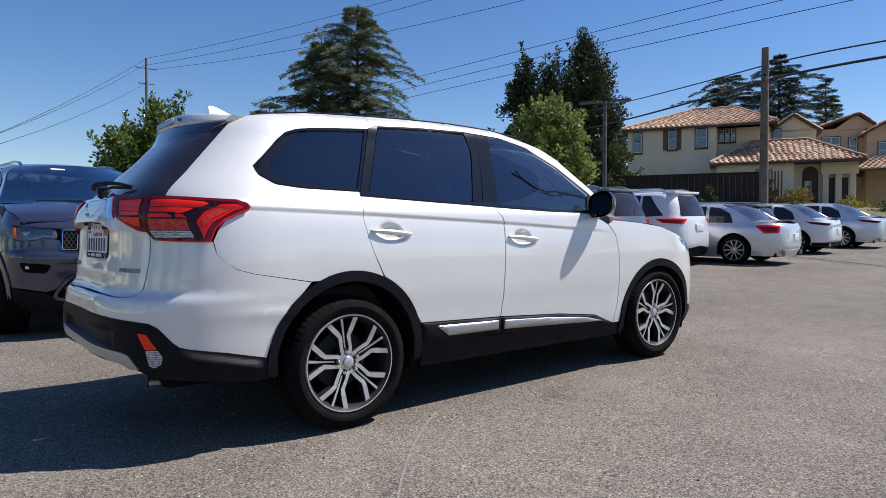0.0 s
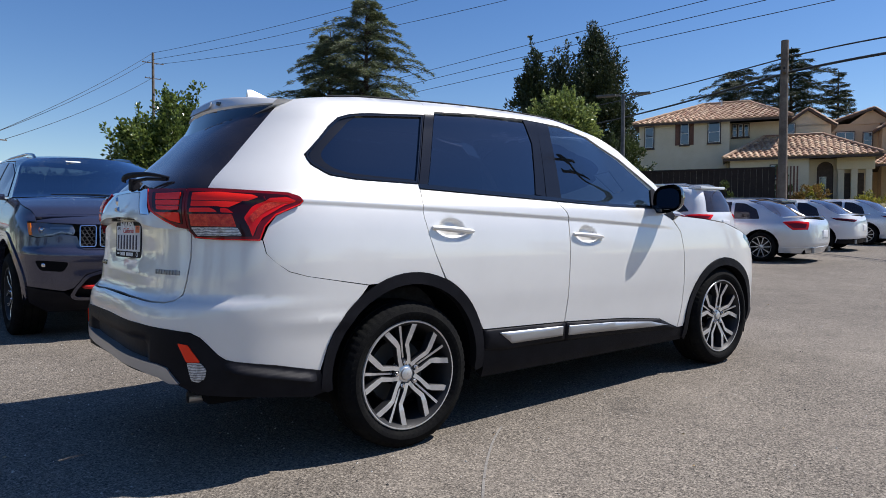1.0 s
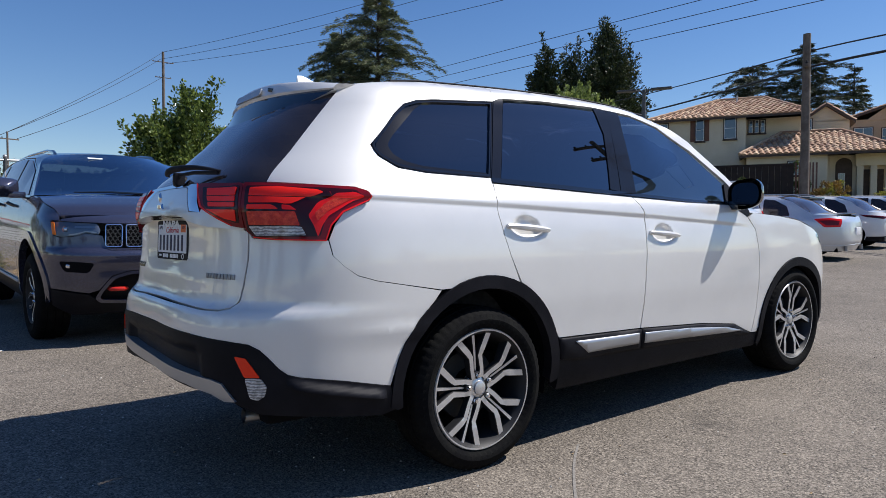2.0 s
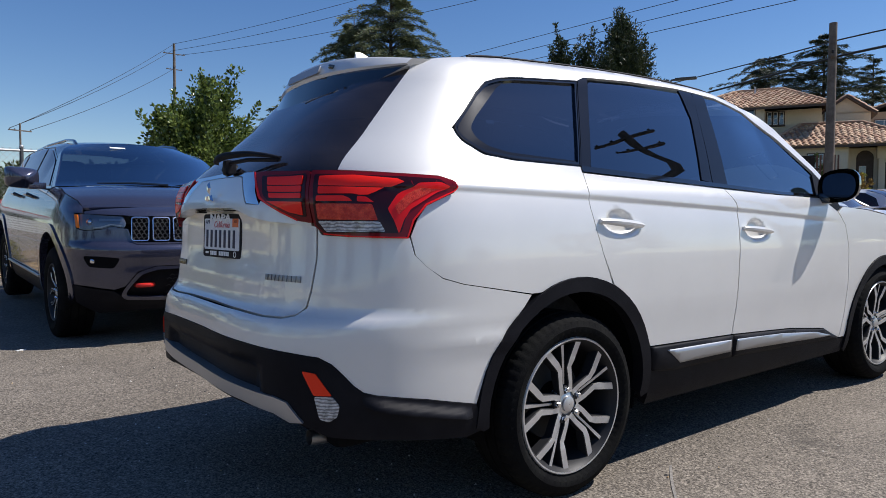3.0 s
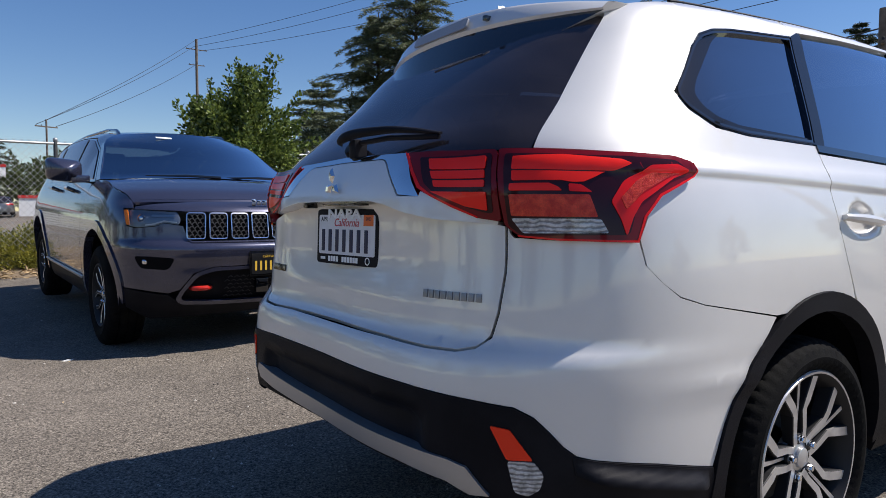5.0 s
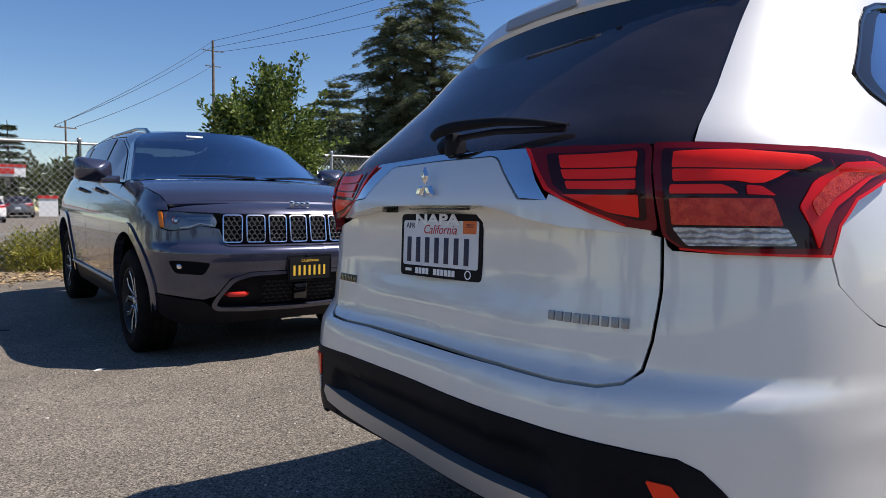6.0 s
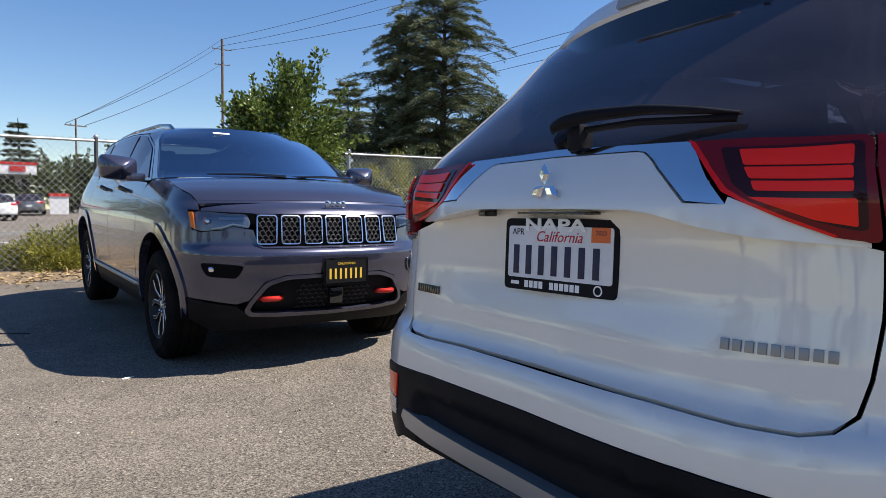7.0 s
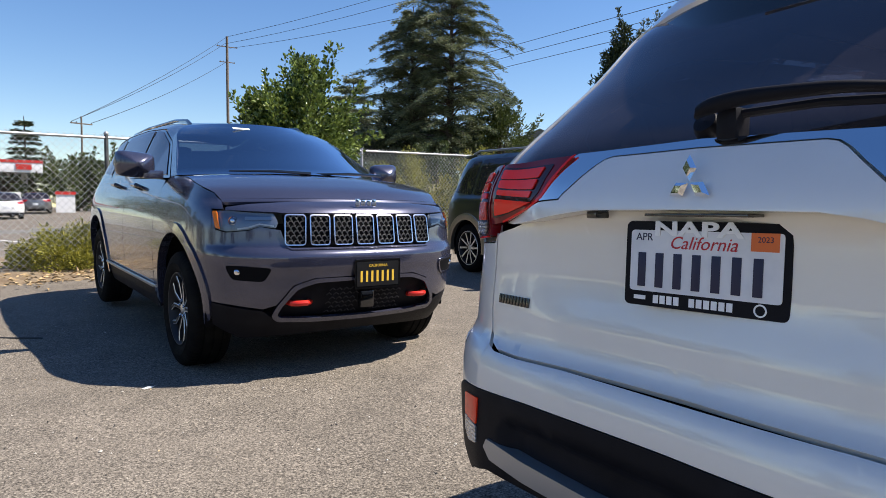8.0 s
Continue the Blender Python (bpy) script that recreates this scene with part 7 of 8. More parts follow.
conifer("cedar_tree", "broad cedar standing beside a taller one", far_at(28.2, 46.8), 12.9, 4.1, M["cedar"], 4, 28, 0.25, 0.10, 0.33, 180, 0.2, gap=0.2, hang=0.22, dome=2.2)
conifer("tree", "dusky flat-topped tree beside the cedars", far_at(23.6, 66), 12.6, 4.6, M["cedar"], 8, 16, 0.08, 0.35, 0.55, 90, flat=0.8, taper=1.3)
leafy_tree("tree", "dark tree below the cedars", far_at(28.5, 50), 6.8, 4.6, M["dark_leaf"], 9, 0.08, 14000, 0.26, 0.8, 0.3, 1.3)
leafy_tree("tree", "green tree at the foot of the cedars", far_at(35.6, 46), 6.6, 2.8, M["hedge"], 10, 0.1, 11000, 0.22, 0.6)
leafy_tree("tree", "tall dark evergreen with a pointed top", far_at(51.3, 62), 17.2, 3.9, M["dark_leaf"], 12, 0.05, 42000, 0.28, 0.8, 0.2, cone=0.66)
leafy_tree("tree", "narrow dark evergreen with a ragged top", far_at(45.9, 62), 15.6, 2.5, M["dark_leaf"], 13, 0.05, 18000, 0.32, 0.7, 0.4, cone=0.6)
leafy_tree("tree", "dark evergreen between two taller trees", far_at(48.4, 64), 14.4, 4.0, M["dark_leaf"], 14, 0.05, 34000, 0.28, 0.85, 0.25, cone=0.4)
leafy_tree("tree", "rounded light green tree by the lamp", far_at(49.4, 35), 7.0, 2.35, M["light_leaf"], 15, 0.08, 20000, 0.17, 0.45, 0.2, cone=0.25, wide=0.7, shoot=0.25)
leafy_tree("tree", "green hedge tree beside the house", far_at(54.3, 40), 5.0, 1.6, M["hedge"], 16, 0.05, 9000, 0.18, 0.4, 0.2)
conifer("cedar_tree", "dark flat-topped cedar behind the house", far_at(62.2, 75), 15.0, 5.6, M["dark_leaf"], 21, 24, 0.14, 0.35, 0.4, 150, flat=0.9, gap=0.2, hang=0.12, dome=1.6)
conifer("cedar_tree", "dark cedar behind the house", far_at(65.9, 75), 16.8, 5.4, M["dark_leaf"], 22, 34, 0.16, 0.2, 0.4, 140, gap=0.2, hang=0.12, dome=3.2)
conifer("cedar_tree", "dark spreading conifer behind the house", far_at(69.0, 78), 14.6, 4.4, M["dark_leaf"], 23, 22, 0.2, 0.2, 0.42, 90, gap=0.2)
conifer("pine_tree", "dark pine beyond the road", far_at(-0.6, 75), 8.8, 2.6, M["dark_leaf"], 24, 18, 0.1, 0.1, 0.45, 50)
for k, (b, dd, h, r) in enumerate(((-4.5, 80, 4.4, 5.5), (2.5, 62, 4.2, 4.5), (5.8, 60, 4.4, 4.0), (9.0, 62, 4.2, 4.5), (13, 70, 4.6, 5.0), (-9, 85, 5, 6.0))):
    leafy_tree("tree", "row of olive-green trees beyond the road", far_at(b, dd), h, r, M["hedge"], 40 + k, 0.05, 7000, 0.28, 0.6, 0.3)
# unseen trees added round the walk, to put dark shapes into glass and paint
for k, (b, dd, h, r) in enumerate(((-16, 46, 9, 5), (-25, 44, 9, 5.5), (-35, 44, 10, 5.5), (-46, 46, 9, 5), (110, 48, 7, 4), (128, 55, 9, 5), (150, 50, 6, 4.5), (172, 60, 10, 5), (196, 52, 7, 4.5), (222, 50, 10, 5.5), (246, 44, 10, 5.5), (266, 42, 9, 5), (286, 46, 10, 5.5), (306, 52, 9, 5))):
    leafy_tree("tree", "unseen broad tree added for dark reflections", far_at(b, dd), h, r, M["hedge"], 140 + k, 0.12, 5000, 0.4, 0.9, 0.3)

# -- utility poles, lamp and cables
def utility_pole(at, height, r0, arms, label, turn=0.0, lean=0.0):
    g = ground_height(at[0], at[1])
    pole = thing("utility_pole", label, "utility pole", at=Matrix.Translation((at[0], at[1], g)) @ pose(0, 0, 0, 0, lean, turn))
    part("shaft", tube(bmesh.new(), [(0, 0, -0.5), (0, 0, height * 0.5), (0, 0, height)], [r0, r0 * 0.88, r0 * 0.75], 14), M["pole"], pole)
    for z, half in arms:
        arm = part("crossarm", box_bm(-half, half, -0.06, 0.06, z - 0.06, z + 0.06, bevel=0.01), M["pole"], pole)
        for x in (-half * 0.9, half * 0.9, -half * 0.45):
            part("insulator", lathe(bmesh.new(), [(0.03, z + 0.06), (0.05, z + 0.1), (0.03, z + 0.14), (0.05, z + 0.17), (0.001, z + 0.2)], 10, axis="z", m=Matrix.Translation((x, 0, 0))), M["wire"], arm)
    return pole


def cable(name, label, a, b, sag, r):
    pts = []
    for t in span(0, 1, 24):
        p = Vector(a).lerp(Vector(b), t)
        p.z -= sag * 4 * t * (1 - t)
        pts.append(p)
    ob = part(name, tube(bmesh.new(), pts, r, 6, False), M["wire"])
    return tagged(ob, label, "cable", "overhead cables")


utility_pole((14.7, -6.6), 11.7, 0.16, ((11.3, 1.1), (10.4, 0.9)), "wooden utility pole at the street side", 20)
utility_pole((24.4, 10.0), 8.32 - ground_height(24.4, 10.0) + 0.03, 0.18, ((6.3, 0.42),), "weathered wooden utility pole with cables", 25)
utility_pole((24.5, 107.5), 27.0, 0.26, ((25.4, 1.6), (23.0, 1.2)), "tall dark utility pole far beyond the fence", 0)
utility_pole((2.45, 79.5), 9.75, 0.12, ((9.0, 1.1),), "thin utility pole beyond the road", 20)
WIRES = (
    ((24.5, 107.5, 28.3), (47.5, 56.0, 30.6), 0.6), ((23.8, 106.3, 26.85), (49.5, 53.0, 29.9), 0.9), ((25.2, 108.7, 26.85), (49.5, 44.0, 26.0), 1.0),
    ((44.0, 120.0, 21.5), (48.5, 18.0, 19.4), -0.3), ((46.0, 120.0, 21.0), (49.0, 12.0, 18.2), -0.3), ((45.0, 120.0, 19.5), (48.6, 6.0, 16.7), -0.3),
    ((24.4, 107.4, 28.2), (2.45, 79.5, 10.75), 0.5), ((23.8, 106.3, 26.85), (1.5, 79.15, 10.2), 0.6), ((24.4, 107.4, 24.4), (3.4, 79.85, 10.2), 0.6),
)
for a, b, sag in WIRES:
    cable("power_line", "thin dark overhead power line", a, b, sag, 0.028)
for a, b, sag, r in (((50.0, 52.0, 13.4), (24.55, 9.95, 7.72), 0.35, 0.026), ((24.55, 9.95, 7.72), (16.0, -3.5, 4.9), -0.25, 0.026), ((50.0, 52.0, 11.6), (24.55, 9.95, 7.12), 0.5, 0.045), ((24.55, 9.95, 7.12), (16.0, -3.5, 4.6), -0.25, 0.045)):
    cable("telephone_cable", "thick black cable strung from the wooden pole", a, b, sag, r)


def street_lamp(x, y, top):
    g = ground_height(x, y)
    lamp = thing("street_lamp", "grey parking-lot lamp post with two flat heads", "street lamp", at=Matrix.Translation((x, y, g)))
    m = M["post"]
    part("post", tube(bmesh.new(), [(0, 0, 0), (0, 0, top - g)], [0.075, 0.055], 12), m, lamp)
    part("base", lathe(bmesh.new(), [(0.14, 0), (0.14, 0.06), (0.08, 0.1)], 14, axis="z"), m, lamp)
    u = Vector((0.485, -0.875, 0))
    for s in (-1, 1):
        head = part("lamp_head", box_bm(0.22, 0.82, -0.13, 0.13, -0.035, 0.02, Matrix.Translation((0, 0, top - g)) @ pose(0, 0, 0, 0, 0, -61 + (180 if s < 0 else 0)), 0.02), M["post"], lamp)
        part("arm", tube(bmesh.new(), [Vector((0, 0, top - g - 0.15)), Vector((0, 0, top - g - 0.02)) + u * s * 0.12, Vector((0, 0, top - g - 0.01)) + u * s * 0.3], 0.03, 8), m, head)


street_lamp(15.3, 10.6, 5.22)


# -- the tiled house
H = Matrix(((0.4848, 0.8746, 0, 40.306), (-0.8746, 0.4848, 0, 20.266), (0, 0, 1, 0), (0, 0, 0, 1)))


def tiled_plane(parent, a, b, c, d, seed):
    """A roof plane of single barrel tiles: eave from a to b, ridge from d to c."""
    a, b, c, d = (Vector(p) for p in (a, b, c, d))
    rng = random.Random(seed)
    up = ((d + c) / 2 - (a + b) / 2)
    along = (b - a).normalized()
    slope = up - along * up.dot(along)
    ln = slope.length
    slope.normalize()
    nrm = along.cross(slope).normalized()
    if nrm.z < 0:
        nrm = -nrm
    rows = max(int(ln / 0.40), 1)
    v, f = [], []
    ea, eb, rd, rc = 0.0, (b - a).length, (d - a).dot(along), (c - a).dot(along)
    for r in range(rows):
        t0, t1 = r / rows, (r + 1.15) / rows
        tm = min((r + 0.5) / rows, 1)
        x0, x1 = ea + (rd - ea) * tm, eb + (rc - eb) * tm
        n = max(int((x1 - x0) / 0.33), 0)
        if n < 1:
            continue
        w = (x1 - x0) / n
        for k in range(n):
            k0 = len(v)
            lift = rng.uniform(-0.008, 0.012)
            for t, h in ((t0, 0.05 + lift), (min(t1, 1.0), 0.012)):
                for j, (q, z) in enumerate(((0.0, 0.0), (0.18, 0.055), (0.40, 0.085), (0.62, 0.055), (0.8, 0.0), (1.0, -0.005))):
                    v.append(a + along * (x0 + w * (k + q)) + slope * ln * t + nrm * (h + z))
            for j in range(5):
                f.append((k0 + j, k0 + j + 1, k0 + 7 + j, k0 + 6 + j))
            k1 = len(v)
            for j, (q, z) in enumerate(((0.0, 0.0), (0.18, 0.055), (0.40, 0.085), (0.62, 0.055), (0.8, 0.0))):
                v.append(a + along * (x0 + w * (k + q)) + slope * ln * t0 + nrm * (-0.01))
            for j in range(4):
                f.append((k1 + j, k1 + j + 1, k0 + j + 1, k0 + j))
    me = bpy.data.meshes.new("roof_tiles")
    me.from_pydata([tuple(p) for p in v], [], f)
    return tagged(finish("roof_tiles", me, M["tile"], parent), "weathered clay barrel tiles", kind="stuff")


def deck(parent, pts, thick=0.14):
    bm = bmesh.new()
    f = bm.faces.new([bm.verts.new(p) for p in pts])
    out = bmesh.ops.extrude_face_region(bm, geom=[f])
    bmesh.ops.translate(bm, vec=(0, 0, -thick), verts=[x for x in out["geom"] if isinstance(x, bmesh.types.BMVert)])
    bmesh.ops.recalc_face_normals(bm, faces=bm.faces[:])
    return part("roof_deck", bm, M["trim_and_shade"], parent, smooth=False)


def hip_roof(parent, x0, x1, y0, y1, z, rx0, rx1, ry, rz, seed):
    E0, E1, E2, E3 = (x0, y0, z), (x1, y0, z), (x1, y1, z), (x0, y1, z)
    R0, R1 = (rx0, ry, rz), (rx1, ry, rz)
    for i, (a, b, c, d) in enumerate(((E0, E1, R1, R0), (E1, E2, R1, R1), (E2, E3, R0, R1), (E3, E0, R0, R0))):
        deck(parent, [a, b, c, d] if c != d else [a, b, c])
        tiled_plane(parent, a, b, c, d, seed + i)
    for p, q in ((E0, R0), (E1, R1), (R0, R1)):
        p, q = Vector(p), Vector(q)
        n = max(int((q - p).length / 0.4), 2)
        part("ridge_tiles", tube(bmesh.new(), [p.lerp(q, k / n) + Vector((0, 0, 0.08 + 0.02 * (k % 2))) for k in range(n + 1)], 0.11, 8), M["tile"], parent)


def house_window(parent, x0, x1, z0, z1, y, cols=2, trim="trim_and_shade"):
    w = part("window", box_bm(x0 - 0.07, x1 + 0.07, y - 0.07, y + 0.02, z0 - 0.07, z1 + 0.07), M[trim], parent)
    part("window_frame", box_bm(x0 - 0.01, x1 + 0.01, y - 0.10, y - 0.02, z0 - 0.01, z1 + 0.01), M["siding"], w)
    k = (x1 - x0) / cols
    for c in range(cols):
        for za, zb in ((z0 + 0.03, (z0 + z1) / 2 - 0.02), ((z0 + z1) / 2 + 0.02, z1 - 0.03)):
            part("pane", box_bm(x0 + c * k + 0.03, x0 + (c + 1) * k - 0.03, y - 0.106, y - 0.06, za, zb), M["pane_blue"], w)
    part("sill", box_bm(x0 - 0.1, x1 + 0.1, y - 0.16, y, z0 - 0.13, z0 - 0.06), M[trim], w)
    return w


def house():
    h = thing("house", "two-storey tan stucco house with clay tile roofs", "house", at=H)
    st = M["stucco"]
    part("wall", box_bm(-6.6, -0.8, 0, 9, 1.0, 8.22), st, h, "tan stucco wall", False)
    part("wall", box_bm(-0.8, 2.5, 1.2, 9, 1.0, 8.22), st, h, "", False)
    part("wall", box_bm(2.5, 5.3, 2.2, 9, 1.0, 8.0), st, h, "", False)
    part("wall", box_bm(-0.75, 3.7, -1.9, 2.6, 1.0, 5.42), st, h, "", False)
    part("wall", box_bm(3.7, 7.2, -0.6, 4, 1.0, 5.42), st, h, "", False)
    hip_roof(h, -7.0, 2.85, -0.4, 9.3, 8.26, -2.6, 0.4, 4.4, 10.1, 50)
    hip_roof(h, -1.15, 7.5, -2.3, 4.2, 5.48, 1.3, 4.7, 1.0, 7.1, 60)
    # gabled bay
    for s, (xa, xb) in enumerate(((2.3, 3.95), (5.6, 3.95))):
        a, b, c, d = (xa, 1.8, 7.85), (xa, 9, 7.85), (xb, 9, 9.05), (xb, 1.8, 9.05)
        deck(h, [a, b, c, d])
        tiled_plane(h, *((b, a, d, c) if s == 0 else (a, b, c, d)), 70 + s)
    part("gable_wall", prism(bmesh.new(), [(2.5, 7.9), (5.3, 7.9), (3.95, 8.9)], 0, 0.2, Matrix.Translation((0, 2.4, 0)) @ pose(0, 0, 0, 90, 0, 0)), st, h, "", False)
    for x0, x1, z0, z1, y, n in ((-6.18, -5.66, 6.66, 8.04, 0, 1), (-3.86, -3.36, 6.8, 8.22, 0, 1), (-2.1, -1.4, 6.85, 8.2, 0, 1), (-6.2, -5.6, 3.9, 4.6, 0, 1), (2.75, 3.15, 7.0, 8.1, 1.2 + 1.0, 1), (1.6, 2.4, 4.2, 5.0, -1.9, 1)):
        house_window(h, x0, x1, z0, z1, y, n)
    for k in range(3):
        house_window(h, -0.62 + k * 0.36, -0.38 + k * 0.36, 7.3, 8.1, 1.2, 1)
    for x in (-4.2, -3.3):
        part("shutter", box_bm(x - 0.02, x + 0.27, -0.05, 0.01, 6.75, 8.22, bevel=0.01), M["shutter"], h, "red-brown shutter")
    # arched porch: flat dark plates on the wall stand in for shaded openings; columns
    part("porch_shade_arch", prism(bmesh.new(), [(4.25, 2.5), (5.15, 2.5), (5.15, 4.8), *[(4.7 + 0.45 * math.cos(radians(q)), 4.8 + 0.45 * math.sin(radians(q))) for q in range(20, 180, 20)], (4.25, 4.8)], 0, 0.02, Matrix.Translation((0, -0.6, 0)) @ pose(0, 0, 0, 90, 0, 0)), M["trim_and_shade"], h, "flat dark arch in place of a shaded porch opening", False)
    house_window(h, 4.4, 4.75, 3.2, 4.3, -0.62, 1)
    for x in (5.5, 6.2, 6.95):
        part("porch_column", box_bm(x - 0.17, x + 0.17, -1.1, -0.76, 1.5, 4.7, bevel=0.02), st, h)
    part("porch_beam", box_bm(5.25, 7.25, -1.15, -0.7, 4.7, 5.42), st, h, "", False)
    for x in (5.85, 6.57):
        part("porch_shade_panel", box_bm(x - 0.2, x + 0.2, -0.64, -0.60, 2.0, 4.5), M["trim_and_shade"], h)
    part("chimney_vent", tube(bmesh.new(), [(-1.4, 3.6, 9.6), (-1.4, 3.6, 10.3)], 0.06, 8), M["galv"], h)


house()


def second_house():
    h = thing("house", "brown stucco house with a gabled tile roof behind the tan one", "house", at=H)
    part("wall", box_bm(5.6, 9.0, 8, 16, 1.0, 8.7), M["stucco2"], h, "brown stucco wall", False)
    part("wall", box_bm(8.9, 11.2, 6.6, 16, 1.0, 8.1), M["stucco2"], h, "", False)
    for xa, xb, y0, z0, z1, s in ((5.2, 8.6, 7.5, 8.6, 9.75, 0), (9.9, 8.6, 7.5, 8.6, 9.75, 1), (8.6, 10.0, 6.2, 8.05, 8.85, 0), (11.5, 10.0, 6.2, 8.05, 8.85, 1)):
        a, b, c, d = (xa, y0, z0), (xa, 16, z0), (xb, 16, z1), (xb, y0, z1)
        deck(h, [a, b, c, d])
        tiled_plane(h, *((b, a, d, c) if s == 0 else (a, b, c, d)), 80 + s)
    for x0, x1, y0, z0, z1 in ((7.0, 9.8, 7.8, 8.62, 9.65), (8.9, 11.2, 6.5, 8.1, 8.8)):
        part("gable_wall", prism(bmesh.new(), [(x0, z0), (x1, z0), ((x0 + x1) / 2, z1)], 0, 0.2, Matrix.Translation((0, y0 + 0.3, 0)) @ pose(0, 0, 0, 90, 0, 0)), M["stucco2"], h, "", False)
    house_window(h, 6.3, 7.4, 7.0, 8.1, 8, 2)
    house_window(h, 8.0, 8.5, 6.9, 8.0, 8, 1)
    house_window(h, 9.6, 10.1, 6.3, 7.4, 6.6, 1)
    hip_roof(h, 7.4, 12, 3.0, 8, 5.3, 8.6, 11, 5.4, 6.2, 90)


second_house()


def board_fence():
    f = thing("board_fence", "dark brown board fence in front of the house", "fence", at=H)
    x = -7.6
    rng = random.Random(9)
    while x < 1.5:
        part("board", box_bm(x, x + 0.30, -8.02, -7.99, 1.2, 4.38 + rng.uniform(-0.015, 0.015)), M["fence_wood"], f, smooth=False)
        x += 0.305
    part("rail", box_bm(-7.6, 1.55, -8.06, -8.02, 4.28, 4.40), M["fence_wood"], f)
    x = 1.62
    while x < 2.6:
        part("picket", box_bm(x, x + 0.08, -7.9, -7.86, 1.2, 4.42), M["shutter"], f, smooth=False)
        x += 0.16
    part("shed_roof", box_bm(-1.9, 0.7, -7.2, -5.0, 4.55, 4.72, pose(0, 0, 0, 3, 0, 0)), M["siding"], f)


board_fence()
for k, (u, b, r, hh, m) in enumerate(((-1.2, -11, 1.2, 2.4, "hedge"), (3.1, -9, 1.1, 2.4, "rust_leaf"), (3.6, -6, 1.0, 2.2, "shrub"), (6.6, -6, 1.5, 1.6, "shrub"), (8.6, -7, 1.6, 2.2, "rust_leaf"), (7.9, -10, 1.8, 1.5, "hedge"), (10.2, -8, 1.8, 2.4, "hedge"), (2.0, -3.5, 0.7, 3.2, "hedge"), (5.0, -9, 1.3, 1.1, "shrub"), (9.4, -13, 1.7, 1.5, "hedge"), (12.0, -12, 1.9, 2.0, "shrub"), (14.5, -13, 2.0, 1.8, "hedge"), (11.0, -16, 1.5, 1.0, "rust_leaf"), (13.4, -17, 1.5, 1.1, "shrub"), (7.0, -15, 1.4, 1.0, "hedge"))):
    p = H @ Vector((u, b, 0))
    shrub("shrub", "garden shrubs in front of the house", (p.x, p.y), r, hh, M[m], 60 + k, 2600, 0.16)


def garden_bank():
    """The planted rise between the parking lot and the houses."""
    bm = bmesh.new()
    rows = []
    for u in span(-30, 26, 28):
        row = []
        for b, up in ((-19, 0.02), (-16, 0.5), (-12, 0.9), (-8, 1.1), (0, 1.0), (12, 0.6)):
            p = H @ Vector((u, b, 0))
            row.append(bm.verts.new((p.x, p.y, ground_height(p.x, p.y) + up)))
        rows.append(row)
    for r1, r2 in zip(rows, rows[1:]):
        for j in range(5):
            bm.faces.new((r1[j], r2[j], r2[j + 1], r1[j + 1]))
    tagged(part("garden_bank", bm, varied("dry_grass_bank", (0.1, 0.09, 0.03), (0.2, 0.17, 0.07), 1.5, 0.95, 20, 0.4)), "dry planted bank in front of the houses", "bank", kind="structure")
    bm = bmesh.new()
    tube_pts = [H @ Vector((u, -19.1, 0)) for u in span(-30, 26, 40)]
    for a, b in zip(tube_pts, tube_pts[1:]):
        d = (b - a)
        m = Matrix.Translation((a.x, a.y, ground_height(a.x, a.y))) @ pose(0, 0, 0, 0, 0, math.degrees(math.atan2(d.y, d.x)))
        box(bm, 0, d.length, -0.08, 0.08, -0.1, 0.14, m)
    tagged(part("kerb", bm, varied("concrete_kerb", (0.34, 0.33, 0.31), (0.44, 0.43, 0.4), 4, 0.9, 40), None, "", False), "pale concrete kerb at the edge of the lot", "kerb", kind="structure")


garden_bank()


# -- beyond the fence: road, filling station, cars
def filling_station():
    st = thing("filling_station", "white and red filling station canopy with a kiosk", "filling station", at=Matrix.Translation((-6.0, 58, 0)))
    g = ground_height(-5, 58)
    part("canopy", box_bm(-9, 4.6, 0, 9, 3.75, 4.45, bevel=0.03), M["canopy"], st)
    part("canopy_band", box_bm(-9.02, 4.64, -0.03, 9.03, 4.45, 4.66), M["redsign"], st, "red band")
    part("canopy_sign", box_bm(2.9, 3.9, -0.05, 0.0, 3.95, 4.35), M["redsign"], st)
    for x in (-6, -1, 3.4):
        part("column", box_bm(x - 0.2, x + 0.2, 2, 2.4, g, 3.8), M["siding"], st)
    kiosk = part("kiosk", box_bm(-9, 4.0, 6, 12, g, 3.6), M["trim_and_shade"], st, "dark kiosk front", False)
    for k in range(6):
        part("siding_board", box_bm(-10, 3.3, -9.1, -8.9, g - 0.3 + k * 0.27, g - 0.3 + k * 0.27 + 0.22, bevel=0.01), M["siding"], st)
    pump = part("pump_sign", box_bm(5.2, 6.3, -8, -7.6, g, 2.2), M["canopy"], st, "white and red pump sign")
    part("sign_panel", box_bm(5.15, 6.35, -8.05, -7.98, 2.0, 2.2), M["redsign"], pump)


filling_station()
parked_car("sedan", "white car at the kerb beyond the fence", on_ground(-3.4, 42, 100), "sedan", M["white2"], 4.5, 0.9, 1.45, 2.65, 1.0, group="cars beyond the fence")
parked_car("sedan", "dark grey car seen from behind beyond the fence", on_ground(-1.9, 52.0, 88), "sedan", M["grey"], 4.6, 0.9, 1.45, 2.65, 1.0, group="cars beyond the fence")


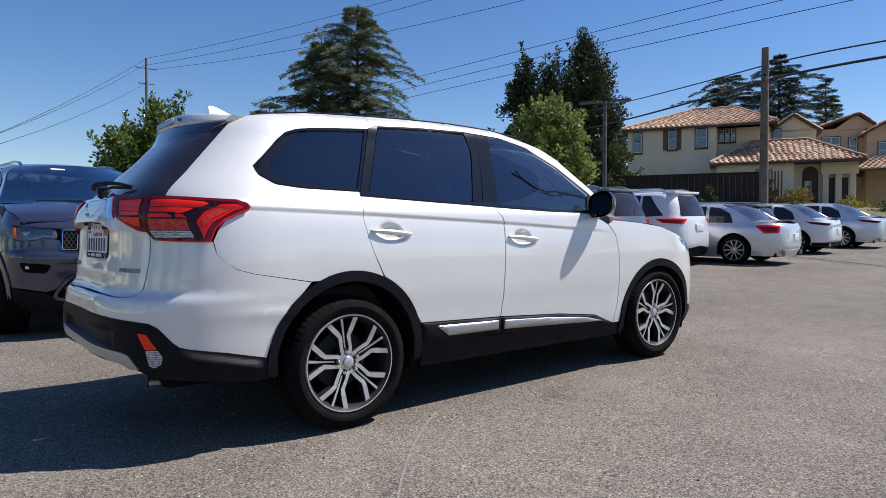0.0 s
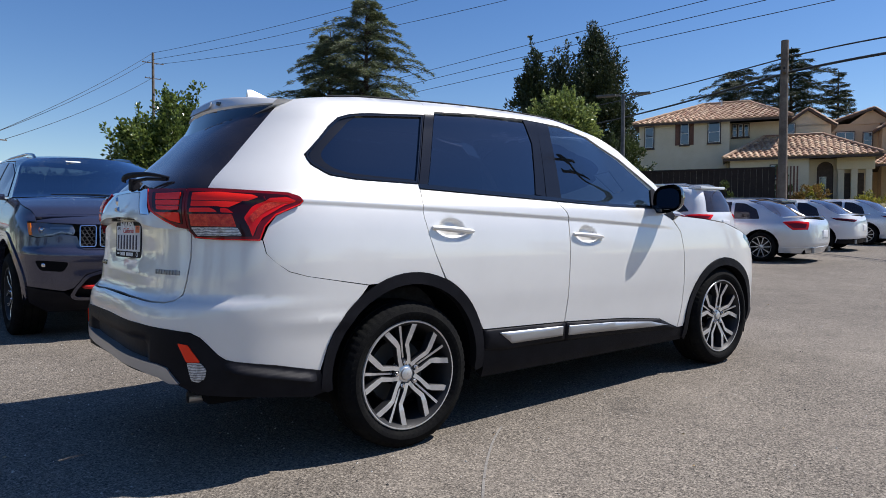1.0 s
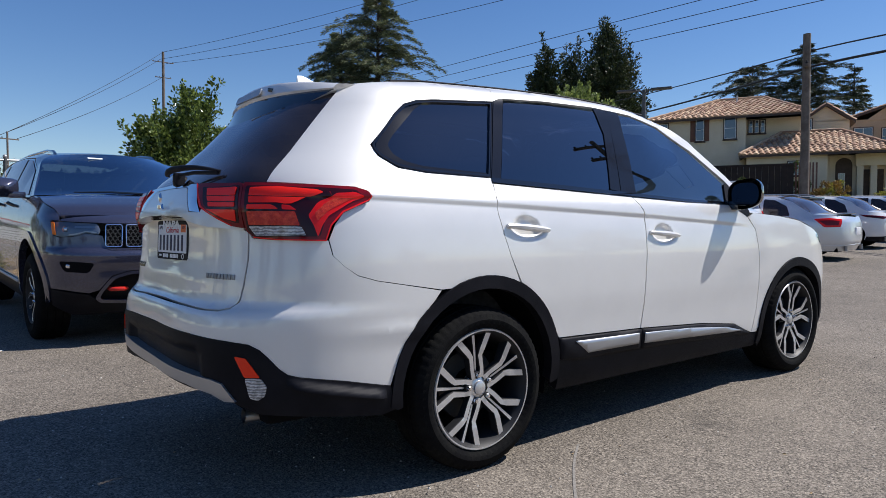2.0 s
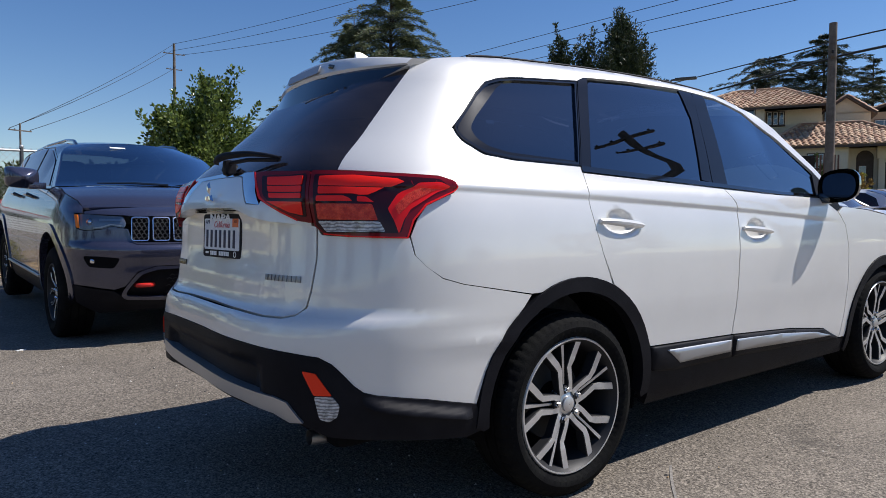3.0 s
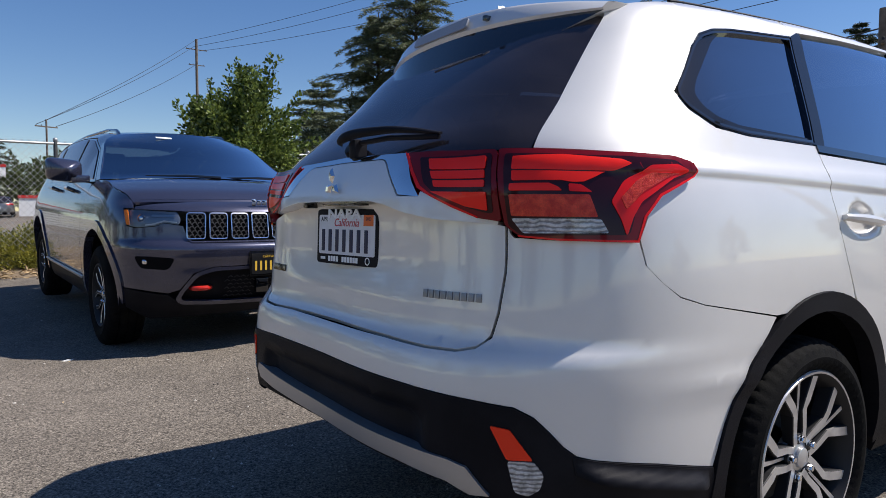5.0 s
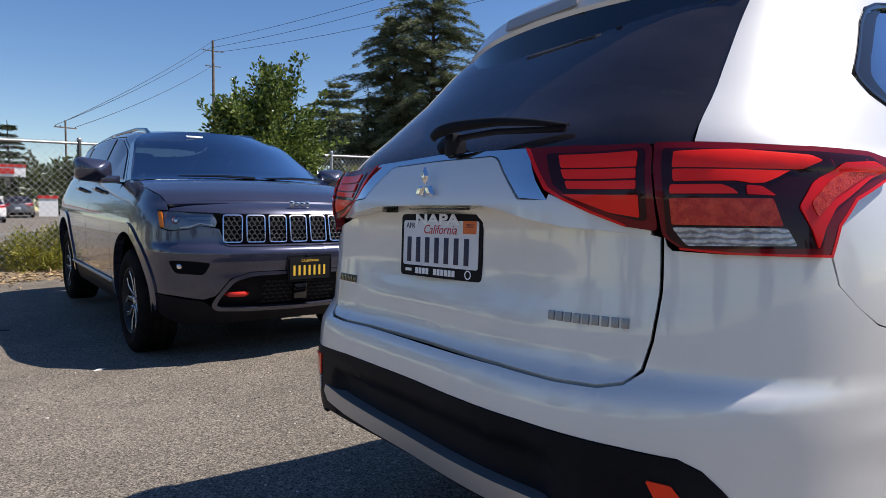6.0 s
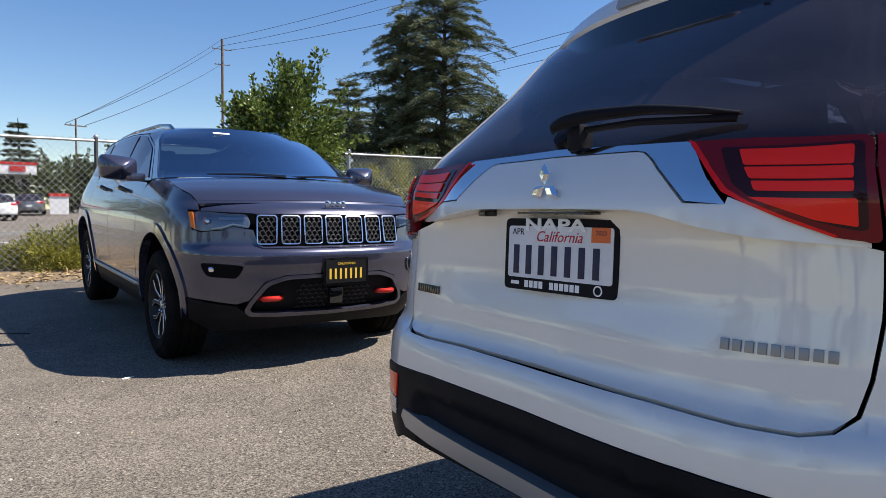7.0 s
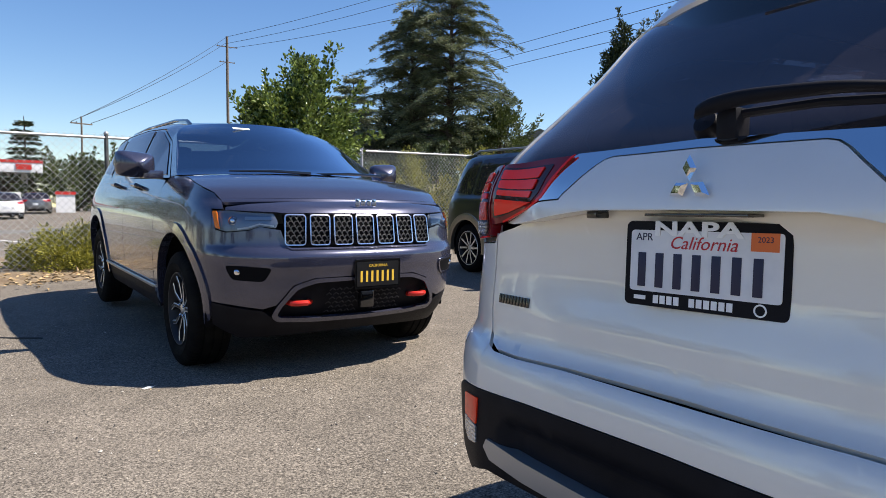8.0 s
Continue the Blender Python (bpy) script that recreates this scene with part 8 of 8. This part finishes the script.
def lane_marks():
    bm = bmesh.new()
    for x, y, ln, a in ((-2.2, 17.5, 5.5, 108), (-5.5, 17.5, 5.5, 108), (0.6, 19.0, 5.0, 108)):
        m = Matrix.Translation((x, y, ground_height(x, y))) @ pose(0, 0, 0, 0, 0, a)
        for k in range(8):
            p = m @ Vector((ln * (k + 0.5) / 8, 0, 0))
            box(bm, -ln / 16, ln / 16, -0.06, 0.06, 0.004, 0.008, Matrix.Translation((p.x, p.y, ground_height(p.x, p.y))) @ pose(0, 0, 0, 0, 0, a))
    tagged(part("bay_lines", bm, varied("worn_white_line", (0.5, 0.5, 0.48), (0.7, 0.7, 0.68), 8, 0.8), None, "", False), "worn white parking bay lines", "line", kind="structure")
    bm = bmesh.new()
    for k in range(30):
        x = -12 + k * 1.1
        box(bm, 0, 1.1, -0.08, 0.08, -0.05, 0.13, Matrix.Translation((x, 24 + 0.24 * x * 0.5, ground_height(x, 24 + 0.12 * x))) @ pose(0, 0, 0, 0, 0, 6.8))
    tagged(part("kerb", bm, varied("road_kerb", (0.3, 0.29, 0.27), (0.4, 0.39, 0.37), 4, 0.9, 40), None, "", False), "low kerb island beyond the fence", "kerb", kind="structure")


lane_marks()


def far_house():
    p = far_at(38.3, 58)
    h = thing("house", "grey-roofed house glimpsed between trees", "house", at=Matrix.Translation((p[0], p[1], 0)) @ pose(0, 0, 0, 0, 0, -35))
    part("wall", box_bm(-3, 5, 0, 7, 0, 6.2), M["stucco2"], h, "", False)
    part("roof", prism(bmesh.new(), [(-3.6, 6.1), (5.6, 6.1), (1.0, 8.1)], 0, 8, Matrix.Translation((0, 7.5, 0)) @ pose(0, 0, 0, 90, 0, 0)), varied("grey_shingle", (0.17, 0.16, 0.15), (0.24, 0.23, 0.22), 3, 0.9, 20), h, "grey shingle roof", False)


far_house()


def scrape_mark():
    """A faint pale curved scrape."""
    bm = bmesh.new()
    rows = []
    line = curve((-0.35, -1.0), (-0.255, -0.87), (-0.071, -0.646), (0.147, -0.413), (0.386, -0.193), (0.6, -0.03))
    for x in span(-0.3, 0.55, 24):
        y = line(x)
        z = ground_height(x, y) + 0.003
        rows.append([bm.verts.new((x + 0.004, y - 0.004, z)), bm.verts.new((x - 0.004, y + 0.004, z))])
    for a, b in zip(rows, rows[1:]):
        bm.faces.new((a[0], b[0], b[1], a[1]))
    tagged(part("scrape_mark", bm, M["scrape"]), "faint pale curved scrape on asphalt", "mark", kind="structure")


scrape_mark()


def small_litter():
    """Pale flecks, a thin dark strip and pebbles lying on the asphalt, and hairline cracks."""
    rng = random.Random(77)
    lv = Leaves(78)
    for _ in range(420):
        x, y = rng.uniform(-5, 8), rng.uniform(-2.5, 9.5)
        p = Vector((x, y, ground_height(x, y) + 0.004))
        lv.blade(p, Vector((rng.gauss(0, 1), rng.gauss(0, 1), 0.08)), rng.uniform(0.006, 0.022), 0.5)
    tagged(lv.build("litter", M["straw"], None), "tiny dry leaf flecks on the asphalt", "litter", kind="stuff")
    # loose grit: dark and pale pebbles, each a small uneven lump
    for seed, count, mat, label in ((5, 900, M["dark_grit"], "small dark pebbles loose on the asphalt"), (6, 1300, M["pale_grit"], "small pale stone chips loose on the asphalt")):
        r = random.Random(seed)
        v, f = [], []
        for _ in range(count):
            x, y = r.uniform(-4.5, 5.0), r.uniform(-3.2, 7.0)
            if r.random() < 0.35:
                x, y = r.gauss(-0.6, 1.2), r.gauss(1.5, 2.2)
            s = r.uniform(0.0025, 0.0065) * (1.7 if r.random() < 0.06 else 1)
            z = ground_height(x, y)
            k = len(v)
            q0 = r.uniform(0, 6.28)
            v += [(x + s * r.uniform(0.7, 1.3) * math.cos(q0 + 1.257 * j), y + s * r.uniform(0.7, 1.3) * math.sin(q0 + 1.257 * j), z) for j in range(5)] + [(x, y, z + s * r.uniform(0.6, 1.2))]
            f += [(k + j, k + (j + 1) % 5, k + 5) for j in range(5)]
        me = bpy.data.meshes.new("grit")
        me.from_pydata(v, [], f)
        tagged(finish("grit", me, mat), label, "grit", kind="stuff")
    tw = tagged(part("dark_strip", tube(bmesh.new(), [(-2.36, 6.36, ground_height(-2.36, 6.36) + 0.003), (-2.18, 6.22, ground_height(-2.18, 6.22) + 0.004), (-2.02, 6.13, ground_height(-2.02, 6.13) + 0.003)], [0.006, 0.009, 0.007], 7), M["wire"]), "thin dark strip lying on the asphalt", "strip")
    leaf = Leaves(5)
    leaf.blade(Vector((-1.55, 4.17, ground_height(-1.55, 4.17) + 0.008)), Vector((1, 0.35, 0.02)), 0.085, 0.28)
    tagged(leaf.build("fallen_leaf", M["paper"], None), "pale curled leaf on the asphalt", "leaf")


small_litter()
